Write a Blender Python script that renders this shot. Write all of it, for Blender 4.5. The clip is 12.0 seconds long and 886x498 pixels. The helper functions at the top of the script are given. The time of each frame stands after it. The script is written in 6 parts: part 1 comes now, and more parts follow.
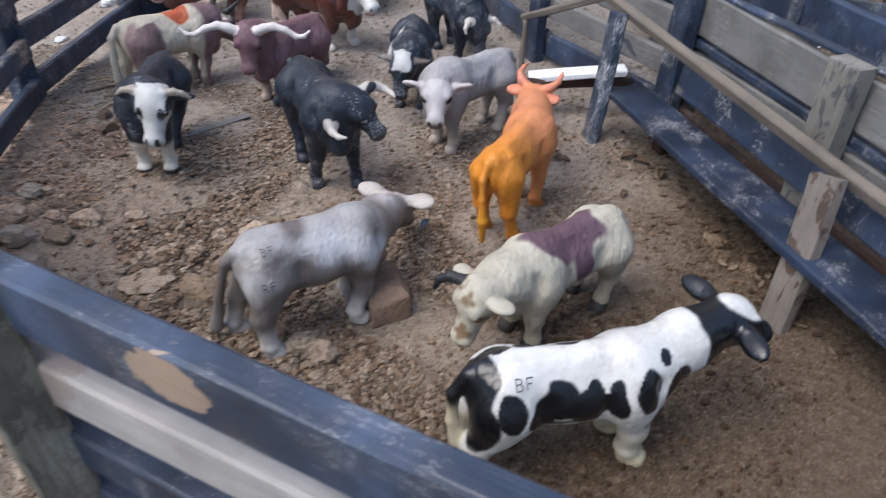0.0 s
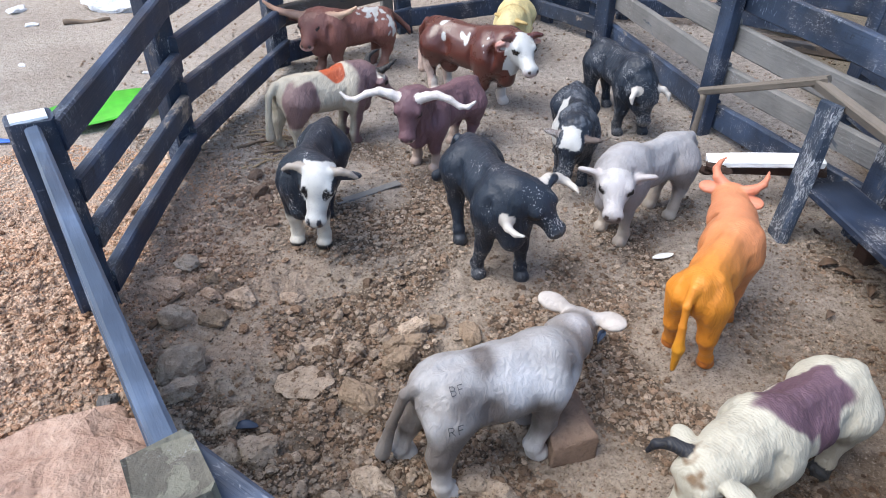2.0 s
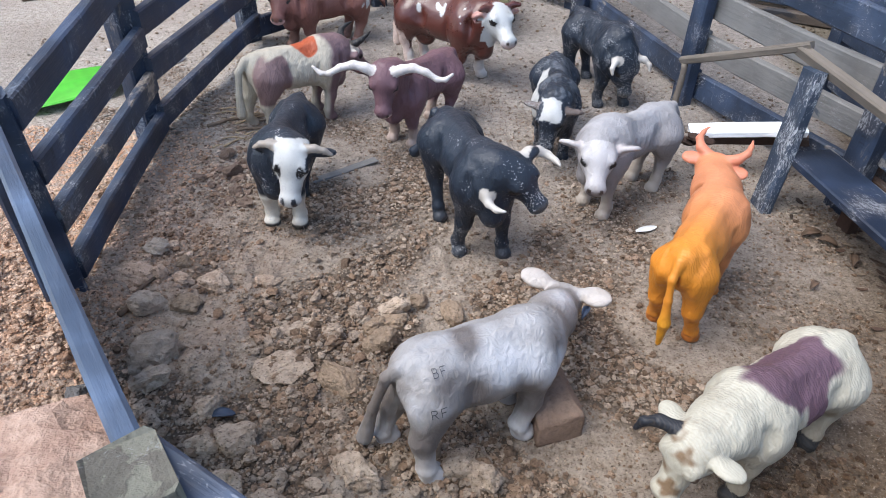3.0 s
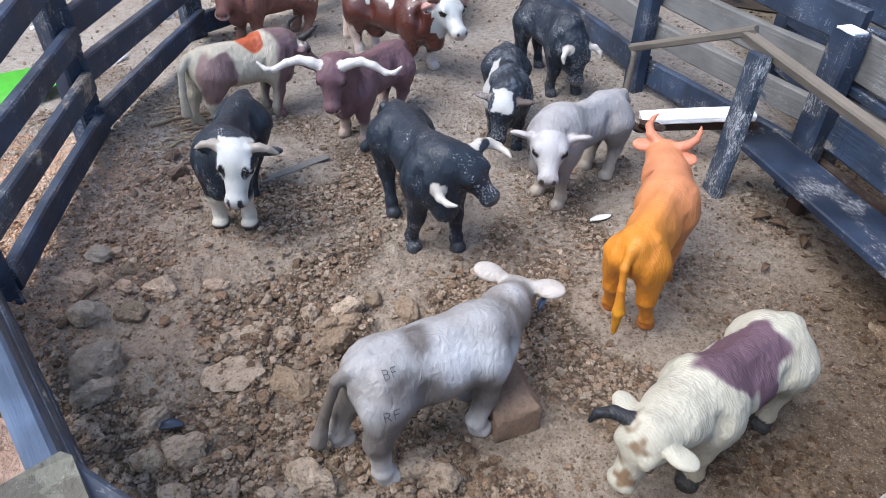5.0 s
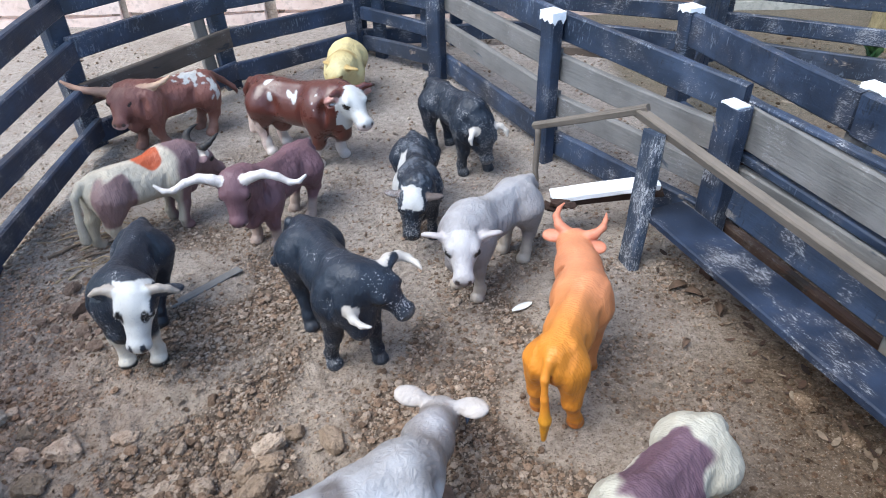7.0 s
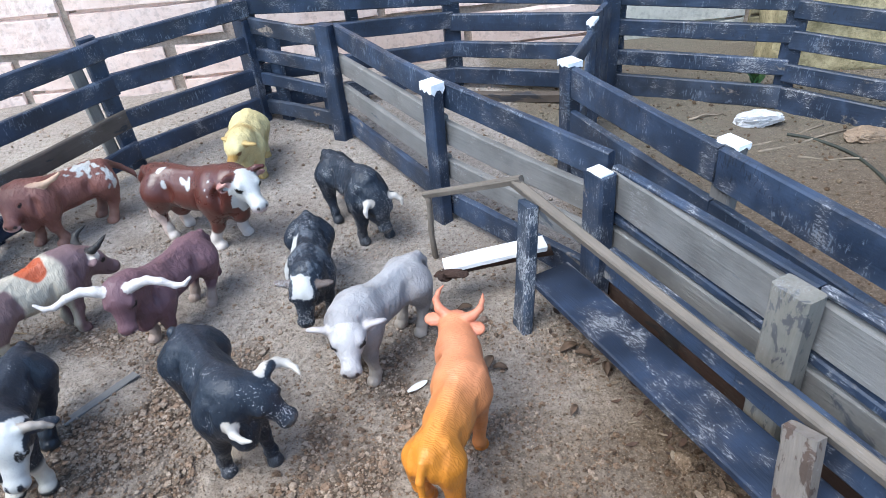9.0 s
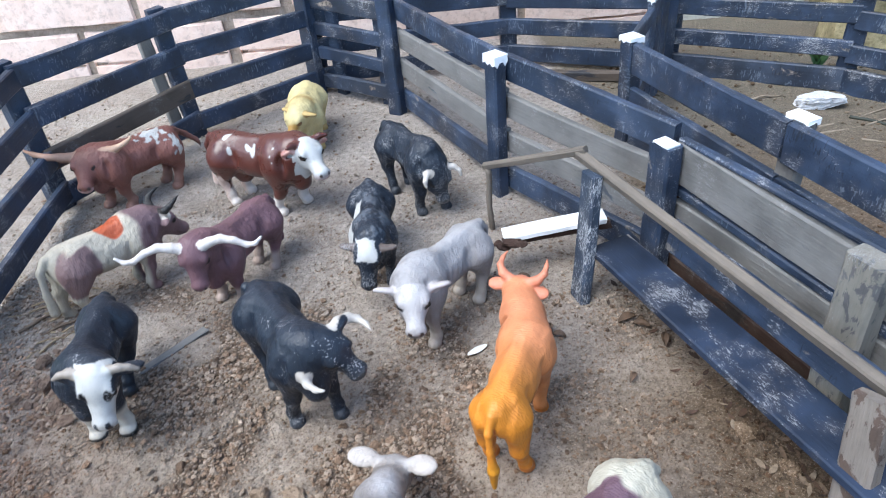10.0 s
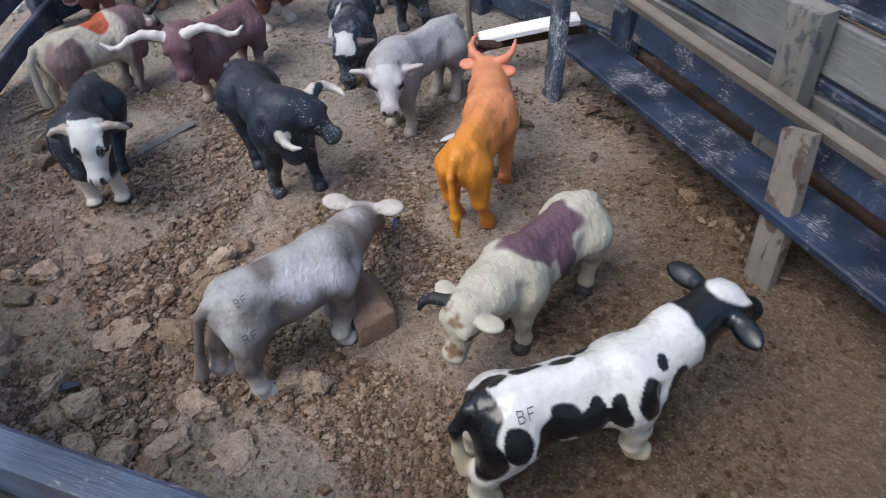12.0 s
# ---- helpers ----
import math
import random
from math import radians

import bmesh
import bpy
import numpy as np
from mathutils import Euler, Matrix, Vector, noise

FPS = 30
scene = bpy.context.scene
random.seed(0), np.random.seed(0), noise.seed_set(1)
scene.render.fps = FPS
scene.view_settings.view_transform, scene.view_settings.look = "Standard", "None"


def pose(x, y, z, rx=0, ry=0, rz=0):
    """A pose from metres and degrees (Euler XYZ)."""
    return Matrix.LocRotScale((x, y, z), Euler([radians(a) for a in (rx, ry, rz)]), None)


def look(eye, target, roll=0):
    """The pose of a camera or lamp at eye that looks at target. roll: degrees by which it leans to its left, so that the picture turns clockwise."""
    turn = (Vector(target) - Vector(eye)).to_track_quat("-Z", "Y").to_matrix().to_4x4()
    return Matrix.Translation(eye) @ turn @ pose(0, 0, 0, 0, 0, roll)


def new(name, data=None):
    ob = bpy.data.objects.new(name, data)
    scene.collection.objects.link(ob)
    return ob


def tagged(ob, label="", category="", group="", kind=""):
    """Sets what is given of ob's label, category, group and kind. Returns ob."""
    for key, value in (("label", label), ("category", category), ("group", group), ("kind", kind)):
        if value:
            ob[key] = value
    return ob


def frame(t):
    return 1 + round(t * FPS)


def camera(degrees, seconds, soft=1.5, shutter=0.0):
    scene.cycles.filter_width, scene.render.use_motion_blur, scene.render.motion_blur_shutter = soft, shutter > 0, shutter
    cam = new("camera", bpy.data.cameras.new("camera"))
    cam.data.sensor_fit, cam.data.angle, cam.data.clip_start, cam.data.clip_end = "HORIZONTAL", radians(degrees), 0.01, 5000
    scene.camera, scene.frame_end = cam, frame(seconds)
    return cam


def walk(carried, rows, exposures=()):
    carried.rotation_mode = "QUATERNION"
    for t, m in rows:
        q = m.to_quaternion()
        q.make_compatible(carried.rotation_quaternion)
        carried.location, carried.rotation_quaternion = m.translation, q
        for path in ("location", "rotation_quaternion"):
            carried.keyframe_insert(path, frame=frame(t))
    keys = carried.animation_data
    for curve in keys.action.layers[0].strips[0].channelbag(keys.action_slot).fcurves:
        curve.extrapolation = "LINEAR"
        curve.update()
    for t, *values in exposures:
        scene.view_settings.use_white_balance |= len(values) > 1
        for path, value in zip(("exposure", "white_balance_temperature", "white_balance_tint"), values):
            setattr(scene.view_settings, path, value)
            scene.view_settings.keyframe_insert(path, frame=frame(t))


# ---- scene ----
cam = camera(67.5, 12.0, 0.65, 0.35)
METRES, EYE, TILT, LEAN, TURN = 0.72, 0.437, -36.5, -1.57, 0.0
PATH = [
    (0, (0.098, 0.283, 0.471), (0.038, 1.872, -0.743), 1.5),
    (0.3, (0.108, 0.3, 0.462), (0.125, 1.923, -0.706), 4.1),
    (0.5, (0.108, 0.301, 0.47), (0.073, 1.902, -0.728), 4.2),
    (1, (0.097, 0.337, 0.48), (-0.027, 1.947, -0.7), 1.8),
    (1.2, (0.088, 0.358, 0.478), (-0.06, 1.965, -0.703), 2.2),
    (1.5, (0.038, 0.381, 0.5), (-0.174, 1.981, -0.681), 0.7),
    (1.7, (0.006, 0.384, 0.514), (-0.282, 1.987, -0.647), 0.6),
    (2, (-0.024, 0.391, 0.504), (-0.32, 1.978, -0.677), 1.1),
    (2.5, (-0.029, 0.4, 0.497), (-0.291, 1.972, -0.712), 1.3),
    (3, (-0.025, 0.407, 0.492), (-0.258, 1.964, -0.742), 1.1),
    (3.2, (-0.021, 0.409, 0.491), (-0.242, 1.975, -0.734), 1.1),
    (4.8, (-0.003, 0.416, 0.483), (-0.157, 1.976, -0.759), 0.9),
    (5, (-0.011, 0.42, 0.488), (-0.145, 1.976, -0.762), 1.2),
    (5.5, (-0.004, 0.438, 0.499), (-0.128, 2.007, -0.736), 0.3),
    (6, (0.008, 0.459, 0.506), (-0.012, 2.04, -0.719), -0.0),
    (6.5, (0.012, 0.47, 0.527), (0.0, 2.084, -0.655), -1.4),
    (7, (0.021, 0.482, 0.543), (0.046, 2.111, -0.618), -1.8),
    (7.5, (0.042, 0.496, 0.564), (0.121, 2.136, -0.579), -2.5),
    (7.7, (0.051, 0.5, 0.575), (0.151, 2.149, -0.552), -2.6),
    (9.3, (0.13, 0.514, 0.619), (0.263, 2.158, -0.513), -5.7),
    (9.5, (0.117, 0.509, 0.62), (0.232, 2.157, -0.508), -5.6),
    (10, (0.081, 0.489, 0.608), (0.118, 2.119, -0.549), -5.6),
    (10.5, (0.062, 0.476, 0.594), (0.079, 2.093, -0.584), -5.0),
    (11, (0.056, 0.455, 0.571), (0.069, 2.057, -0.627), -4.1),
    (11.3, (0.068, 0.424, 0.549), (0.092, 1.978, -0.71), -4.2),
    (11.4, (0.07, 0.408, 0.537), (0.097, 1.938, -0.75), -4.1),
    (11.5, (0.072, 0.393, 0.529), (0.088, 1.892, -0.795), -4.3),
    (11.8, (0.084, 0.366, 0.515), (0.086, 1.806, -0.873), -4.4),
    (12, (0.098, 0.35, 0.519), (0.107, 1.797, -0.861), -5.5),
]
walk(cam, [(t, look(eye, target, roll)) for t, eye, target, roll in PATH],
     [(0, 0.92, 6500, 10), (1, 1.08, 6700, 11), (1.5, 1.36, 6900, 11), (2, 1.30, 6450, 8), (5, 1.26, 6350, 8), (7, 1.31, 6150, 6), (9.5, 1.44, 6000, 4), (11, 1.27, 6150, 6), (11.5, 1.15, 6200, 7), (11.8, 0.82, 6400, 9), (12, 0.76, 6500, 10)])

# ---- light: an open shade under a bright, hazy sky, softly lit from the left ----
SUN_ELEVATION, SUN_ROTATION = 60.0, 242.0
world = bpy.data.worlds.new("sky")
scene.world = world
world.use_nodes = True
wn = world.node_tree.nodes
sky = wn.new("ShaderNodeTexSky")
sky.sky_type = "NISHITA"
sky.sun_disc = False
sky.sun_elevation, sky.sun_rotation = radians(SUN_ELEVATION), radians(SUN_ROTATION)
sky.air_density, sky.dust_density, sky.ozone_density = 1.0, 1.5, 0.4
wn["Background"].inputs["Strength"].default_value = 0.15
world.node_tree.links.new(sky.outputs["Color"], wn["Background"].inputs["Color"])
sun_data = bpy.data.lights.new("sun", "SUN")
sun_data.energy, sun_data.angle, sun_data.color = 1.45, radians(46), (1.0, 0.965, 0.93)
sun = new("sun", sun_data)
sun.matrix_world = look((-1.55, 0.2, 3.0), (0, 1.0, 0))


# ---- materials ----
def shader(name, rough=0.6):
    """A material with its node tree, its main shader and a function that adds nodes."""
    m = bpy.data.materials.new(name)
    m.use_nodes = True
    tree = m.node_tree
    bsdf = tree.nodes["Principled BSDF"]
    bsdf.inputs["Roughness"].default_value = rough

    def add(kind, *pairs, **values):
        n = tree.nodes.new(kind)
        for key, value in values.items():
            if key == "blend_type":
                n.blend_type = value
            elif key == "data_type":
                n.data_type = value
            elif key == "operation":
                n.operation = value
            elif key == "attribute_name":
                n.attribute_name = value
            else:
                n.inputs[key].default_value = value
        for socket, source in pairs:
            tree.links.new(source, n.inputs[socket])
        return n

    return m, tree, bsdf, add


def ramp(add, source, stops):
    n = add("ShaderNodeValToRGB", ("Fac", source))
    e = n.color_ramp.elements
    while len(e) < len(stops):
        e.new(0.5)
    for item, (at, c) in zip(e, stops):
        item.position = at
        item.color = (*c, 1) if len(c) == 3 else c
    return n.outputs["Color"]


def mix(add, fac, a, b, how="MIX"):
    n = add("ShaderNodeMix", data_type="RGBA", blend_type=how)
    tree = n.id_data
    for socket, v in ((n.inputs[0], fac), (n.inputs[6], a), (n.inputs[7], b)):
        if isinstance(v, (int, float)):
            socket.default_value = v
        elif isinstance(v, tuple):
            socket.default_value = (*v, 1)
        else:
            tree.links.new(v, socket)
    return n.outputs[2]


def grey(v):
    return (v, v, v)


def board_material(name, paint, wood, worn, rough=0.5, flecks=0.5, grain=1.0, fleck_at=0.355, patch_scale=22.0, edge=0.6, scar=None, drips=0.0):
    """Painted or bare board: wood grain along local x, paint worn through in patches, pale flecks and dust."""
    m, tree, bsdf, add = shader(name, rough)
    co = add("ShaderNodeTexCoord").outputs["Object"]
    rnd = add("ShaderNodeObjectInfo").outputs["Random"]
    shift = add("ShaderNodeVectorMath", (0, co), operation="ADD")
    off = add("ShaderNodeMath", (0, rnd), operation="MULTIPLY")
    off.inputs[1].default_value = 37.0
    tree.links.new(off.outputs[0], shift.inputs[1])
    p = shift.outputs[0]
    stretched = add("ShaderNodeVectorMath", (0, p), operation="MULTIPLY")
    stretched.inputs[1].default_value = (0.07, 1, 1)
    g1 = add("ShaderNodeTexNoise", ("Vector", stretched.outputs[0]), Scale=260.0, Detail=5.0, Roughness=0.65)
    g2 = add("ShaderNodeTexNoise", ("Vector", stretched.outputs[0]), Scale=60.0, Detail=4.0, Roughness=0.6)
    big = add("ShaderNodeTexNoise", ("Vector", p), Scale=14.0, Detail=5.0, Roughness=0.6)
    short_p = add("ShaderNodeVectorMath", (0, p), operation="MULTIPLY")
    short_p.inputs[1].default_value = (0.45, 1, 1)
    patch = add("ShaderNodeTexNoise", ("Vector", short_p.outputs[0]), Scale=patch_scale, Detail=6.0, Roughness=0.65, Distortion=0.6)
    w1 = tuple(c * 0.84 for c in wood)
    w2 = tuple(min(1, c * 1.12) for c in wood)
    wood_col = ramp(add, g1.outputs["Fac"], [(0.25, w1), (0.5, wood), (0.75, w2)])
    wood_col = mix(add, ramp(add, g2.outputs["Fac"], [(0.35, grey(0.14)), (0.6, grey(0.0))]), wood_col, tuple(c * 0.4 for c in wood))
    wood_col = mix(add, 1.0, wood_col, ramp(add, big.outputs["Fac"], [(0.3, grey(0.62)), (0.5, grey(0.95)), (0.7, grey(1.15))]), "MULTIPLY")
    p1 = tuple(c * 0.6 for c in paint)
    p2 = tuple(min(1, c * 1.9 + 0.004) for c in paint)
    paint_col = ramp(add, big.outputs["Fac"], [(0.3, p1), (0.5, paint), (0.7, p2)])
    mask = ramp(add, patch.outputs["Fac"], [(max(0.02, worn - 0.02), grey(0)), (min(0.98, worn + 0.02), grey(1))])
    col = mix(add, mask, wood_col, paint_col)
    short = add("ShaderNodeVectorMath", (0, p), operation="MULTIPLY")
    short.inputs[1].default_value = (0.3, 1, 1)
    fleck = add("ShaderNodeTexNoise", ("Vector", short.outputs[0]), Scale=520.0, Detail=3.0, Roughness=0.75, Distortion=1.0)
    clump = add("ShaderNodeTexNoise", ("Vector", p), Scale=19.0, Detail=4.0, Roughness=0.6)
    both = add("ShaderNodeMath", (0, fleck.outputs["Fac"]), (1, clump.outputs["Fac"]), operation="MULTIPLY")
    fm = ramp(add, both.outputs[0], [(fleck_at, grey(0)), (fleck_at + 0.035, grey(flecks))])
    col = mix(add, fm, col, (0.40, 0.42, 0.45))
    dust = ramp(add, clump.outputs["Fac"], [(0.5, grey(0)), (0.85, grey(0.22))])
    col = mix(add, dust, col, (0.24, 0.20, 0.165))
    if drips:
        tall = add("ShaderNodeVectorMath", (0, p), operation="MULTIPLY")
        tall.inputs[1].default_value = (1.0, 0.6, 0.22)
        drip = add("ShaderNodeTexNoise", ("Vector", tall.outputs[0]), Scale=330.0, Detail=3.0, Roughness=0.6, Distortion=0.5)
        where = add("ShaderNodeMath", (0, drip.outputs["Fac"]), (1, patch.outputs["Fac"]), operation="MULTIPLY")
        col = mix(add, ramp(add, where.outputs[0], [(0.335, grey(0)), (0.375, grey(drips))]), col, (0.18, 0.215, 0.27))
        col = mix(add, ramp(add, where.outputs[0], [(0.13, grey(0.7)), (0.175, grey(0))]), col, tuple(c * 0.35 for c in paint))
    # paint rubbed off along the arrises
    gen = add("ShaderNodeSeparateXYZ", ("Vector", add("ShaderNodeTexCoord").outputs["Generated"]))
    outer = []
    for axis in ("Y", "Z"):
        mid = add("ShaderNodeMath", (0, gen.outputs[axis]), operation="SUBTRACT")
        mid.inputs[1].default_value = 0.5
        outer.append(add("ShaderNodeMath", (0, mid.outputs[0]), operation="ABSOLUTE").outputs[0])
    rim = add("ShaderNodeMath", (0, outer[0]), (1, outer[1]), operation="MINIMUM")
    chip = add("ShaderNodeMath", (0, patch.outputs["Fac"]), operation="MULTIPLY_ADD")
    chip.inputs[1].default_value = 0.30
    tree.links.new(rim.outputs[0], chip.inputs[2])
    col = mix(add, ramp(add, chip.outputs[0], [(0.615, grey(0)), (0.645, grey(edge))]), col, tuple(min(1, 0.09 + c * 0.9) for c in wood))
    if scar:
        where = add("ShaderNodeVectorMath", (0, co), operation="SUBTRACT")
        where.inputs[1].default_value = scar[0]
        where = add("ShaderNodeVectorMath", (0, where.outputs[0]), operation="DIVIDE")
        where.inputs[1].default_value = scar[1]
        reach = add("ShaderNodeVectorMath", (0, where.outputs[0]), operation="LENGTH")
        torn = add("ShaderNodeMath", (0, reach.outputs["Value"]), operation="MULTIPLY_ADD")
        torn.inputs[1].default_value = 0.3
        tree.links.new(patch.outputs["Fac"], torn.inputs[2])
        col = mix(add, ramp(add, torn.outputs[0], [(0.77, grey(0)), (0.79, grey(1))]), mix(add, 0.35, wood_col, scar[2]), col)
    tree.links.new(col, bsdf.inputs["Base Color"])
    tree.links.new(ramp(add, big.outputs["Fac"], [(0.3, grey(rough - 0.12)), (0.7, grey(rough + 0.2))]), bsdf.inputs["Roughness"])
    bump = add("ShaderNodeBump", ("Height", g1.outputs["Fac"]), Strength=0.55 * grain, Distance=0.002)
    bump2 = add("ShaderNodeBump", ("Height", mask), ("Normal", bump.outputs["Normal"]), Strength=0.35, Distance=0.001)
    tree.links.new(bump2.outputs["Normal"], bsdf.inputs["Normal"])
    return m


NAVY = (0.020, 0.033, 0.062)
BARE = (0.176, 0.172, 0.167)
mat_navy = board_material("navy_painted_wood", NAVY, (0.20, 0.17, 0.15), 0.29, 0.48, 0.45, 0.8, 0.340, drips=0.55)
mat_navy_worn = board_material("worn_navy_wood", NAVY, (0.20, 0.18, 0.16), 0.35, 0.48, 0.7, 1.0, 0.335, drips=0.5)
mat_flecked = board_material("flecked_blue_wood", (0.026, 0.040, 0.066), (0.22, 0.21, 0.20), 0.27, 0.5, 0.9, 0.6, 0.30)
mat_trough = board_material("scuffed_blue_wood", (0.009, 0.018, 0.040), (0.20, 0.18, 0.16), 0.27, 0.58, 0.5, 0.6, 0.325)
mat_rail = board_material("steel_blue_wood", (0.042, 0.064, 0.106), (0.16, 0.14, 0.12), 0.29, 0.45, 0.12, 0.6)
mat_front = board_material("flaking_steel_blue_wood", (0.030, 0.046, 0.080), (0.30, 0.22, 0.16), 0.26, 0.45, 0.30, 0.6, 0.345, edge=0.9,
                           scar=((-0.206, -0.008, 0.004), (0.023, 0.03, 0.014), (0.36, 0.27, 0.20)))
mat_slate = board_material("faded_slate_wood", (0.026, 0.036, 0.058), (0.30, 0.25, 0.21), 0.36, 0.5, 0.6, drips=0.5)
mat_bare = board_material("weathered_bare_wood", (0.06, 0.07, 0.085), BARE, 0.66, 0.75, 0.35, 1.3)
mat_brown = board_material("dark_brown_wood", (0.03, 0.03, 0.036), (0.095, 0.074, 0.06), 0.6, 0.7, 0.3)
mat_pole = board_material("dry_stick_wood", (0.10, 0.086, 0.070), (0.155, 0.130, 0.106), 0.7, 0.75, 0.1)
mat_white = board_material("white_painted_wood", (0.82, 0.83, 0.84), (0.16, 0.08, 0.05), 0.30, 0.5, 0.0, edge=0.0)
mat_rot = board_material("rotten_red_brown_wood", (0.022, 0.016, 0.014), (0.060, 0.032, 0.022), 0.6, 0.85, 0.2, edge=0.2)
mat_old = board_material("old_stained_post_wood", (0.065, 0.044, 0.034), (0.185, 0.160, 0.138), 0.56, 0.75, 0.3, 1.4, 0.355, 60.0)
mat_lichen = board_material("pale_weathered_post_wood", (0.070, 0.070, 0.072), (0.180, 0.170, 0.148), 0.56, 0.8, 0.4, 1.4, 0.355, 60.0)
mat_mossy_post = board_material("mossy_grey_post_wood", (0.085, 0.078, 0.062), (0.165, 0.160, 0.125), 0.50, 0.8, 0.3, 1.4, 0.355, 45.0, edge=0.3)
mat_pale = board_material("pale_bare_wood", (0.12, 0.13, 0.16), (0.34, 0.32, 0.305), 0.72, 0.7, 0.0, scar=((-0.345, 0.0, 0.0), (0.05, 0.03, 0.03), (0.20, 0.10, 0.06)))
mat_cap = board_material("white_paint_drip", (0.85, 0.87, 0.9), (0.3, 0.3, 0.3), 0.2, 0.45, 0.0, edge=0.0)


def soil_material(name, tint=(1, 1, 1), ground=False, spread=1.0):
    """Dusty earth: fine grit, clods and damp brown stretches; the loose sand outside the pen is paler."""
    m, tree, bsdf, add = shader(name, 0.92)
    bsdf.inputs["Specular IOR Level"].default_value = 0.25
    geo = add("ShaderNodeNewGeometry")
    p = geo.outputs["Position"]
    fine = add("ShaderNodeTexNoise", ("Vector", p), Scale=420.0, Detail=4.0, Roughness=0.7)
    mid = add("ShaderNodeTexNoise", ("Vector", p), Scale=95.0, Detail=6.0, Roughness=0.68)
    large = add("ShaderNodeTexNoise", ("Vector", p), Scale=5.5, Detail=5.0, Roughness=0.6)
    grit = add("ShaderNodeTexVoronoi", ("Vector", p), Scale=210.0)
    dusty = ramp(add, mid.outputs["Fac"], [(0.3, (0.20, 0.150, 0.109)), (0.47, (0.345, 0.274, 0.208)), (0.7, (0.47, 0.385, 0.303))])
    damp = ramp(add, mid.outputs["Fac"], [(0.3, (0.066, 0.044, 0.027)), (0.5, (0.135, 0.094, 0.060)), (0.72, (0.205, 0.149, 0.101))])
    sand = ramp(add, mid.outputs["Fac"], [(0.3, (0.36, 0.235, 0.16)), (0.52, (0.56, 0.40, 0.29)), (0.72, (0.68, 0.52, 0.40))])
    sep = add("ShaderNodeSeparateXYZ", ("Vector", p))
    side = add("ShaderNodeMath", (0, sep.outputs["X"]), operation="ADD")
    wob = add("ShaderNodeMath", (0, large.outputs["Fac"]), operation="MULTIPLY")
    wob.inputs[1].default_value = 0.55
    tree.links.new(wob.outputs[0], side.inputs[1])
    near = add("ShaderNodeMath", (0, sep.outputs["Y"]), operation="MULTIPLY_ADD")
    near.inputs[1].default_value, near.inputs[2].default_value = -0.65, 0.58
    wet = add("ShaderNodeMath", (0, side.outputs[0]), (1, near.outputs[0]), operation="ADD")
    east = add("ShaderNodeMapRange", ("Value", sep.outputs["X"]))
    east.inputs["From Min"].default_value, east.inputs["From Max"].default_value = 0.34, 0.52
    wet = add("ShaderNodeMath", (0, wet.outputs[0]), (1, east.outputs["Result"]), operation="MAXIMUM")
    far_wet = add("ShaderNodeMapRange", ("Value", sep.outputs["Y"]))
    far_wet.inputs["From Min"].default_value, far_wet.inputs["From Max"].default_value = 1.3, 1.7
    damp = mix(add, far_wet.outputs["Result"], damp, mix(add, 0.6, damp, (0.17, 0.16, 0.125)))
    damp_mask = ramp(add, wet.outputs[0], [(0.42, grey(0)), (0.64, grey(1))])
    # warm tone nearby, blended to a greyer one with distance along y
    far_grey = ramp(add, mid.outputs["Fac"], [(0.3, (0.20, 0.172, 0.148)), (0.47, (0.335, 0.294, 0.258)), (0.7, (0.45, 0.402, 0.358))])
    span = add("ShaderNodeMapRange", ("Value", sep.outputs["Y"]))
    span.inputs["From Min"].default_value, span.inputs["From Max"].default_value = 0.95, 1.45
    dusty = mix(add, span.outputs["Result"], dusty, far_grey)
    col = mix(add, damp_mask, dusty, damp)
    out = add("ShaderNodeMath", (0, side.outputs[0]), operation="MULTIPLY")
    out.inputs[1].default_value = -1.0
    sand_mask = ramp(add, out.outputs[0], [(0.03, grey(0)), (0.19, grey(1))])
    bank = ramp(add, mid.outputs["Fac"], [(0.3, (0.27, 0.225, 0.185)), (0.5, (0.41, 0.355, 0.30)), (0.7, (0.50, 0.44, 0.38))])
    back = add("ShaderNodeMapRange", ("Value", sep.outputs["Y"]))
    back.inputs["From Min"].default_value, back.inputs["From Max"].default_value = 0.95, 1.25
    sand = mix(add, back.outputs["Result"], sand, bank)
    col = mix(add, sand_mask, col, sand)
    gap = add("ShaderNodeVectorMath", (0, p), operation="DISTANCE")
    gap.inputs[1].default_value = (0.0, 1.2, 0.0)
    beyond = add("ShaderNodeMapRange", ("Value", gap.outputs["Value"]))
    beyond.inputs["From Min"].default_value, beyond.inputs["From Max"].default_value = 1.6, 3.2
    col = mix(add, beyond.outputs["Result"], col, mix(add, 0.5, bank, ramp(add, large.outputs["Fac"], [(0.3, (0.36, 0.31, 0.265)), (0.7, (0.43, 0.375, 0.325))])))
    # dark specks in the fine grain's hollows, painting the shade of small pits
    speck = ramp(add, fine.outputs["Fac"], [(0.35, grey(0.9)), (0.44, grey(0.0))])
    col = mix(add, speck, col, (0.07, 0.05, 0.036))
    pale = ramp(add, fine.outputs["Fac"], [(0.56, grey(0.0)), (0.68, grey(0.6))])
    col = mix(add, pale, col, (0.47, 0.385, 0.305))
    stain = ramp(add, large.outputs["Fac"], [(0.38, grey(0.28)), (0.56, grey(0.0))])
    col = mix(add, stain, col, (0.16, 0.115, 0.085))
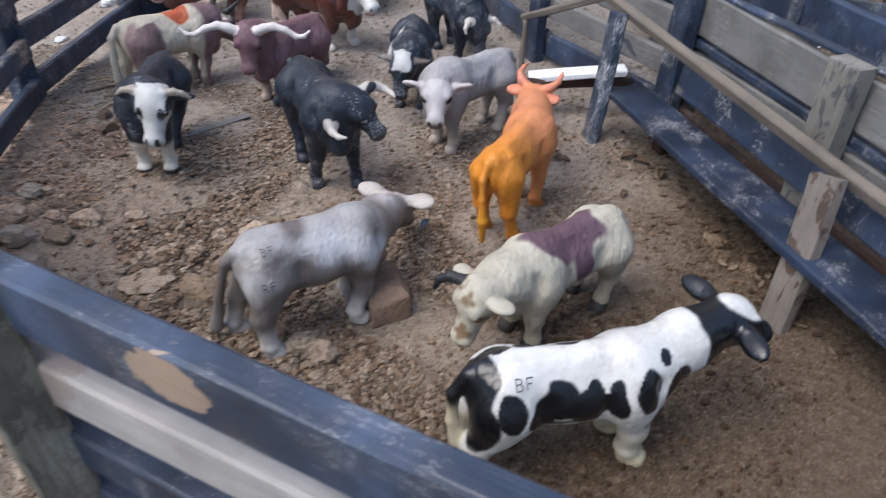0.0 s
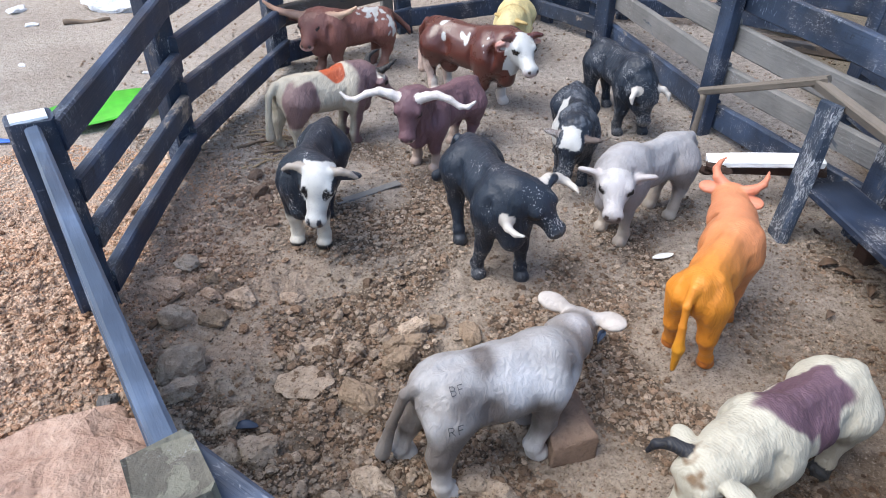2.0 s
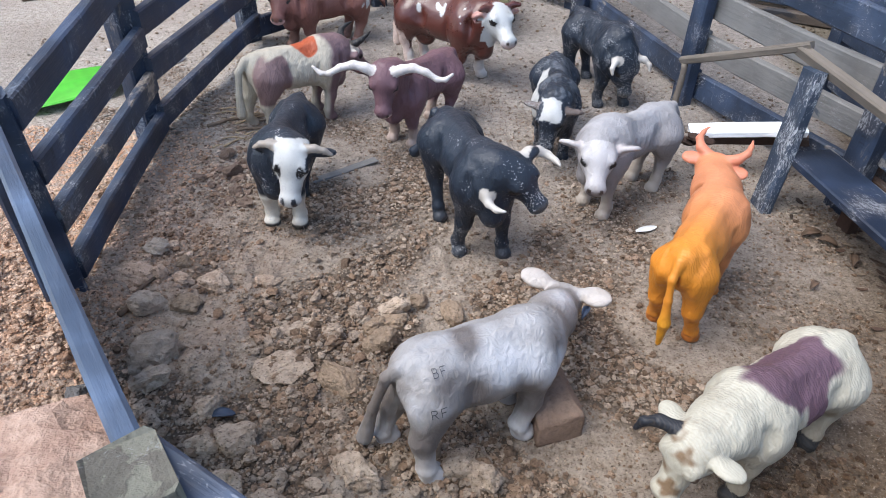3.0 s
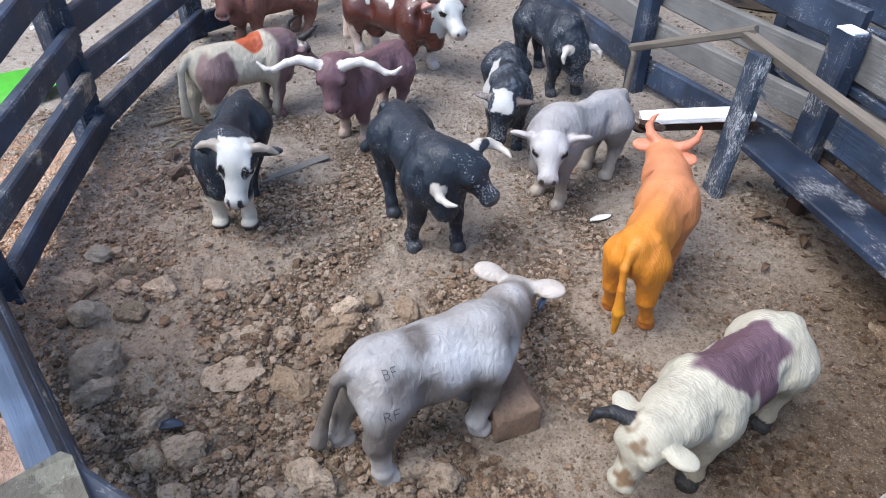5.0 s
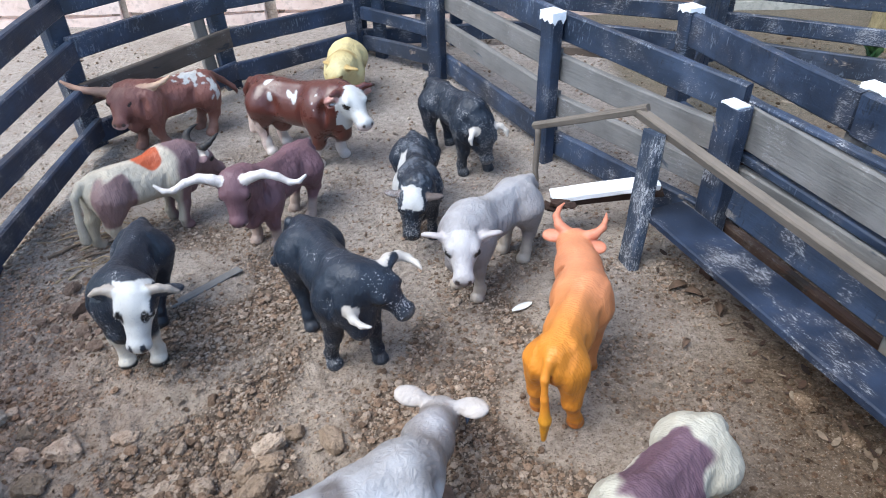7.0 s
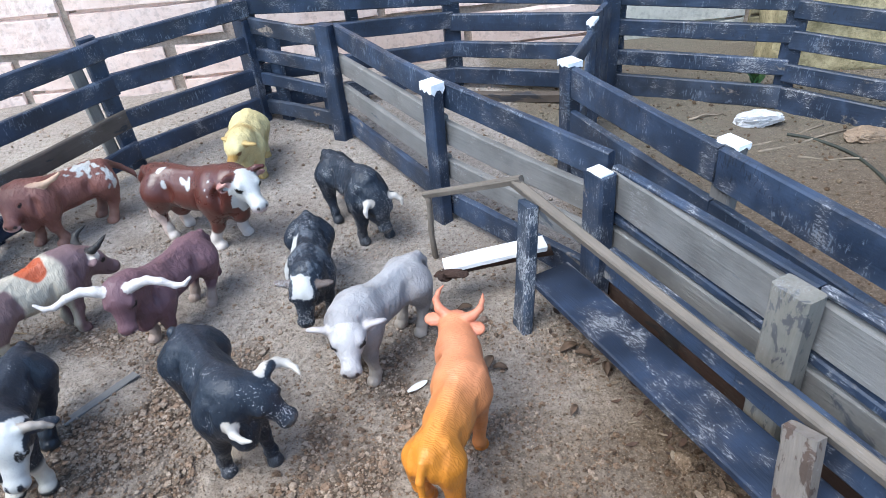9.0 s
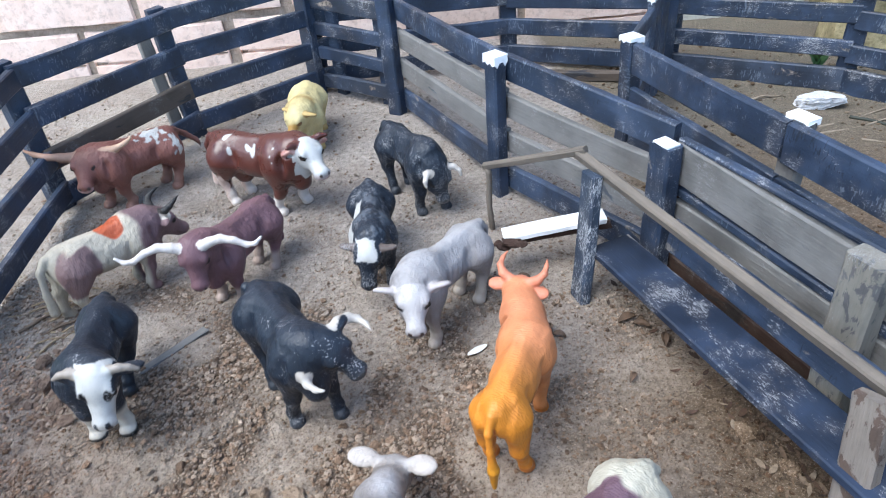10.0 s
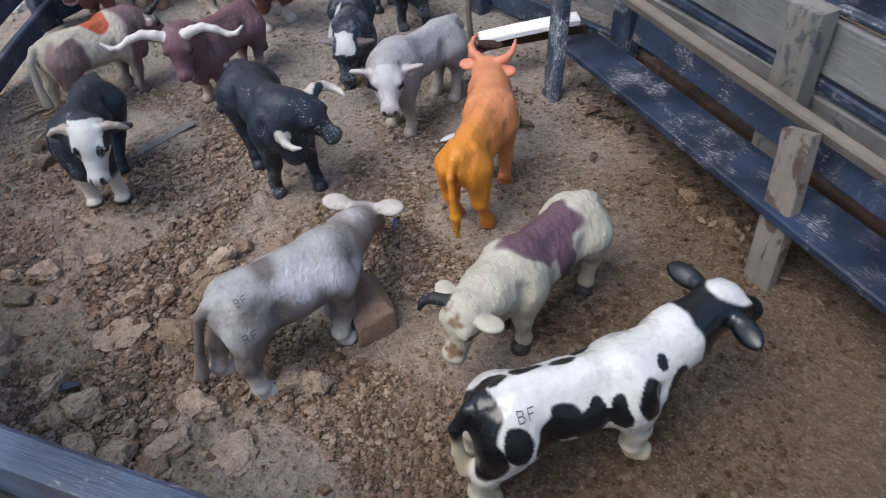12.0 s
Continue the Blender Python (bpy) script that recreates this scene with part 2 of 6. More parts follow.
    if ground:
        loose = add("ShaderNodeAttribute", attribute_name="loose").outputs["Fac"]
        # browner turned soil, darkened further for the shade between its crumbs
        turned_shade = ramp(add, mid.outputs["Fac"], [(0.3, (0.050, 0.034, 0.023)), (0.5, (0.120, 0.084, 0.058)), (0.7, (0.24, 0.180, 0.132))])
        col = mix(add, ramp(add, loose, [(0.16, grey(0)), (0.50, grey(0.88))]), col, turned_shade)
        # mud cracks in the trodden corner by the trough
        cell = add("ShaderNodeTexVoronoi", ("Vector", add("ShaderNodeVectorMath", (0, p), (1, mix(add, 0.012, (0, 0, 0), mid.outputs["Color"])), operation="ADD").outputs[0]), Scale=26.0)
        cell.feature = "DISTANCE_TO_EDGE"
        near_mud = add("ShaderNodeVectorMath", (0, p), operation="DISTANCE")
        near_mud.inputs[1].default_value = (0.45, 0.90, 0.0)
        around = add("ShaderNodeMath", (0, near_mud.outputs["Value"]), (1, wob.outputs[0]), operation="ADD")
        split = add("ShaderNodeMath", (0, ramp(add, cell.outputs["Distance"], [(0.012, grey(1)), (0.035, grey(0))])), (1, ramp(add, around.outputs[0], [(0.30, grey(1)), (0.37, grey(0))])), operation="MULTIPLY")
        col = mix(add, split.outputs[0], col, (0.040, 0.028, 0.019))
    if tint != (1, 1, 1):
        col = mix(add, 1.0, col, tint, "MULTIPLY")
    if ground:
        col = mix(add, 1.0, col, (0.97, 0.99, 1.02), "MULTIPLY")
    else:
        island = geo.outputs["Random Per Island"]
        k = 0.45 * spread
        shade = ramp(add, island, [(0.0, (1 - k, 0.94 - k, 0.90 - k)), (0.25, (0.86, 0.72, 0.62)), (0.42, (1.08, 0.94, 0.84)), (0.6, grey(1.0)), (0.82, (1.12, 1.10, 1.08)), (1.0, (1 + k, 1 + 0.94 * k, 1 + 0.88 * k))])
        col = mix(add, 1.0, col, shade, "MULTIPLY")
    tree.links.new(col, bsdf.inputs["Base Color"])
    b1 = add("ShaderNodeBump", ("Height", mid.outputs["Fac"]), Strength=0.9, Distance=0.007)
    b2 = add("ShaderNodeBump", ("Height", grit.outputs["Distance"]), ("Normal", b1.outputs["Normal"]), Strength=0.45, Distance=0.003)
    b3 = add("ShaderNodeBump", ("Height", fine.outputs["Fac"]), ("Normal", b2.outputs["Normal"]), Strength=0.8, Distance=0.0018)
    tree.links.new(b3.outputs["Normal"], bsdf.inputs["Normal"])
    return m


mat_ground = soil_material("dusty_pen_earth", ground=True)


def crumb_material(name, colour):
    m, tree, bsdf, add = shader(name, 0.92)
    geo = add("ShaderNodeNewGeometry")
    fine = add("ShaderNodeTexNoise", ("Vector", geo.outputs["Position"]), Scale=300.0, Detail=4.0, Roughness=0.7)
    large = add("ShaderNodeTexNoise", ("Vector", geo.outputs["Position"]), Scale=14.0, Detail=3.0)
    col = ramp(add, fine.outputs["Fac"], [(0.3, tuple(c * 0.72 for c in colour)), (0.7, tuple(c * 1.15 for c in colour))])
    col = mix(add, ramp(add, large.outputs["Fac"], [(0.42, grey(0)), (0.6, grey(0.6))]), col, (0.66, 0.50, 0.385))
    col = mix(add, 1.0, col, ramp(add, geo.outputs["Random Per Island"], [(0.0, grey(0.86)), (1.0, grey(1.1))]), "MULTIPLY")
    tree.links.new(col, bsdf.inputs["Base Color"])
    b = add("ShaderNodeBump", ("Height", fine.outputs["Fac"]), Strength=0.7, Distance=0.002)
    tree.links.new(b.outputs["Normal"], bsdf.inputs["Normal"])
    return m


mat_clod = soil_material("earth_clods", (0.92, 0.92, 0.93), spread=1.25)
mat_sand_clod = crumb_material("crumbly_pink_sand", (0.60, 0.36, 0.225))


def stone_material(name, dark, light, scale=60.0):
    m, tree, bsdf, add = shader(name, 0.88)
    co = add("ShaderNodeTexCoord").outputs["Object"]
    rnd = add("ShaderNodeObjectInfo").outputs["Random"]
    n1 = add("ShaderNodeTexNoise", ("Vector", co), Scale=scale, Detail=8.0, Roughness=0.7)
    n2 = add("ShaderNodeTexNoise", ("Vector", co), Scale=scale * 6, Detail=3.0, Roughness=0.7)
    col = ramp(add, n1.outputs["Fac"], [(0.3, dark), (0.68, light)])
    col = mix(add, ramp(add, n2.outputs["Fac"], [(0.35, grey(0.4)), (0.5, grey(0))]), col, tuple(c * 0.55 for c in dark))
    col = mix(add, 1.0, col, ramp(add, rnd, [(0, grey(0.75)), (1, grey(1.1))]), "MULTIPLY")
    tree.links.new(col, bsdf.inputs["Base Color"])
    b1 = add("ShaderNodeBump", ("Height", n1.outputs["Fac"]), Strength=0.8, Distance=0.004)
    b2 = add("ShaderNodeBump", ("Height", n2.outputs["Fac"]), ("Normal", b1.outputs["Normal"]), Strength=1.0, Distance=0.003)
    tree.links.new(b2.outputs["Normal"], bsdf.inputs["Normal"])
    return m


mat_stone = stone_material("grey_brown_stone", (0.38, 0.295, 0.225), (0.58, 0.475, 0.38))
mat_tan_stone = stone_material("tan_clay_lump", (0.25, 0.175, 0.115), (0.41, 0.305, 0.215))
mat_red_brick = stone_material("reddish_brick_shard", (0.165, 0.110, 0.082), (0.29, 0.205, 0.155), 45.0)
mat_pink_slab = stone_material("pinkish_rock", (0.25, 0.145, 0.105), (0.44, 0.31, 0.24), 30.0)
mat_brick = stone_material("worn_red_brown_brick", (0.20, 0.130, 0.092), (0.27, 0.185, 0.135), 24.0)
mat_block = stone_material("pink_clay_block", (0.74, 0.54, 0.45), (0.90, 0.74, 0.66), 9.0)
mat_mossy = stone_material("mossy_clay_block", (0.13, 0.115, 0.055), (0.47, 0.40, 0.24), 16.0)
mat_faded_block = stone_material("faded_grey_block", (0.42, 0.42, 0.37), (0.66, 0.64, 0.57), 12.0)
mat_mortar = stone_material("rough_grey_mortar", (0.26, 0.20, 0.155), (0.52, 0.44, 0.37), 30.0)
mat_plaster = stone_material("white_plaster_lump", (0.66, 0.67, 0.70), (0.86, 0.87, 0.9), 30.0)


def toy_material(name, rough=0.42, hair=0.5, hair_scale=170.0, deep=0.0016, dust=0.0, coat=0.0, ridges=0.0, shine=0.5, dirt=0.0, dust_at=0.333, fur=False):
    """Painted rubber: the coat's colours come from the paint layer; moulded hair as fine relief."""
    m, tree, bsdf, add = shader(name, rough)
    paint = add("ShaderNodeAttribute", attribute_name="paint").outputs["Color"]
    co = add("ShaderNodeTexCoord").outputs["Object"]
    st = add("ShaderNodeVectorMath", (0, co), operation="MULTIPLY")
    st.inputs[1].default_value = (1.0, 1.0, 0.45)
    n1 = add("ShaderNodeTexNoise", ("Vector", st.outputs[0]), Scale=hair_scale, Detail=3.0, Roughness=0.6, Distortion=1.2)
    n2 = add("ShaderNodeTexNoise", ("Vector", co), Scale=38.0, Detail=5.0, Roughness=0.65)
    col = mix(add, ramp(add, n2.outputs["Fac"], [(0.32, grey(0.42)), (0.55, grey(0))]), paint, mix(add, 1.0, paint, (0.5, 0.46, 0.42), "MULTIPLY"))
    if fur:
        place = add("ShaderNodeSeparateXYZ", ("Vector", co))
        low = add("ShaderNodeMapRange", ("Value", place.outputs["Z"]))
        low.inputs["From Min"].default_value, low.inputs["From Max"].default_value = 0.118, 0.085
        fore = add("ShaderNodeMapRange", ("Value", place.outputs["X"]))
        fore.inputs["From Min"].default_value, fore.inputs["From Max"].default_value = -0.01, 0.035
        chest = add("ShaderNodeMath", (0, low.outputs["Result"]), (1, fore.outputs["Result"]), operation="MULTIPLY")
    if dust:
        d = add("ShaderNodeTexNoise", ("Vector", co), Scale=520.0, Detail=2.0, Roughness=0.6)
        d2 = add("ShaderNodeMath", (0, d.outputs["Fac"]), (1, n2.outputs["Fac"]), operation="MULTIPLY")
        if fur:
            more = add("ShaderNodeMath", (0, chest.outputs[0]), operation="MULTIPLY_ADD")
            more.inputs[1].default_value = 0.035
            tree.links.new(d2.outputs[0], more.inputs[2])
            d2 = more
        col = mix(add, ramp(add, d2.outputs[0], [(dust_at, grey(0)), (dust_at + 0.037, grey(dust))]), col, (0.42, 0.42, 0.43))
    tree.links.new(col, bsdf.inputs["Base Color"])
    tree.links.new(ramp(add, n2.outputs["Fac"], [(0.3, grey(max(0.1, rough - 0.12))), (0.7, grey(min(1, rough + 0.2)))]), bsdf.inputs["Roughness"])
    bsdf.inputs["Specular IOR Level"].default_value = shine
    bsdf.inputs["Coat Weight"].default_value = coat
    bsdf.inputs["Coat Roughness"].default_value = 0.25
    b = add("ShaderNodeBump", ("Height", n1.outputs["Fac"]), Strength=hair, Distance=deep)
    if fur:
        tone = add("ShaderNodeRGBToBW", ("Color", paint))
        shaggy = add("ShaderNodeMath", (0, chest.outputs[0]), operation="MULTIPLY_ADD")
        shaggy.inputs[1].default_value, shaggy.inputs[2].default_value = 0.65 * hair, 0.35 * hair
        tree.links.new(mix(add, ramp(add, tone.outputs[0], [(0.08, grey(0)), (0.25, grey(1))]), shaggy.outputs[0], grey(0.12 * hair)), b.inputs["Strength"])
    last = b
    if ridges:
        wv = add("ShaderNodeTexWave", ("Vector", co), Scale=120.0, Distortion=15.0, Detail=2.5)
        wv.inputs["Detail Scale"].default_value = 0.5
        if dirt:
            col = mix(add, ramp(add, wv.outputs["Fac"], [(0.05, grey(dirt)), (0.45, grey(0))]), col, (0.22, 0.17, 0.11))
            tree.links.new(col, bsdf.inputs["Base Color"])
        last = add("ShaderNodeBump", ("Height", wv.outputs["Fac"]), ("Normal", b.outputs["Normal"]), Strength=ridges, Distance=0.0016)
    tree.links.new(last.outputs["Normal"], bsdf.inputs["Normal"])
    return m


toy_soft = toy_material("painted_rubber", 0.50, 1.0, 130.0)
toy_black = toy_material("black_furred_rubber", 0.40, 1.0, 230.0, 0.0030, dust=0.75, shine=0.45, dust_at=0.362, fur=True)
toy_dusty = toy_material("dusty_black_rubber", 0.45, 1.0, 230.0, 0.0030, dust=0.40, shine=0.42, dust_at=0.322, fur=True)
toy_gloss = toy_material("glossy_painted_rubber", 0.30, 0.3, coat=0.3)
toy_ridged = toy_material("combed_rubber", 0.55, 0.6, 150.0, ridges=0.17, dirt=0.10)
toy_orange = toy_material("orange_rubber", 0.46, 0.4, 150.0, ridges=0.14)


def plain(name, colour, rough=0.5, var=0.15):
    m, tree, bsdf, add = shader(name, rough)
    co = add("ShaderNodeTexCoord").outputs["Object"]
    n = add("ShaderNodeTexNoise", ("Vector", co), Scale=55.0, Detail=5.0)
    col = ramp(add, n.outputs["Fac"], [(0.3, tuple(c * (1 - var) for c in colour)), (0.7, tuple(min(1, c * (1 + var)) for c in colour))])
    tree.links.new(col, bsdf.inputs["Base Color"])
    return m


mat_green = plain("green_plastic", (0.07, 0.42, 0.03), 0.35)
mat_leaf = plain("green_leaf", (0.07, 0.16, 0.045), 0.5, 0.3)
mat_twig = plain("dry_twig", (0.19, 0.14, 0.10), 0.85, 0.35)
mat_dead_leaf = plain("dead_leaf", (0.105, 0.066, 0.042), 0.8, 0.45)
mat_blue = plain("blue_plastic", (0.03, 0.13, 0.55), 0.4)
mat_chip = plain("white_chip", (0.78, 0.78, 0.76), 0.6, 0.1)
mat_hose = plain("dark_green_hose", (0.030, 0.034, 0.026), 0.65)
mat_stalk = plain("grey_dry_stalk", (0.22, 0.18, 0.135), 0.85, 0.35)
mat_slate_scrap = plain("dark_blue_flake", (0.030, 0.048, 0.085), 0.5, 0.4)
mat_dark_pebble = stone_material("dark_grey_pebble", (0.13, 0.122, 0.118), (0.22, 0.21, 0.20))


def litter_material():
    m, tree, bsdf, add = shader("broken_dead_leaves", 0.8)
    geo = add("ShaderNodeNewGeometry")
    n = add("ShaderNodeTexNoise", ("Vector", geo.outputs["Position"]), Scale=240.0, Detail=4.0)
    col = ramp(add, geo.outputs["Random Per Island"], [(0.0, (0.035, 0.022, 0.016)), (0.45, (0.095, 0.052, 0.032)), (0.8, (0.17, 0.115, 0.075)), (1.0, (0.27, 0.21, 0.15))])
    col = mix(add, 1.0, col, ramp(add, n.outputs["Fac"], [(0.3, grey(0.6)), (0.7, grey(1.1))]), "MULTIPLY")
    tree.links.new(col, bsdf.inputs["Base Color"])
    return m


mat_litter = litter_material()
mat_straw = plain("pale_straw", (0.38, 0.29, 0.18), 0.8, 0.3)


# ---- building helpers ----
def from_bm(name, bm, material, smooth=True):
    me = bpy.data.meshes.new(name)
    bm.to_mesh(me)
    bm.free()
    me.materials.append(material)
    me.shade_smooth() if smooth else me.shade_flat()
    return me


def world_of(ob):
    m = ob.matrix_basis.copy()
    while ob.parent:
        ob = ob.parent
        m = ob.matrix_basis @ m
    return m


def part(name, me, parent, matrix, label=""):
    """One mesh as an object under a thing or a part; matrix: its pose in the world."""
    ob = new(name, me)
    ob.parent = parent
    ob.matrix_basis = world_of(parent).inverted() @ matrix
    return tagged(ob, label)


def thing(name, at, label, category, group="", kind=""):
    ob = new(name)
    ob.empty_display_size = 0.02
    ob.matrix_basis = Matrix.Translation(at)
    return tagged(ob, label, category, group, kind)


def smoothstep(a, b, v):
    t = np.clip((v - a) / (b - a), 0, 1)
    return t * t * (3 - 2 * t)


wave_rng = np.random.RandomState(7)
WAVES = {}


def waves(p, scale, seed, count=14):
    """Soft random undulation of about -1 to 1 over an array of points (n, 2 or 3)."""
    key = (scale, seed, p.shape[-1], count)
    if key not in WAVES:
        r = np.random.RandomState(seed)
        d = r.normal(size=(count, p.shape[-1]))
        d /= np.linalg.norm(d, axis=1)[:, None]
        WAVES[key] = (d * scale * r.uniform(0.6, 1.9, (count, 1)), r.uniform(0, 6.28, count))
    k, ph = WAVES[key]
    out = np.zeros(p.shape[:-1])
    for row, f in zip(k, ph):
        out += np.sin(p @ row + f)
    return out / math.sqrt(count)


def height(x, y):
    """The ground's height: trodden pen floor, a sandy bank along the left fence and a heap outside its corner."""
    x, y = np.broadcast_arrays(np.asarray(x, float), np.asarray(y, float))
    p = np.stack([x, y], -1)
    near = np.exp(-((x / 2.2) ** 4 + ((y - 1.2) / 2.2) ** 4))
    h = 0.0022 * waves(p, 9.0, 1) + 0.0013 * waves(p, 38.0, 2) + 0.0006 * waves(p, 120.0, 3)
    rough = smoothstep(0.05, -0.15, x) * smoothstep(1.2, 0.95, y)
    h += rough * (0.0034 * waves(p, 60.0, 4) + 0.0022 * waves(p, 140.0, 5) + 0.0011 * waves(p, 300.0, 6))
    inner = smoothstep(-0.70, -0.60, x) * smoothstep(0.56, 0.48, x) * smoothstep(0.44, 0.5, y) * smoothstep(1.75, 1.5, y)
    lumpy = 1 - np.abs(waves(p, 190.0, 7)) * 1.3
    h += inner * np.clip(gravel_density(x, y), 0.12, 0.8) * (0.0021 * lumpy + 0.0012 * waves(p, 420.0, 8))
    h *= near
    h += 0.030 * np.exp(-(((x + 0.62) / 0.16) ** 2 + ((y - 0.72) / 0.22) ** 2))
    h += 0.016 * np.exp(-(((x + 0.53) / 0.09) ** 2 + ((y - 1.30) / 0.30) ** 2))
    h -= 0.016 * np.exp(-(((x + 0.03) / 0.13) ** 2 + ((y - 0.775) / 0.10) ** 2))
    h += 0.012 * smoothstep(-0.22, -0.5, x) * smoothstep(1.5, 1.2, y)
    return h


def gravel_density(x, y):
    """How thickly crumbs of earth lie: most along the middle and left, few in the damp corner by the trough."""
    p = np.stack([x, y], -1)
    d = 0.42 - 0.14 * smoothstep(0.15, 0.3, x) - 0.16 * smoothstep(1.2, 1.4, y) + 0.55 * np.exp(-(((x + 0.08) / 0.20) ** 2 + ((y - 0.93) / 0.22) ** 2))
    d = d + 0.62 * smoothstep(0.34, -0.02, x) * smoothstep(1.0, 0.75, y)
    d = d + 0.35 * np.exp(-(((x + 0.22) / 0.10) ** 2 + ((y - 1.16) / 0.12) ** 2)) + 0.45 * np.exp(-(((x + 0.47) / 0.10) ** 2 + ((y - 1.5) / 0.16) ** 2))
    d = d + 0.3 * smoothstep(-0.40, -0.55, x)
    d = d * (0.12 + 0.88 * smoothstep(-0.75, 0.15, waves(p, 20.0, 21))) * (0.7 + 0.4 * np.clip(waves(p, 46.0, 22), -1, 1))
    return np.clip(d, 0.03, 1)


def ground_sheet():
    def axis(lo, hi, step, reach):
        inner = np.arange(lo, hi + step / 2, step)
        grow, far, s = [], hi, step
        while far < reach:
            s *= 1.45
            far += s
            grow.append(far)
        low, far, s = [], lo, step
        while far > -reach:
            s *= 1.45
            far -= s
            low.append(far)
        return np.concatenate([low[::-1], inner, grow])
    xs, ys = axis(-0.75, 0.62, 0.0036, 400.0), axis(0.42, 1.9, 0.0038, 400.0)
    gx, gy = np.meshgrid(xs, ys)
    v = np.stack([gx, gy, height(gx, gy)], -1).reshape(-1, 3)
    nx, ny = len(xs), len(ys)
    i = (np.arange(ny - 1)[:, None] * nx + np.arange(nx - 1)[None]).reshape(-1)
    f = np.stack([i, i + 1, i + nx + 1, i + nx], 1)
    me = bpy.data.meshes.new("ground")
    me.from_pydata(v.tolist(), [], f.tolist())
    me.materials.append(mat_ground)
    layer = me.color_attributes.new("loose", "FLOAT_COLOR", "POINT")
    inside = (np.abs(v[:, 0]) < 0.8) & (v[:, 1] > 0.3) & (v[:, 1] < 1.7)
    loose = np.where(inside, gravel_density(v[:, 0], v[:, 1]), 0.0) * smoothstep(-0.46, -0.34, v[:, 0])
    layer.data.foreach_set("color", np.repeat(loose[:, None], 4, 1).astype(np.float32).ravel())
    me.shade_smooth()
    return tagged(new("ground", me), "dusty brown trodden earth floor of the pen", "ground", kind="structure")


ground = ground_sheet()

ICO = bmesh.new()
bmesh.ops.create_icosphere(ICO, subdivisions=1, radius=1)
ICO_V = np.array([v.co[:] for v in ICO.verts])
ICO_F = np.array([[v.index for v in f.verts] for f in ICO.faces])
ICO.free()
ICO2 = bmesh.new()
bmesh.ops.create_icosphere(ICO2, subdivisions=3, radius=1)
ICO3_V = np.array([v.co[:] for v in ICO2.verts])
ICO3_F = np.array([[v.index for v in f.verts] for f in ICO2.faces])
ICO2.free()


ICO4 = bmesh.new()
bmesh.ops.create_icosphere(ICO4, subdivisions=4, radius=1)
ICO4_V = np.array([v.co[:] for v in ICO4.verts])
ICO4_F = np.array([[v.index for v in f.verts] for f in ICO4.faces])
ICO4.free()


def scatter(name, places, sizes, base_v, base_f, seed, material, label, category, sink=0.25, lumpy=0.3, smooth=False):
    """Many small lumps lying on the ground, joined into one mesh."""
    r = np.random.RandomState(seed)
    kinds = []
    for k in range(14):
        radial = 1 + lumpy * waves(base_v, 2.2, seed * 50 + k, 7) * 0.6
        v = base_v * np.clip(radial, 0.45, 1.7)[:, None]
        if len(base_v) > 100:
            for _ in range(9):
                n = r.normal(size=3)
                n /= np.linalg.norm(n)
                v = v - np.maximum(v @ n - r.uniform(0.55, 0.9), 0)[:, None] * n * 0.92
            v = v * (1 + 0.07 * waves(base_v, 7.0, seed * 60 + k, 8) + 0.04 * waves(base_v, 14.0, seed * 61 + k, 8))[:, None]
        kinds.append(v * r.uniform(0.7, 1.25, 3))
    n = len(places)
    pick = r.randint(0, len(kinds), n)
    turn = r.uniform(0, 6.28, n)
    flat = r.uniform(0.5, 0.85, n)
    z = height(places[:, 0], places[:, 1])
    all_v = np.stack(kinds)[pick] * sizes[:, None, None]
    c, s = np.cos(turn)[:, None], np.sin(turn)[:, None]
    x = all_v[..., 0] * c - all_v[..., 1] * s + places[:, 0, None]
    y = all_v[..., 0] * s + all_v[..., 1] * c + places[:, 1, None]
    zz = all_v[..., 2] * flat[:, None] + (z + sizes * flat * (1 - 2 * sink))[:, None]
    v = np.stack([x, y, zz], -1).reshape(-1, 3)
    f = (base_f[None] + (np.arange(n) * len(base_v))[:, None, None]).reshape(-1, 3)
    me = bpy.data.meshes.new(name)
    me.from_pydata(v.tolist(), [], f.tolist())
    me.materials.append(material)
    me.shade_smooth() if smooth else me.shade_flat()
    return tagged(new(name, me), label, category, kind="stuff")


def sample(n, seed, x0, x1, y0, y1, density):
    r = np.random.RandomState(seed)
    q = r.uniform((x0, y0), (x1, y1), (n * 6, 2))
    keep = r.uniform(0, 1, n * 6) < density(q[:, 0], q[:, 1])
    return q[keep][:n], r


OCT_V = np.array([(1, 0, 0), (-1, 0, 0), (0, 1, 0), (0, -1, 0), (0, 0, 1), (0, 0, -1)], float)
OCT_F = np.array([(0, 2, 4), (2, 1, 4), (1, 3, 4), (3, 0, 4), (2, 0, 5), (1, 2, 5), (3, 1, 5), (0, 3, 5)])
places, r = sample(80000, 11, -0.72, 0.5, 0.48, 1.55, gravel_density)
scatter("earth_crumbs", places, 0.0010 + 0.0015 * r.uniform(0, 1, len(places)) ** 2, OCT_V, OCT_F, 3, mat_clod, "loose brown crumbs of earth on the pen floor", "gravel", 0.2, 0.5)
places, r = sample(19000, 12, -0.7, 0.46, 0.5, 1.35, lambda x, y: gravel_density(x, y) ** 1.35)
scatter("earth_clods", places, 0.0016 + 0.0028 * r.uniform(0, 1, len(places)) ** 2.6, ICO_V, ICO_F, 4, mat_clod, "dry grey-brown clods of earth on the pen floor", "gravel", 0.25, 0.55)
places, r = sample(2600, 13, -1.0, 0.7, 1.45, 2.2, lambda x, y: 0.35 + 0 * x)
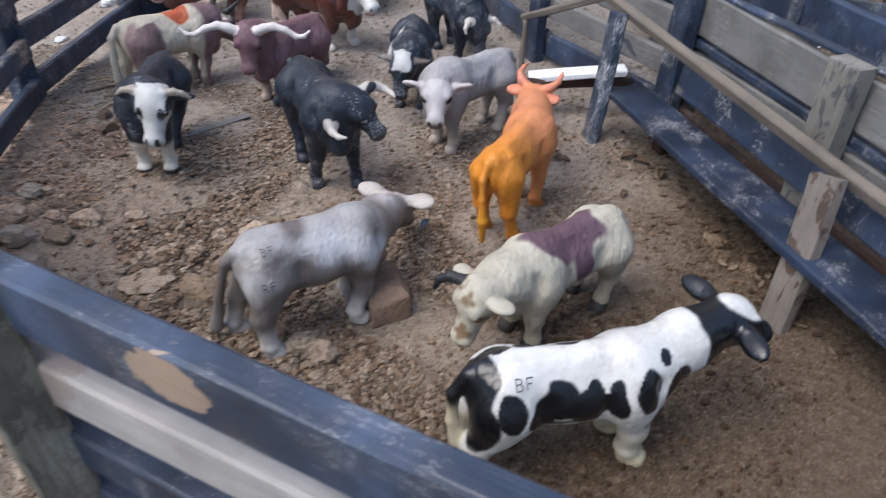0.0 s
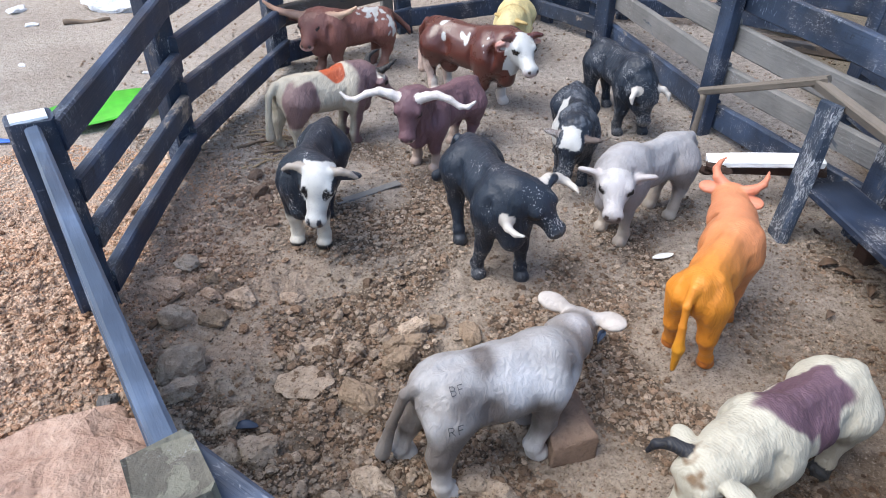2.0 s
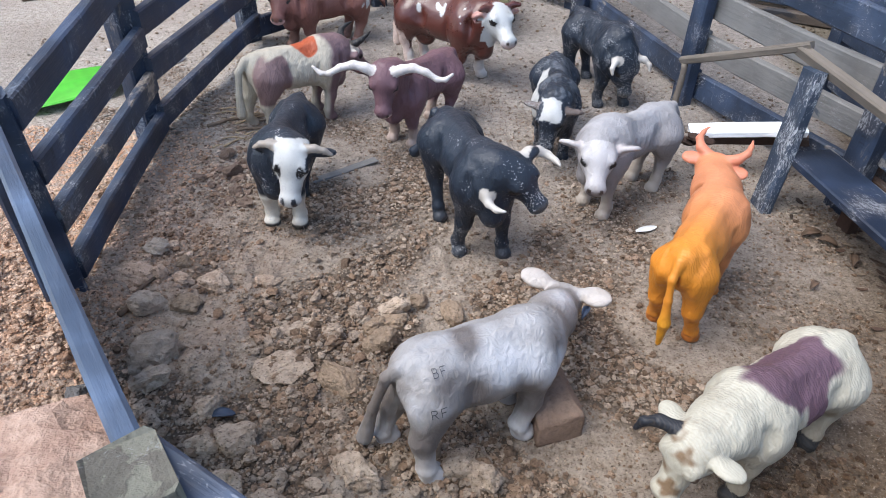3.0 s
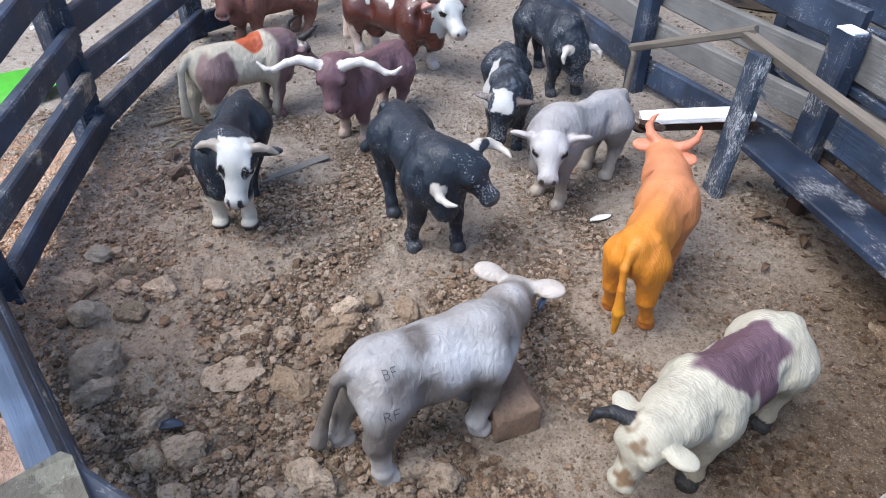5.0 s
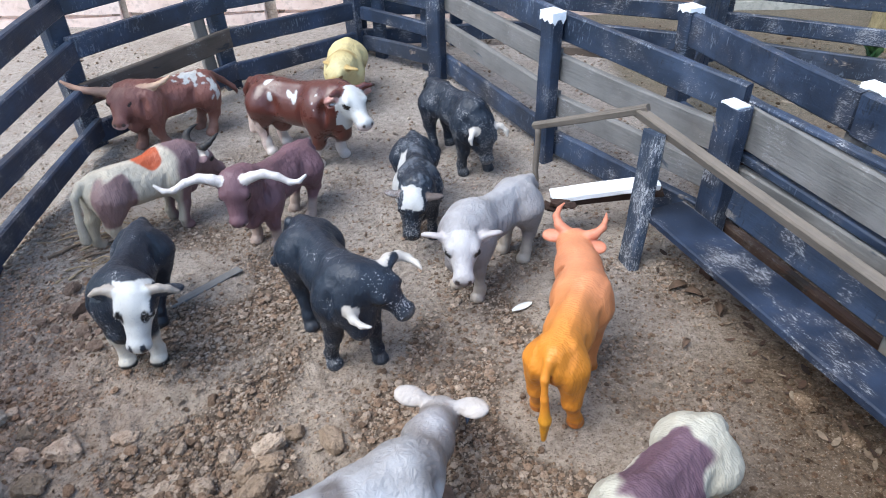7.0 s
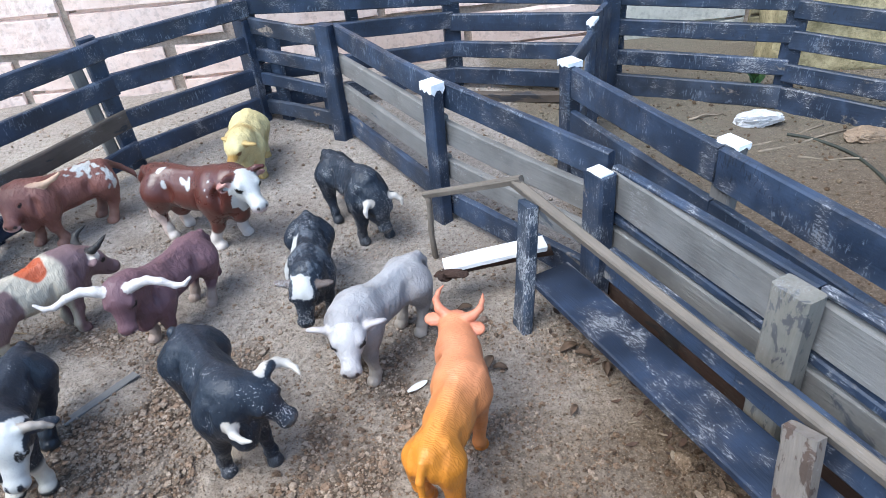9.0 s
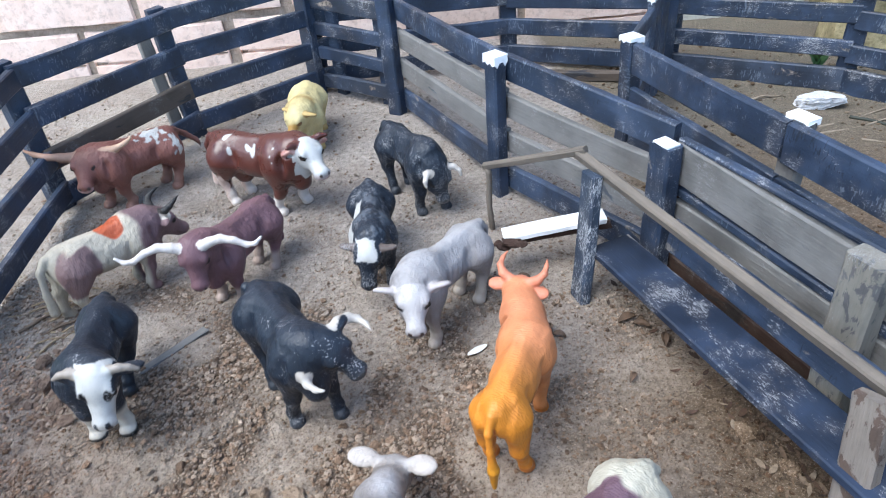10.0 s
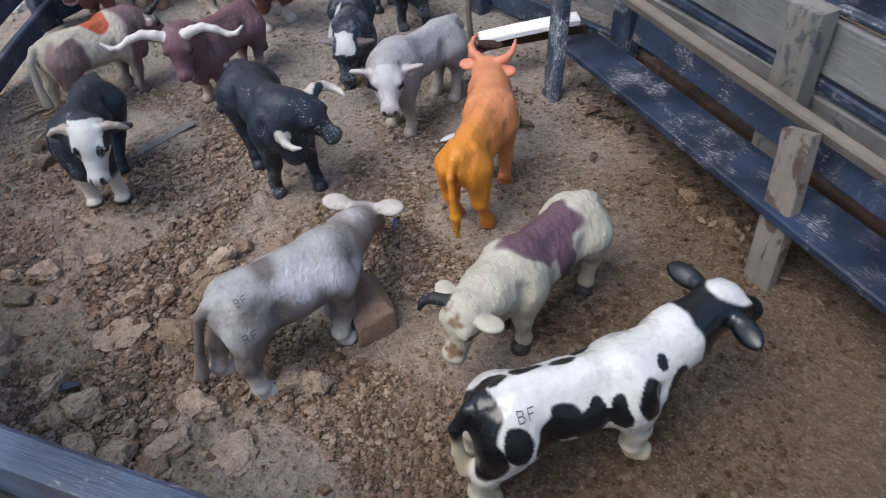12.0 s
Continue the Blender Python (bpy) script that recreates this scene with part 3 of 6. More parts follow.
scatter("far_crumbs", places, 0.0016 + 0.0028 * r.uniform(0, 1, len(places)) ** 2, ICO_V, ICO_F, 5, mat_clod, "small crumbs of earth along the far fence", "gravel", 0.2, 0.5)

places, r = sample(27000, 14, -0.85, -0.36, 0.52, 1.2, lambda x, y: smoothstep(-0.36, -0.48, x + 0.25 * (y - 0.86)) * 0.9)
scatter("sand_clods", places, 0.0009 + 0.0016 * r.uniform(0, 1, len(places)) ** 3.0, ICO_V, ICO_F, 6, mat_sand_clod, "crumbly pinkish sand heaped outside the fence", "sand", 0.25, 0.55, smooth=True)
places, r = sample(2600, 15, 0.6, 1.35, 1.1, 2.1, lambda x, y: 0.4 + 0 * x)
scatter("alley_crumbs", places, 0.0012 + 0.0040 * r.uniform(0, 1, len(places)) ** 4, ICO_V, ICO_F, 8, mat_clod, "crumbs of earth and litter beyond the alley", "gravel", 0.2, 0.5)


places, r = sample(420, 16, -0.44, 0.02, 0.58, 1.0, lambda x, y: gravel_density(x, y) ** 1.2)
scatter("dry_lumps", places, 0.0032 + 0.0052 * r.uniform(0, 1, len(places)) ** 2.6, ICO3_V, ICO3_F, 9, mat_clod, "dry tan lumps of earth near the front fence", "earth lumps", 0.3, 0.3)


def lump_mesh(name, size, seed, material, sharp=0.35, boxy=False):
    """A rough lump with broken faces. size: length, width, height."""
    v = ICO4_V * 1.12
    r = np.random.RandomState(seed)
    if boxy:
        v = np.sign(ICO4_V) * np.abs(ICO4_V) ** 0.30 * 1.02
    for _ in range(9):
        n = r.normal(size=3)
        n /= np.linalg.norm(n)
        over = np.maximum(v @ n - r.uniform(0.62, 0.95) * (1.32 if boxy else 1.0), 0)
        v = v - over[:, None] * n * 0.8
    v = v * (1 + sharp * 0.32 * waves(ICO4_V, 2.0, seed, 8) + 0.080 * waves(ICO4_V, 6.0, seed + 1, 8) + 0.050 * waves(ICO4_V, 13.0, seed + 2, 10) + 0.030 * waves(ICO4_V, 26.0, seed + 3, 12))[:, None]
    v = np.clip(v, -1.1, 1.1) * np.array(size) / 2
    me = bpy.data.meshes.new(name)
    me.from_pydata(v.tolist(), [], ICO4_F.tolist())
    me.materials.append(material)
    me.shade_flat()
    return me


def stone(at, size, seed, material, label, turn=0.0, sink=0.3, name="stone", category="stone", sharp=0.35, boxy=False):
    """A lump of stone or dried clay, half sunk in the ground."""
    ob = new(name, lump_mesh(name, size, seed, material, sharp, boxy))
    z = float(height(at[0], at[1]))
    ob.matrix_basis = pose(at[0], at[1], z + size[2] * (0.5 - sink), 0, 0, turn)
    return tagged(ob, label, category, "stones on the pen floor")


# ---- fences, trough and wall ----
def timber(length, tall, thick, seed, material, rough=1.0, round_edge=0.0022, sections=9):
    """A sawn piece along local x, centred, with blunt worn edges, a slight bow and uneven ends."""
    r = random.Random(seed)
    bm = bmesh.new()
    e = min(round_edge, thick * 0.3, tall * 0.3)
    hy, hz = thick / 2, tall / 2
    shape = [(-hy, -hz + e), (-hy + e, -hz), (hy - e, -hz), (hy, -hz + e), (hy, hz - e), (hy - e, hz), (-hy + e, hz), (-hy, hz - e)]
    bow_y, bow_z = r.uniform(-1, 1) * 0.0022 * rough, r.uniform(-1, 1) * 0.0018 * rough
    rings = []
    for i in range(sections):
        t = i / (sections - 1) * 2 - 1
        ring = []
        for y, z in shape:
            end = 0.0
            if abs(t) > 0.99:
                end = r.uniform(-0.003, 0.0005) * rough * t
            k = 1 + r.uniform(-0.03, 0.03) * rough
            ring.append(bm.verts.new((t * length / 2 + end, y + bow_y * (1 - t * t) + r.uniform(-1, 1) * 0.0003 * rough, z * k + bow_z * (1 - t * t))))
        rings.append(ring)
    n = len(shape)
    for a, b in zip(rings, rings[1:]):
        for j in range(n):
            bm.faces.new((a[j], b[j], b[(j + 1) % n], a[(j + 1) % n]))
    bm.faces.new(rings[0])
    bm.faces.new(rings[-1][::-1])
    bmesh.ops.recalc_face_normals(bm, faces=bm.faces)
    return from_bm("timber", bm, material, smooth=False)


def along(a, b, roll=0.0):
    """The pose of a piece whose local x runs from a to b, with its z as upright as can be."""
    a, b = Vector(a), Vector(b)
    x = (b - a).normalized()
    up = Vector((0, 0, 1)) if abs(x.z) < 0.95 else Vector((0, -1, 0))
    y = up.cross(x).normalized()
    z = x.cross(y)
    m = Matrix((x, y, z)).transposed().to_4x4()
    return Matrix.Translation((a + b) / 2) @ m @ Matrix.Rotation(radians(roll), 4, "X")


SEED = [100]


def rail(parent, a, b, tall, thick, material, label="", name="rail", roll=0.0, rough=1.0):
    SEED[0] += 1
    length = (Vector(b) - Vector(a)).length
    return part(name, timber(length, tall, thick, SEED[0], material, rough), parent, along(a, b, roll), label)


def post(parent, x, y, top, wide, deep, material, turn=0.0, lean=(0.0, 0.0), cap=None, label="", name="post", foot=-0.03):
    """An upright with an optional coat of white paint over its head; lean: how far its top stands off its foot."""
    SEED[0] += 1
    a, b = Vector((x, y, foot)), Vector((x + lean[0], y + lean[1], top))
    z = (b - a).normalized()
    f = Vector((math.cos(radians(turn)), math.sin(radians(turn)), 0))
    yv = z.cross(f).normalized()
    f = yv.cross(z)
    m = Matrix((z, yv, -f)).transposed().to_4x4()
    ob = part(name, timber((b - a).length, wide, deep, SEED[0], material, 1.0, 0.003), parent, Matrix.Translation((a + b) / 2) @ m, label)
    if cap:
        bm = bmesh.new()
        bmesh.ops.create_cube(bm, size=1)
        fit = 0.72 if cap < 0.004 else 1.0
        bmesh.ops.scale(bm, vec=(cap, (deep + 0.0016) * fit, (wide + 0.0016) * fit), verts=bm.verts)
        bmesh.ops.subdivide_edges(bm, edges=bm.edges, cuts=4, use_grid_fill=True)
        r = random.Random(SEED[0])
        for v in bm.verts:
            if v.co.x < -cap * 0.45:
                v.co.x += r.uniform(-0.6, 0.9) * min(cap, 0.009)
            v.co.y += r.uniform(-1, 1) * 0.0003
            v.co.z += r.uniform(-1, 1) * 0.0003
        me = from_bm("cap", bm, mat_cap, smooth=False)
        c = Matrix.Translation((a + b) / 2) @ m @ Matrix.Translation(((b - a).length / 2 - cap / 2 + 0.0015, 0, 0))
        part("paint_cap", me, ob, c, "white paint on the post's head")
    return ob


def run(parent, p, q, bands, thick, materials, off=0.0, z0=0.0, trim=(0.0, 0.0)):
    """The rails of one bay between two posts. bands: heights (low, high) at p and, where they differ, at q."""
    p, q = Vector((p[0], p[1], 0)), Vector((q[0], q[1], 0))
    d = (q - p).normalized()
    side = Vector((-d.y, d.x, 0)) * off
    a, b = p + d * trim[0] + side, q - d * trim[1] + side
    for band, mat in zip(bands, materials):
        lo, hi, lo2, hi2 = band if len(band) == 4 else (*band, *band)
        jig = random.Random(SEED[0]).uniform(-0.003, 0.003)
        rail(parent, (a.x, a.y, (lo + hi) / 2 + z0 + jig), (b.x, b.y, (lo2 + hi2) / 2 + z0 - jig), (hi - lo + hi2 - lo2) / 2, thick, mat)


RING = [(0.022, 0.060), (0.092, 0.130), (0.168, 0.206), (0.241, 0.279)]
CF, F1, F2, PL, GA, GB = (-0.492, 0.858), (-0.568, 1.185), (-0.592, 1.605), (-0.402, 1.885), (-0.147, 2.062), (0.043, 1.893)
P2, P3, P4, P5 = (0.213, 1.492), (0.386, 1.212), (0.478, 0.932), (0.578, 0.62)
O1, O2, O3, O4 = (0.332, 2.128), (0.684, 1.967), (0.990, 1.776), (1.28, 1.40)
NP, N2 = (-0.182, 0.556), (0.50, 0.262)

ring = thing("pen_fence", (CF[0], CF[1], 0), "navy-painted wooden rail fence, worn, round the pen", "fence")
post(ring, *CF, 0.243, 0.040, 0.026, mat_navy, turn=45, cap=0.003)
post(ring, *F1, 0.272, 0.04, 0.026, mat_navy_worn, turn=80)
post(ring, *F2, 0.285, 0.04, 0.026, mat_navy_worn, turn=60)
post(ring, *PL, 0.280, 0.034, 0.026, mat_navy_worn, turn=35, lean=(-0.012, 0.0))
post(ring, PL[0] - 0.035, PL[1] - 0.008, 0.235, 0.026, 0.02, mat_bare, turn=35, lean=(-0.016, 0.0))
four = [mat_navy, mat_navy, mat_navy, mat_navy]
run(ring, CF, F1, [(0.035, 0.065), (0.095, 0.123), (0.153, 0.181), (0.211, 0.243, 0.231, 0.263)], 0.014, [mat_navy, mat_slate, mat_navy, mat_navy], -0.020)
run(ring, F1, F2, [(0.041, 0.072, 0.025, 0.061), (0.106, 0.137, 0.095, 0.131), (0.168, 0.200, 0.169, 0.205), (0.233, 0.265, 0.242, 0.277)], 0.014, four, -0.020)
run(ring, F2, PL, RING, 0.014, [mat_navy, mat_brown, mat_navy, mat_navy], -0.020)
run(ring, PL, (-0.140, 2.080), RING, 0.014, four, -0.020)
OUTER = [(0.012, 0.052), (0.080, 0.118), (0.146, 0.186), (0.206, 0.244)]
run(ring, (-0.140, 2.090), O1, [(*a, *b) for a, b in zip(RING, OUTER)], 0.014, four, -0.015)
run(ring, O1, O2, OUTER, 0.014, four, -0.015)
run(ring, O2, O3, [(0.0, 0.050), (0.072, 0.106), (0.140, 0.176), (0.205, 0.240)], 0.014, [mat_slate, mat_navy_worn, mat_navy_worn, mat_navy], -0.015)
run(ring, O3, O4, [(-0.01, 0.048), (0.060, 0.098), (0.128, 0.166), (0.190, 0.226)], 0.014, [mat_navy_worn, mat_navy_worn, mat_navy, mat_navy], -0.015)
run(ring, O4, (1.5, 0.9), OUTER, 0.014, four, -0.015)
for q, turn in ((O1, 0), (O2, -20), (O3, -35), (O4, -55)):
    post(ring, *q, 0.25, 0.04, 0.026, mat_navy_worn, turn=turn)
post(ring, -0.14, 2.10, 0.275, 0.04, 0.026, mat_navy, turn=10)
post(ring, 0.095, 2.125, 0.25, 0.03, 0.02, mat_navy, turn=5)

# the low wicket between two posts in the far corner
wicket = thing("wooden_gate", (GA[0], GA[1], 0), "small navy-painted wooden gate in the pen's far corner", "gate")
ga2, gb2 = Vector((*GA, 0)), Vector((*GB, 0))
gd = (gb2 - ga2).normalized()
post(wicket, *GA, 0.238, 0.036, 0.024, mat_navy, turn=-40, label="gate post")
post(wicket, *GB, 0.252, 0.036, 0.026, mat_navy_worn, turn=-40, label="gate post")
run(wicket, GA, GB, [(0.018, 0.052), (0.085, 0.114), (0.142, 0.172), (0.202, 0.238)], 0.012, [mat_slate, mat_navy, mat_navy, mat_slate], 0.012, trim=(0.012, 0.012))
for t, top in ((0.22, 0.2), (0.80, 0.215)):
    w = ga2 + gd * (t * (gb2 - ga2).length) + Vector((0.02, 0.024, 0))
    post(wicket, w.x, w.y, top, 0.032, 0.016, mat_navy_worn, turn=-40, name="stile")

# the fence on the right, towards the alley
alley = thing("alley_fence", (P2[0], P2[1], 0), "wooden fence of navy and bare grey boards beside the alley", "fence")
post(alley, *P2, 0.252, 0.029, 0.024, mat_navy, turn=-60, cap=0.014)
post(alley, *P3, 0.217, 0.036, 0.026, mat_navy_worn, turn=-68, cap=0.003)
post(alley, P3[0] + 0.035, P3[1] + 0.01, 0.205, 0.018, 0.03, mat_rot, turn=-68)
post(alley, *P4, 0.230, 0.040, 0.026, mat_lichen, turn=-72, lean=(-0.004, 0.004))
post(alley, *P5, 0.235, 0.05, 0.03, mat_navy_worn, turn=-72)
mixed = [mat_navy_worn, mat_bare, mat_bare, mat_navy]
BAY = [(0.014, 0.056), (0.086, 0.124), (0.150, 0.190), (0.206, 0.250)]
run(alley, GB, P2, BAY, 0.012, mixed, 0.02)
run(alley, P2, P3, [(0.014, 0.056), (0.084, 0.120, 0.08, 0.116), (0.146, 0.186, 0.136, 0.178), (0.208, 0.252, 0.192, 0.234)], 0.012, mixed, 0.021)
run(alley, P3, P4, [(0.018, 0.050), (0.084, 0.136), (0.140, 0.152), (0.158, 0.214)], 0.012, [mat_rot, mat_bare, mat_navy_worn, mat_bare], 0.022)
run(alley, P4, P5, [(0.018, 0.050), (0.084, 0.136), (0.140, 0.152), (0.158, 0.214)], 0.012, [mat_rot, mat_bare, mat_navy_worn, mat_bare], 0.022)
run(alley, P3, P4, [(0.2155, 0.2225)], 0.013, [mat_navy_worn], 0.024)
run(alley, P4, P5, [(0.2155, 0.2225)], 0.013, [mat_navy_worn], 0.024)

# the fence on the alley's other side
C0, FAR, C3 = (0.462, 1.592), (0.556, 1.235), (0.70, 0.66)
chute = thing("chute_fence", (FAR[0], FAR[1], 0), "navy-painted plank fence on the far side of the alley", "fence")
post(chute, C0[0], C0[1], 0.223, 0.03, 0.028, mat_navy_worn, turn=-70, cap=0.008)
post(chute, FAR[0] + 0.014, FAR[1], 0.222, 0.034, 0.02, mat_bare, turn=-70, cap=0.006)
post(chute, 0.636, 0.92, 0.22, 0.034, 0.02, mat_navy_worn, turn=-70)
run(chute, C0, FAR, [(0.095, 0.138), (0.162, 0.216)], 0.014, [mat_navy, mat_navy], 0.0, trim=(0.012, 0.0))
run(chute, FAR, C3, [(0.095, 0.140), (0.160, 0.218)], 0.014, [mat_navy, mat_navy], -0.0)
run(chute, C0, FAR, [(0.012, 0.060)], 0.014, [mat_navy_worn], 0.006)
run(chute, FAR, C3, [(0.012, 0.060)], 0.014, [mat_navy_worn], 0.006)
gate = thing("alley_gate", (0.53, 1.7, 0), "narrow dark navy gate of upright boards, standing ajar", "gate")
GC = (0.640, 1.905)
for i in range(4):
    t = 0.52 + i * 0.145
    x, y = C0[0] + (GC[0] - C0[0]) * t, C0[1] + (GC[1] - C0[1]) * t
    post(gate, x, y, 0.238 + 0.004 * (i % 2), 0.036, 0.012, mat_navy_worn if i % 2 else mat_navy, turn=55, name="board", cap=0.008 if i == 0 else None)
rail(gate, (C0[0] + 0.01, C0[1] + 0.02, 0.206), (GC[0], GC[1], 0.206), 0.03, 0.012, mat_navy)
rail(gate, (C0[0] + 0.01, C0[1] + 0.02, 0.08), (GC[0], GC[1], 0.08), 0.03, 0.012, mat_navy)
post(gate, 0.66, 1.945, 0.27, 0.036, 0.028, mat_navy, turn=20)

# the fence in front, between the camera and the pen
front = thing("front_fence", (NP[0], NP[1], 0), "near wooden fence, faded blue-grey paint flaking to bare wood", "fence")
old_post = post(front, NP[0] + 0.013, NP[1] - 0.019, 0.268, 0.050, 0.034, mat_mossy_post, turn=-45, label="weathered mossy post with a cracked slanting head")
for v in old_post.data.vertices:
    if v.co.x > 0.12:
        v.co.x -= 0.22 * (v.co.z + 0.02) + 0.15 * abs(v.co.y)
        v.co.z *= 0.90
        v.co.y *= 0.90
run(front, CF, NP, [(0.03, 0.065), (0.088, 0.124), (0.146, 0.182), (0.205, 0.243)], 0.013, [mat_navy, mat_slate, mat_navy, mat_rail], 0.0, trim=(0.016, 0.006))
run(front, NP, N2, [(0.03, 0.065), (0.092, 0.128), (0.152, 0.188), (0.209, 0.252)], 0.018, [mat_navy, mat_navy, mat_pale, mat_front], 0.0, trim=(0.004, 0.0))
post(front, N2[0], N2[1], 0.24, 0.05, 0.03, mat_navy, turn=60)
run(front, N2, P5, [(0.03, 0.065), (0.088, 0.124), (0.146, 0.182), (0.205, 0.243)], 0.014, four, 0.0, trim=(0.02, 0.02))

# the feed trough with its stick frame along the right fence
trough = thing("feed_trough", (0.36, 1.0, 0), "raised navy plank trough with a dry stick frame", "trough")


def plank(parent, a, b, wide, thick, material, label="", name="plank", rough=1.0, roll=0.0):
    """A flat board: its width lies level."""
    SEED[0] += 1
    return part(name, timber((Vector(b) - Vector(a)).length, thick, wide, SEED[0], material, rough, 0.0018, 15), parent, along(a, b, roll), label)


plank(trough, (0.3235, 1.214, 0.072), (0.5405, 0.556, 0.076), 0.064, 0.011, mat_trough, "scuffed navy floor plank", "floor_plank")
rail(trough, (0.387, 1.162, 0.114), (0.551, 0.637, 0.114), 0.044, 0.011, mat_navy_worn, "navy back board", "back_board", roll=-8)
plank(trough, (0.188, 1.284, 0.055), (0.336, 1.278, 0.075), 0.030, 0.010, mat_white, "white-painted end board, rotten at its tip", "end_board")
for k, (dx, dy, dz, l) in enumerate([(0.0, -0.008, 0.054, 0.030), (-0.014, -0.008, 0.047, 0.022), (0.012, -0.016, 0.054, 0.020), (-0.020, 0.006, 0.044, 0.018)]):
    tip = lump_mesh("rotten_tip", (l, l * 0.7, l * 0.45), 700 + k, mat_rot)
    part("rotten_tip", tip, trough, pose(0.200 + dx, 1.276 + dy, dz, 0, 8, 20 * k), "crumbled rotten red-brown wood")
rail(trough, (0.192, 1.296, 0.037), (0.350, 1.290, 0.054), 0.016, 0.012, mat_rot, "rotten red-brown board", "end_support")
for x, y in ((0.352, 1.150), (0.440, 0.88), (0.53, 0.60)):
    rail(trough, (x + 0.018, y + 0.006, 0.030), (x + 0.034, y + 0.011, 0.030), 0.071, 0.02, mat_rot, "dark bearer block", "bearer")
post(trough, 0.278, 1.186, 0.180, 0.034, 0.016, mat_flecked, turn=-78, lean=(0.020, 0.036), name="upright", label="flecked navy upright")
post(trough, 0.418, 0.792, 0.150, 0.033, 0.018, mat_old, turn=-72, lean=(0.026, 0.056), name="upright", label="bare weathered upright")


def stick(parent, a, b, ra, rb, seed, material, name="stick", label="", crook=0.004):
    """A slightly crooked natural stick from a to b."""
    r = random.Random(seed)
    a, b = Vector(a), Vector(b)
    bm = bmesh.new()
    d = (b - a)
    x = d.normalized()
    s = x.orthogonal().normalized()
    u = x.cross(s)
    rings, n, m = [], 8, 12
    ph = r.uniform(0, 6)
    for i in range(m + 1):
        t = i / m
        c = a + d * t + (s * math.sin(t * 5 + ph) + u * math.cos(t * 4 + ph)) * crook * math.sin(math.pi * t)
        rad = ra + (rb - ra) * t
        rings.append([bm.verts.new(c + (s * math.cos(k * 6.2832 / n) + u * math.sin(k * 6.2832 / n)) * rad * r.uniform(0.9, 1.1)) for k in range(n)])
    for p, q in zip(rings, rings[1:]):
        for k in range(n):
            bm.faces.new((p[k], p[(k + 1) % n], q[(k + 1) % n], q[k]))
    bm.faces.new(rings[0][::-1])
    bm.faces.new(rings[-1])
    me = from_bm("stick", bm, material)
    if parent is None:
        return new(name, me)
    return part(name, me, parent, Matrix.Identity(4), label)


rail(trough, (0.289, 1.272, 0.1865), (0.561, 0.600, 0.1310), 0.016, 0.012, mat_pole, "long grey-brown top pole", "top_pole", 20)
rail(trough, (0.178, 1.398, 0.111), (0.298, 1.256, 0.196), 0.011, 0.010, mat_pole, "thin dry cross stick", "cross_stick", 15)
stick(trough, (0.186, 1.388, -0.01), (0.183, 1.390, 0.110), 0.005, 0.0045, 5, mat_pole, "corner_stick", "thin dry upright stick", 0.003)


# ---- the block wall behind the pen ----
def block_wall():
    """Courses of pink hollow clay blocks with a groove along each face, set in rough mortar."""
    base, turn = Vector((-2.2, 2.42, -0.10)), -2.0
    m = Matrix.Translation(base) @ Matrix.Rotation(radians(turn), 4, "Z")
    bm = bmesh.new()
    bmesh.ops.create_cube(bm, size=1)
    bmesh.ops.scale(bm, vec=(6.4, 0.16, 2.1), verts=bm.verts)
    bmesh.ops.translate(bm, vec=(3.2, 0.092, 1.0), verts=bm.verts)
    bmesh.ops.subdivide_edges(bm, edges=[e for e in bm.edges if abs(e.verts[0].co.x - e.verts[1].co.x) > 1], cuts=120)
    wall = new("wall_north", from_bm("wall_north", bm, mat_mortar, False))
    wall.matrix_basis = m
    tagged(wall, "wall of pink hollow clay blocks in rough mortar", "wall", kind="structure")
    r = random.Random(3)
    shapes = {}
    for key in range(6):
        for mat in (mat_block, mat_mossy, mat_faded_block):
            bm = bmesh.new()
            L, Hh, D = 0.375, 0.176, 0.024
            prof = [(-Hh / 2, 0.0), (-Hh / 2 + 0.004, -0.010), (-0.0055, -0.011), (-0.004, 0.002), (0.004, 0.002), (0.0055, -0.011), (Hh / 2 - 0.004, -0.010), (Hh / 2, 0.0)]
            rings = []
            for i in range(7):
                x = -L / 2 + L * i / 6
                inset = 0.006 if i in (0, 6) else 0.0
                rings.append([bm.verts.new((x + r.uniform(-1, 1) * 0.004, y + inset + r.uniform(-1, 1) * 0.001, z + r.uniform(-1, 1) * 0.0025)) for z, y in prof])
            for a, b in zip(rings, rings[1:]):
                for j in range(len(prof) - 1):
                    bm.faces.new((a[j], b[j], b[j + 1], a[j + 1]))
            for ring_ in (rings[0], rings[-1][::-1]):
                bm.faces.new(ring_[::-1])
            bmesh.ops.recalc_face_normals(bm, faces=bm.faces)
            shapes[key, mat.name] = from_bm("block", bm, mat, False)
    for row in range(7):
        for i in range(-1, 16):
            x = 0.40 + i * 0.40 + (0.17 if row % 2 else 0.0) + r.uniform(-0.006, 0.006)
            if x < 0.2 or x > 6.2:
                continue
            wet = (x - 2.55) / 1.0 + r.uniform(-0.4, 0.4)
            ob = new("block", shapes[r.randrange(6), (mat_mossy if wet > 0.75 else mat_faded_block if wet > 0.15 else mat_block).name])
            ob.parent = wall
            ob.matrix_basis = pose(x, 0.008 + r.uniform(-0.003, 0.002), 0.13 + row * 0.195, r.uniform(-0.6, 0.6), r.uniform(-0.5, 0.5), 0)
    return wall


block_wall()


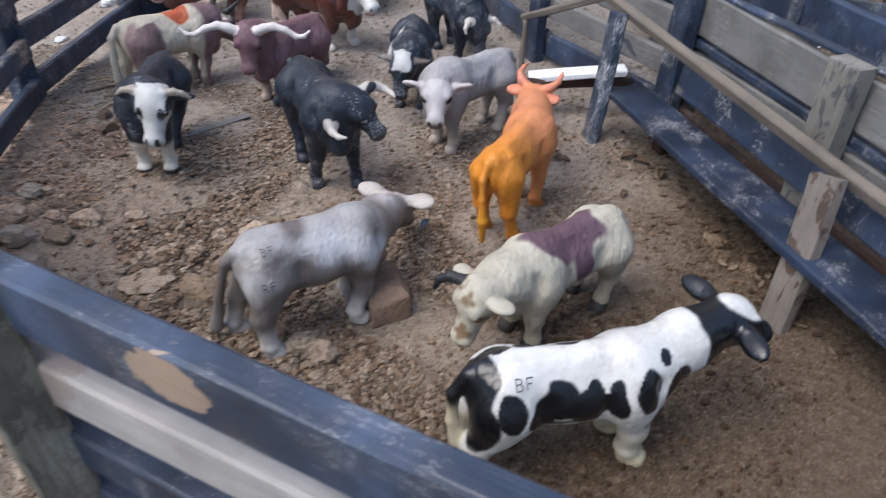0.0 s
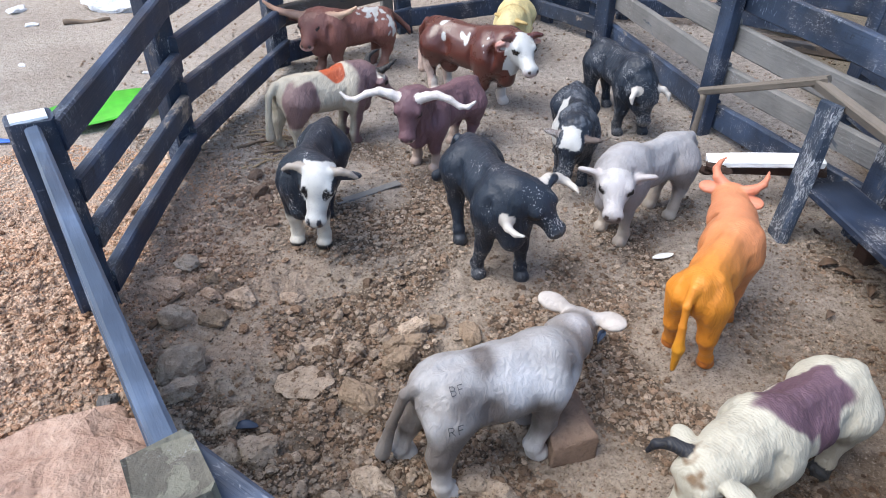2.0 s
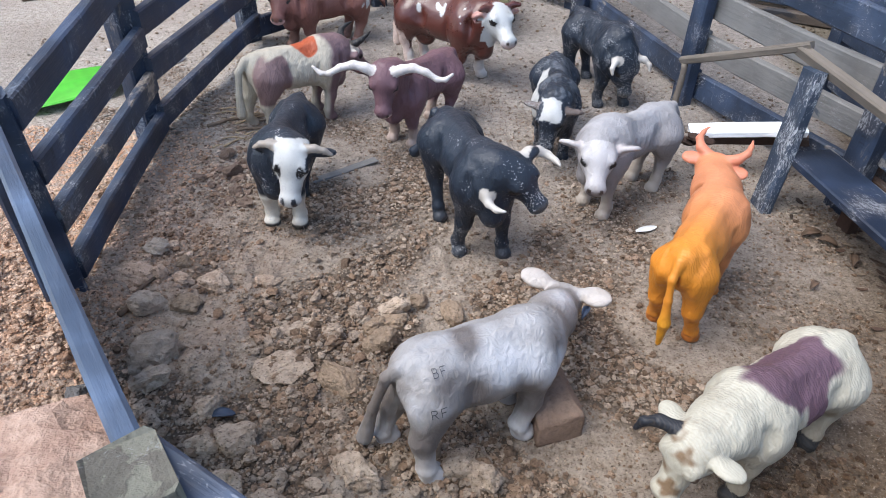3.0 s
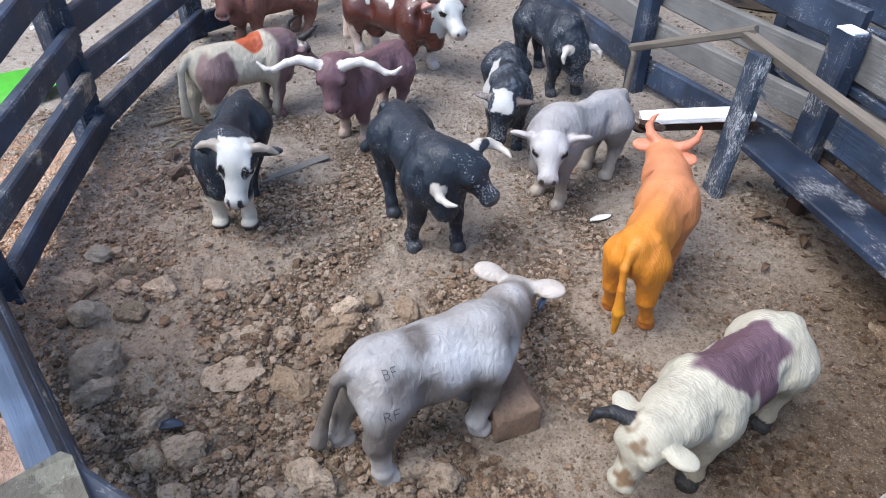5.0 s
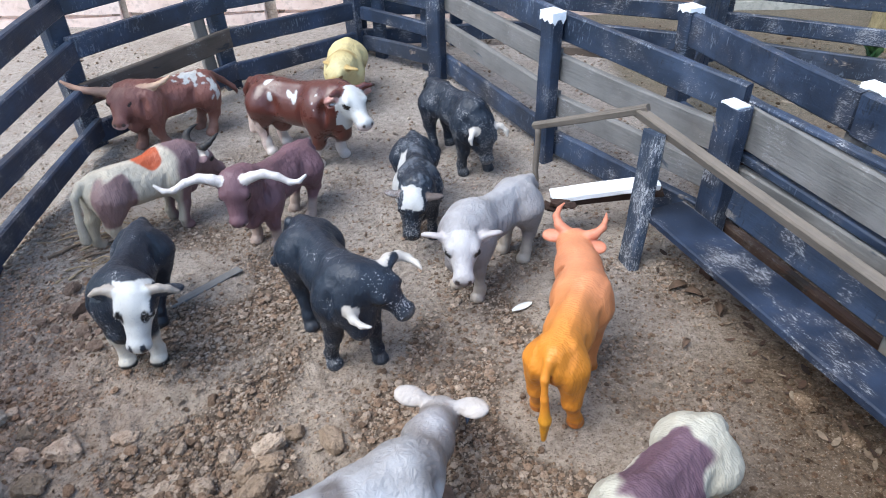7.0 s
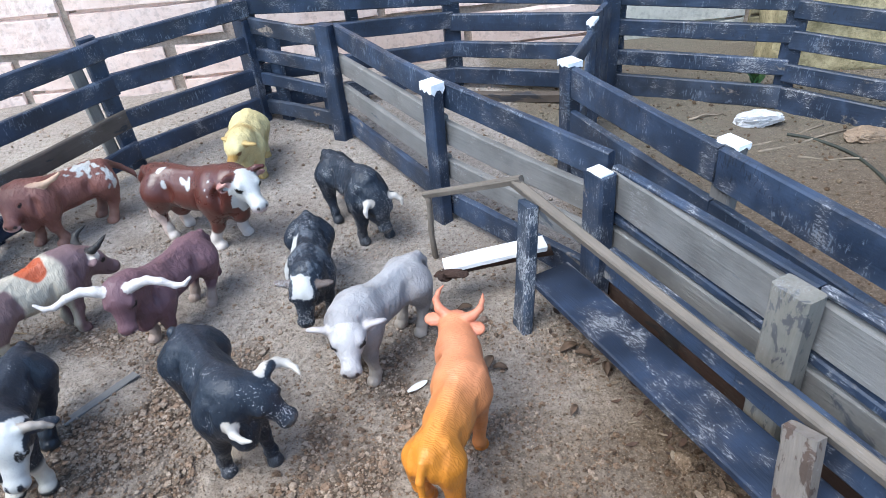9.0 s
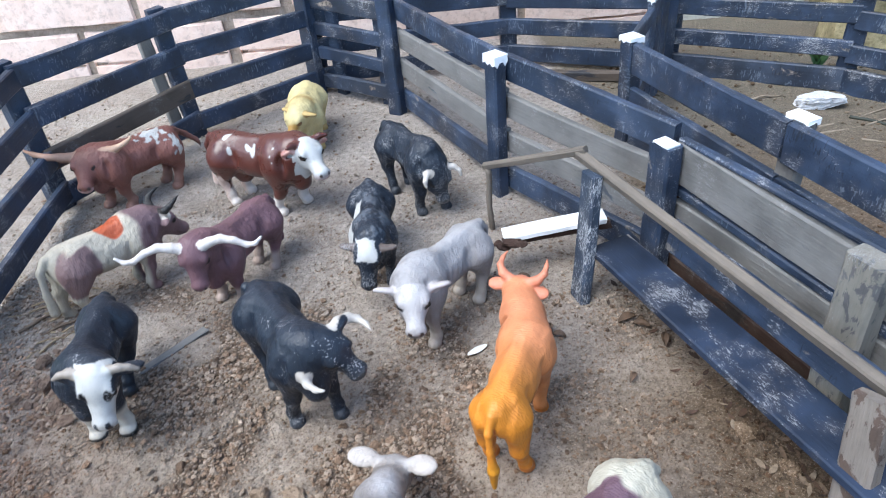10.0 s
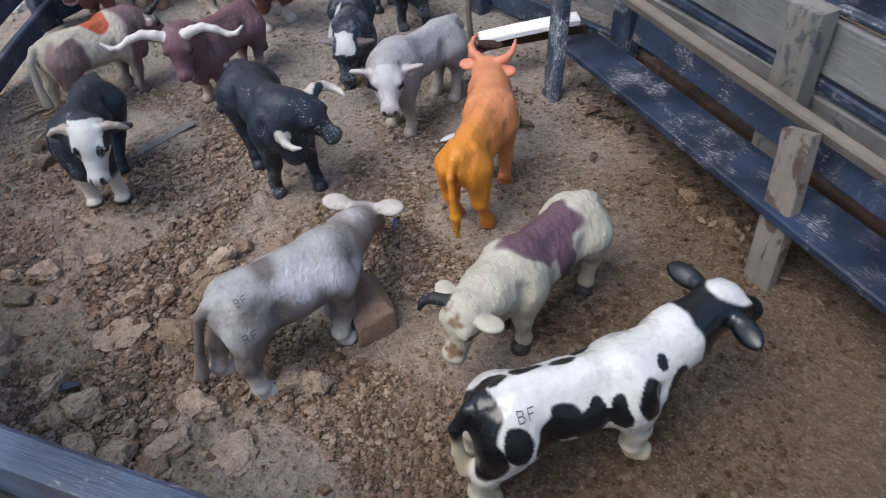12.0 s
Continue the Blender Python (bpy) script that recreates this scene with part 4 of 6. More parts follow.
def mossy_block(at, turn, lean, seed):
    """An old clay block standing on edge at the wall's foot, moss-stained, with a groove along its face."""
    bm = bmesh.new()
    bmesh.ops.create_cube(bm, size=1)
    bmesh.ops.subdivide_edges(bm, edges=bm.edges, cuts=9, use_grid_fill=True)
    v = np.array([q.co[:] for q in bm.verts])
    v = np.sign(v) * 0.5 * np.abs(2 * v) ** 0.93 * np.array((0.36, 0.12, 0.20))
    v += 0.003 * np.stack([waves(v, 30.0, seed + k, 9) for k in range(3)], 1)
    v[:, 1] += 0.010 * np.exp(-(v[:, 2] / 0.012) ** 2) * (v[:, 1] < 0)
    for q, co in zip(bm.verts, v):
        q.co = co
    ob = new("clay_block", from_bm("clay_block", bm, mat_mossy))
    ob.matrix_basis = pose(at[0], at[1], float(height(*at)) + 0.085, lean, 0, turn)
    return tagged(ob, "old yellowish clay block, moss-stained, behind the outer fence", "clay block", "old blocks behind the fence")


for i, (x, y, turn, lean) in enumerate([(1.26, 1.985, -12, -6), (1.63, 1.90, -16, -4), (1.98, 1.80, -14, -8)]):
    mossy_block((x, y), turn, lean, 800 + 7 * i)


# ---- the toy cattle ----
def surface_net(field, origin, step):
    """Closed quad mesh of the zero level of a grid of distances."""
    inside = field < 0
    nx, ny, nz = field.shape
    corners = [(i, j, k) for i in (0, 1) for j in (0, 1) for k in (0, 1)]
    count = np.zeros((nx - 1, ny - 1, nz - 1), np.int16)
    for i, j, k in corners:
        count += inside[i:nx - 1 + i, j:ny - 1 + j, k:nz - 1 + k]
    cells = np.argwhere((count > 0) & (count < 8))
    ids = -np.ones(count.shape, np.int64)
    ids[tuple(cells.T)] = np.arange(len(cells))
    vals = {c: field[tuple((cells + c).T)] for c in corners}
    acc, hits = np.zeros((len(cells), 3)), np.zeros(len(cells))
    for a in corners:
        for axis in range(3):
            if a[axis] == 0:
                b = tuple(1 if n == axis else a[n] for n in range(3))
                va, vb = vals[a], vals[b]
                cross = (va < 0) != (vb < 0)
                t = np.where(cross, va / np.where(cross, va - vb, 1), 0)
                pt = np.tile(np.array(a, float), (len(cells), 1))
                pt[:, axis] = t
                acc += pt * cross[:, None]
                hits += cross
    verts = (cells + acc / hits[:, None]) * step + origin
    quads = []
    for axis in range(3):
        u, w = (axis + 1) % 3, (axis + 2) % 3
        s0 = [slice(None)] * 3
        s1 = [slice(None)] * 3
        s0[axis], s1[axis] = slice(0, -1), slice(1, None)
        a, b = inside[tuple(s0)], inside[tuple(s1)]
        e = np.argwhere(a != b)
        e = e[(e[:, u] > 0) & (e[:, w] > 0) & (e[:, u] < field.shape[u] - 1) & (e[:, w] < field.shape[w] - 1)]
        flip = a[tuple(e.T)]
        du, dw = np.zeros(3, int), np.zeros(3, int)
        du[u], dw[w] = 1, 1
        q = np.stack([ids[tuple((e - du - dw).T)], ids[tuple((e - dw).T)], ids[tuple(e.T)], ids[tuple((e - du).T)]], 1)
        q[~flip] = q[~flip][:, ::-1]
        quads.append(q)
    return verts, np.concatenate(quads)


def d_cone(P, a, b, ra, rb):
    a, b = np.asarray(a, np.float32), np.asarray(b, np.float32)
    ba = b - a
    pa = P - a
    t = np.clip((pa @ ba) / (ba @ ba), 0, 1)
    return np.sqrt(((pa - t[..., None] * ba) ** 2).sum(-1)) - (ra + (rb - ra) * t)


def d_ell(P, c, r, axes=None):
    p = P - np.asarray(c, np.float32)
    if axes is not None:
        p = p @ np.asarray(axes, np.float32).T
    r = np.asarray(r, np.float32)
    k0 = np.sqrt(((p / r) ** 2).sum(-1))
    k1 = np.sqrt(((p / (r * r)) ** 2).sum(-1)) + 1e-9
    return k0 * (k0 - 1) / k1


def blend(a, b, k):
    h = np.clip(0.5 + 0.5 * (b - a) / k, 0, 1)
    return b + (a - b) * h - k * h * (1 - h)


def cow_shape(s):
    """The pieces of one animal in its own frame (x ahead, y to its left, z up): (kind, distance function, softness of the joint)."""
    S, W, H = s.get("size", 1.0), s.get("width", 1.0), s.get("tall", 1.0)
    out = []

    def add(kind, f, k):
        out.append((kind, f, k))

    X = s.get("long", 1.0)

    def pt(x, y, z):
        return (x * S * X, y * S * W, S * (z + (H - 1) * 0.095 * min(1.0, z / 0.06)))

    leg = s.get("legs", {})
    B = s.get("bulk", 1.0)
    add("body", lambda P: d_ell(P, pt(0, 0, 0.084), (0.078 * S, 0.036 * S * W * B, 0.033 * S * B)), 0.012)
    hind = s.get("hind", 0.92)
    add("body", lambda P: d_ell(P, pt(-0.050, 0, 0.089), (0.040 * S, 0.034 * S * W * B * hind, 0.032 * S * B)), 0.014)
    add("body", lambda P: d_ell(P, pt(0.046, 0, 0.086), (0.035 * S, 0.035 * S * W, 0.036 * S)), 0.014)
    add("body", lambda P: d_cone(P, pt(-0.072, 0, 0.108), pt(0.048, 0, 0.114), 0.010 * S, 0.012 * S), 0.012)
    for side in (1, -1):
        add("body", lambda P, side=side: d_ell(P, pt(-0.055, 0.020 * side, 0.107), (0.014 * S * s.get("muscle", 1.0), 0.007 * S * s.get("muscle", 1.0), 0.006 * S)), 0.010)
    add("body", lambda P: d_cone(P, pt(0.060, 0, 0.080), pt(0.074, 0, 0.056), 0.024 * S, 0.014 * S), 0.012)
    M = s.get("muscle", 1.0)
    for side in (1, -1):
        add("body", lambda P, side=side: d_ell(P, pt(-0.060, 0.0235 * side, 0.078), (0.026 * S * hind, 0.0155 * S * M * hind, 0.030 * S * hind)), 0.010)
        add("body", lambda P, side=side: d_ell(P, pt(0.046, 0.0245 * side, 0.080), (0.018 * S, 0.0140 * S * M, 0.027 * S)), 0.009)
    if s.get("hump"):
        hh = s["hump"]
        add("body", lambda P: d_ell(P, pt(0.046, 0, 0.118), (0.026 * S, 0.016 * S, 0.020 * S * hh)), 0.012)
    # head
    poll = np.array(s["poll"], float)
    yaw, pitch = radians(s.get("head_yaw", 0)), radians(s.get("head_pitch", -35))
    u = np.array([math.cos(yaw) * math.cos(pitch), math.sin(yaw) * math.cos(pitch), math.sin(pitch)])
    left = np.array([-math.sin(yaw), math.cos(yaw), 0.0])
    tilt = radians(s.get("head_roll", 0))
    up = np.cross(u, left)
    left, up = left * math.cos(tilt) + up * math.sin(tilt), up * math.cos(tilt) - left * math.sin(tilt)
    hs = s.get("head", 1.0) * S

    def hp(f, l, v):
        return tuple(poll + hs * (u * f + left * l + up * v))

    hl = s.get("face", 0.052)
    nk = s.get("neck", 1.0)
    mid_neck = (np.array(pt(0.062, 0, 0.096)) + np.array(hp(-0.004, 0, -0.012))) / 2 + np.array([0.0, 0, s.get("crest", 0.004)])
    add("neck", lambda P: d_cone(P, pt(0.052, 0, 0.094), mid_neck, 0.034 * S * nk, 0.027 * S * nk), 0.014)
    add("neck", lambda P: d_cone(P, mid_neck, hp(0.0, 0, -0.008), 0.027 * S * nk, 0.0205 * hs), 0.012)
    for side in (1, -1):
        add("carve", lambda P, side=side: d_ell(P, pt(-0.028, 0.0475 * B * side, 0.092), (0.013 * S, 0.018 * S * W, 0.020 * S)), 0.007)
        add("carve", lambda P, side=side: d_ell(P, pt(0.022, 0.050 * B * side, 0.080), (0.006 * S, 0.018 * S * W, 0.026 * S)), 0.006)
        if s.get("ribs"):
            for x in (-0.010, 0.001, 0.012):
                add("carve", lambda P, side=side, x=x: d_cone(P, pt(x - 0.006, 0.0372 * B * side, 0.098), pt(x, 0.0385 * B * side, 0.070), 0.0032 * S, 0.0026 * S), 0.003)
        add("carve", lambda P, side=side: d_ell(P, pt(0.066, 0.038 * side, 0.094), (0.006 * S, 0.012 * S * W, 0.022 * S)), 0.006)
    add("carve", lambda P: d_ell(P, pt(-0.094, 0, 0.060), (0.018 * S, 0.005 * S, 0.036 * S)), 0.006)
    add("carve", lambda P: d_cone(P, pt(-0.060, 0, 0.126), pt(0.020, 0, 0.130), 0.0045 * S, 0.0045 * S), 0.006)
    if s.get("dewlap", 1):
        add("neck", lambda P: d_cone(P, pt(0.074, 0, 0.060), hp(0.010, 0, -0.020), 0.008 * S, 0.006 * S), 0.016)
    add("head", lambda P: d_ell(P, hp(0.008, 0, -0.003), (0.023 * hs, 0.0210 * hs, 0.0185 * hs), np.stack([u, left, up])), 0.009)
    add("head", lambda P: d_cone(P, hp(0.012, 0, -0.006), hp(hl, 0, -0.0085), 0.0170 * hs, 0.0102 * hs), 0.008)
    add("head", lambda P: d_ell(P, hp(hl + 0.003, 0, -0.0085), (0.0088 * hs, 0.0132 * hs, 0.0105 * hs), np.stack([u, left, up])), 0.006)
    add("head", lambda P: d_cone(P, hp(0.006, 0, -0.018), hp(hl - 0.006, 0, -0.016), 0.011 * hs, 0.0075 * hs), 0.008)
    for side in (1, -1):
        add("head", lambda P, side=side: d_ell(P, hp(0.014, 0.008 * side, -0.013), (0.014 * hs, 0.008 * hs, 0.010 * hs), np.stack([u, left, up])), 0.006)
        add("head", lambda P, side=side: d_ell(P, hp(0.016, 0.0145 * side, 0.006), (0.008 * hs, 0.0055 * hs, 0.0055 * hs), np.stack([u, left, up])), 0.005)
        add("eye", lambda P, side=side: d_ell(P, hp(0.0205, 0.0168 * side, 0.0030), (0.0046 * hs,) * 3), 0.001)
    # ears: flat leaves set out sideways
    el, ew, ed = s.get("ear", (0.030, 0.0095, -0.15))
    for side in (1, -1):
        if s.get("ears", "both") == "left" and side < 0:
            continue
        e1 = left * side * math.cos(ed) + up * math.sin(ed) - u * 0.15
        e1 /= np.linalg.norm(e1)
        e2 = u * 0.35 + up * 0.8
        e2 = e2 - e1 * (e2 @ e1)
        e2 /= np.linalg.norm(e2)
        e3 = np.cross(e1, e2)
        root = np.array(hp(0.000, 0.018 * side, s.get("ear_up", 0.0)))
        c = root + e1 * el * hs * 0.5
        add("ear", lambda P, c=c, m=np.stack([e1, e2, e3]): d_ell(P, c, (el * hs * 0.56, ew * hs, 0.0048 * hs), m), 0.003)
        add("carve", lambda P, c=c + e3 * side * 0.0042 * hs, m=np.stack([e1, e2, e3]): d_ell(P, c, (el * hs * 0.42, ew * hs * 0.62, 0.0034 * hs), m), 0.002)
        add("ear", lambda P, a=hp(0.0, 0.012 * side, s.get("ear_up", 0.0) - 0.002), b=tuple(root + e1 * 0.006 * hs): d_cone(P, a, b, 0.006 * hs, 0.0055 * hs), 0.004)
    # horns: bent tapering rods, given on the left and mirrored
    for side in (1, -1):
        rods = s.get("horns")
        if not rods or s.get("one_horn") == side:
            continue
        pts, r0, r1 = rods
        line = [hp(f, l * side, v) for f, l, v in pts]
        n = len(line) - 1
        for i in range(n):
            ra, rb = r0 + (r1 - r0) * (i / n), r0 + (r1 - r0) * ((i + 1) / n)
            add("horn", lambda P, a=line[i], b=line[i + 1], ra=ra, rb=rb: d_cone(P, a, b, ra * hs, rb * hs), 0.003)
    # legs
    for name, x, y, front in (("fl", 0.048, 0.022, 1), ("fr", 0.048, -0.022, 1), ("hl", -0.056, 0.022, 0), ("hr", -0.056, -0.022, 0)):
        dx, dy = leg.get(name, (0.0, 0.0))
        sg = 1 if y > 0 else -1
        hip = pt(x, y * 0.95, 0.080)
        hoof = (x * S * X + dx, y * S * W + dy, 0.0)
        lw = s.get("leg", 1.0)
        if front:
            knee = ((hip[0] + hoof[0]) / 2 + 0.003 * S, (hip[1] + hoof[1]) / 2, 0.042 * S * H)
            add("leg", lambda P, a=hip, b=knee: d_cone(P, a, b, 0.019 * S, 0.0105 * S * lw), 0.010)
        else:
            knee = ((hip[0] + hoof[0]) / 2 - 0.009 * S, (hip[1] + hoof[1]) / 2, 0.044 * S * H)
            add("leg", lambda P, a=hip, b=knee: d_cone(P, a, b, 0.026 * S * hind, 0.0112 * S * lw), 0.010)
        fet = (hoof[0] - 0.002 * S, hoof[1], 0.017 * S)
        add("leg", lambda P, a=knee, b=fet: d_cone(P, a, b, 0.0102 * S * lw, 0.0078 * S * lw), 0.006)
        add("leg", lambda P, a=fet: d_ell(P, a, (0.0095 * S * lw, 0.0095 * S * lw, 0.0075 * S)), 0.004)
        toe = (hoof[0] + 0.004 * S, hoof[1], 0.004 * S)
        add("hoof", lambda P, a=fet, b=toe: np.maximum(d_cone(P, (a[0], a[1], a[2] - 0.006 * S), b, 0.0085 * S * lw, 0.0112 * S * lw), -P[..., 2]), 0.003)
        front_toe = (hoof[0] + 0.019 * S, hoof[1], 0.001 * S)
        add("carve", lambda P, a=front_toe, b=(hoof[0] + 0.011 * S, hoof[1], 0.020 * S): d_cone(P, a, b, 0.0022 * S, 0.0014 * S), 0.0015)
        add("carve", lambda P, a=(hoof[0] - 0.014 * S, hoof[1], 0.010 * S): d_ell(P, a, (0.006 * S, 0.012 * S, 0.004 * S)), 0.003)
    # tail
    tail = s.get("tail", [(-0.086, 0, 0.108), (-0.098, 0, 0.092), (-0.100, 0, 0.055), (-0.098, 0, 0.026)])
    tail = [pt(*q) for q in tail]
    rad = [r * s.get("tail_thin", 1.0) for r in (0.0070, 0.0052, 0.0050, 0.0082, 0.004)]
    for i, (a, b) in enumerate(zip(tail, tail[1:])):
        add("tail", lambda P, a=a, b=b, i=i: d_cone(P, a, b, rad[min(i, 4)] * S, rad[min(i + 1, 4)] * S), 0.004)
    if s.get("udder"):
        add("body", lambda P: d_ell(P, pt(-0.038, 0, 0.048), (0.016 * S, 0.013 * S, 0.012 * S)), 0.008)
    frame_ = {"poll": poll, "u": u, "left": left, "up": up, "hs": hs, "S": S, "hl": hl}
    return out, frame_


class Coat:
    """Colours an animal's surface, patch by patch."""

    def __init__(self, verts, kinds, frame_, base):
        self.p, self.kinds, self.f = verts, kinds, frame_
        self.c = np.tile(np.array([*base, 1.0]), (len(verts), 1))
        q = (verts - frame_["poll"]) / frame_["hs"]
        self.head = np.stack([q @ frame_["u"], q @ frame_["left"], q @ frame_["up"]], 1)

    def lay(self, mask, colour):
        mask = np.clip(mask, 0, 1)[:, None]
        self.c[:, :3] = self.c[:, :3] * (1 - mask) + np.array(colour) * mask

    def kind(self, names, colour, amount=1.0):
        self.lay(np.isin(self.kinds, names.split()) * amount, colour)

    def spot(self, at, size, colour, rough=0.25, seed=1, head=False, edge=0.06, scale=None):
        p = self.head if head else self.p
        d = np.sqrt((((p - np.array(at)) / np.array(size)) ** 2).sum(1))
        d = d + rough * waves(p, scale or 160.0, seed, 9) * 0.55
        self.lay((1 + edge - d) / (2 * edge), colour)

    def face(self, colour, f0=-0.02, f1=0.08, half=0.03, v0=-0.05, rough=0.003, seed=5):
        h = self.head + rough * np.stack([waves(self.p, 190.0, seed + i, 8) for i in range(3)], 1)
        near = np.isin(self.kinds, ["head", "neck", "ear"])
        m = (h[:, 0] > f0) & (h[:, 0] < f1) & (np.abs(h[:, 1]) < half) & (h[:, 2] > v0) & near
        self.lay(m.astype(float), colour)

    def eyes(self, colour=(0.008, 0.007, 0.007)):
        self.kind("eye", colour)
        if self.c[:, :3].mean() > 0.05:
            self.nose((0.06, 0.04, 0.035))

    def nose(self, colour):
        hl = self.f["hl"]
        m = (self.head[:, 0] > hl - 0.014) & (np.abs(self.head[:, 2] + 0.0155) < 0.0013) & (self.kinds == "head")
        self.lay(m * 0.6, colour)
        for side in (1, -1):
            self.spot((hl + 0.0085, 0.0068 * side, -0.004), (0.0038, 0.0030, 0.0034), colour, 0.1, 3, True)


def sum_field(pieces, q, S):
    q = q.astype(np.float32)
    total = None
    for kind, f, k in pieces:
        d = f(q).astype(np.float32)
        if kind == "carve":
            total = -blend(-total, d, k * S)
        else:
            total = d if total is None else blend(total, d, k * S)
    return total


def figurine(name, at, yaw, spec, material, colour_fn, label, base, step=0.0021):
    """One moulded toy animal, a single closed mesh standing on the ground."""
    pieces, fr = cow_shape(spec)
    S = fr["S"]
    reach = [np.array([-0.125 * S, -0.07 * S, -0.002]), np.array([0.12 * S, 0.07 * S, 0.160 * S])]
    for q in [fr["poll"]] + [fr["poll"] + fr["hs"] * fr["left"] * 0.045 * k for k in (1, -1)] + [fr["poll"] + fr["u"] * fr["hs"] * (fr["hl"] + 0.01)]:
        reach = [np.minimum(reach[0], q - 0.026 * fr["hs"]), np.maximum(reach[1], q + 0.026 * fr["hs"])]
    if spec.get("horns"):
        for f, l, v in spec["horns"][0]:
            for side in (1, -1):
                q = fr["poll"] + fr["hs"] * (fr["u"] * f + fr["left"] * l * side + fr["up"] * v)
                reach = [np.minimum(reach[0], q - 0.015), np.maximum(reach[1], q + 0.015)]
    reach[0][2] = -0.004
    axes = [np.arange(lo, hi, step, dtype=np.float32) for lo, hi in zip(*reach)]
    G = np.stack(np.meshgrid(*axes, indexing="ij"), -1)
    total = sum_field(pieces, G, S)
    total = np.maximum(total, -G[..., 2] + 0.0002)
    verts, quads = surface_net(total, reach[0], step)
    solid = [(k, f) for k, f, _ in pieces if k != "carve"]
    d = np.stack([f(verts.astype(np.float32)) for _, f in solid], 1)
    d = d + np.array([0.0016 if k == "horn" else 0.0 for k, _ in solid])
    kinds = np.array([k for k, _ in solid])[d.argmin(1)]
    # moulded hair: shallow ridges that lie along the body
    hair = spec.get("hair", 0.0005) * S
    if hair:
        eps = 0.0012
        grad = np.stack([np.asarray(sum_field(pieces, verts + np.eye(3)[i] * eps, S)) - np.asarray(sum_field(pieces, verts - np.eye(3)[i] * eps, S)) for i in range(3)], 1)
        grad /= np.linalg.norm(grad, axis=1)[:, None] + 1e-9
        soft = np.isin(kinds, ["body", "neck", "leg"]) * smoothstep(0.02, 0.04, verts[:, 2])
        swell = waves(verts * np.array([0.8, 1.0, 1.0]), 130.0, 72, 9)
        verts = verts + grad * (0.00045 * S * spec.get("relief", 1.0) * swell * np.isin(kinds, ["body", "neck", "leg", "head"]))[:, None]
        ridge = 1 - 2 * np.abs(waves(verts * np.array([1.0, 0.8, 0.45]), 560.0, 71, 7)).clip(0, 1)
        verts = verts + grad * (hair * ridge * soft)[:, None]
    coat = Coat(verts, kinds, fr, base)
    colour_fn(coat)
    faces = quads.tolist()
    for text, at_, right, up, tall in spec.get("brands", []):
        ink, strips = brand_strokes(verts, text, at_, right, up, tall)
        faces += [[i + len(coat.c) for i in f] for f in strips]
        coat.c = np.concatenate([coat.c, np.tile([0.075, 0.075, 0.085, 1.0], (len(ink), 1))])
        coat.p = np.concatenate([coat.p, ink])
    me = bpy.data.meshes.new(name)
    me.from_pydata(coat.p.tolist(), [], faces)
    layer = me.color_attributes.new("paint", "FLOAT_COLOR", "POINT")
    layer.data.foreach_set("color", coat.c.astype(np.float32).ravel())
    me.materials.append(material)
    me.shade_smooth()
    ob = new(name, me)
    feet = [(0.048, 0.022), (0.048, -0.022), (-0.056, 0.022), (-0.056, -0.022)]
    c, sn = math.cos(radians(yaw)), math.sin(radians(yaw))
    zs = [float(height(at[0] + (x * c - y * sn) * S, at[1] + (x * sn + y * c) * S)) for x, y in feet]
    tiltx = (zs[0] + zs[1] - zs[2] - zs[3]) / 2 / (0.104 * S)
    ob.matrix_basis = pose(at[0], at[1], sum(zs) / 4 - 0.0012, 0, -math.degrees(math.atan(tiltx)), yaw)
    return tagged(ob, label, "toy animal", "toy cattle in the pen")


BLACK = (0.013, 0.020, 0.033)
JET = (0.004, 0.005, 0.008)
WHITE = (0.49, 0.49, 0.475)
OFF_WHITE = (0.64, 0.64, 0.62)
CREAM = (0.47, 0.44, 0.355)
PURPLE = (0.118, 0.064, 0.088)
HORN = (0.52, 0.48, 0.43)
CURVED = ([(-0.004, 0.014, -0.001), (-0.004, 0.030, -0.005), (0.002, 0.043, -0.009), (0.012, 0.049, -0.008), (0.023, 0.049, 0.000), (0.030, 0.045, 0.009)], 0.0090, 0.0022)
SHORT = ([(-0.002, 0.014, 0.008), (-0.002, 0.026, 0.012), (0.002, 0.035, 0.014)], 0.0062, 0.0035)
LEVEL = ([(-0.003, 0.014, 0.006), (-0.005, 0.026, 0.006), (-0.004, 0.036, 0.004), (0.000, 0.044, 0.000)], 0.0056, 0.0026)
UPRIGHT = ([(-0.004, 0.013, 0.008), (-0.006, 0.024, 0.014), (-0.005, 0.031, 0.024), (-0.001, 0.031, 0.035), (0.005, 0.028, 0.045)], 0.0076, 0.0014)


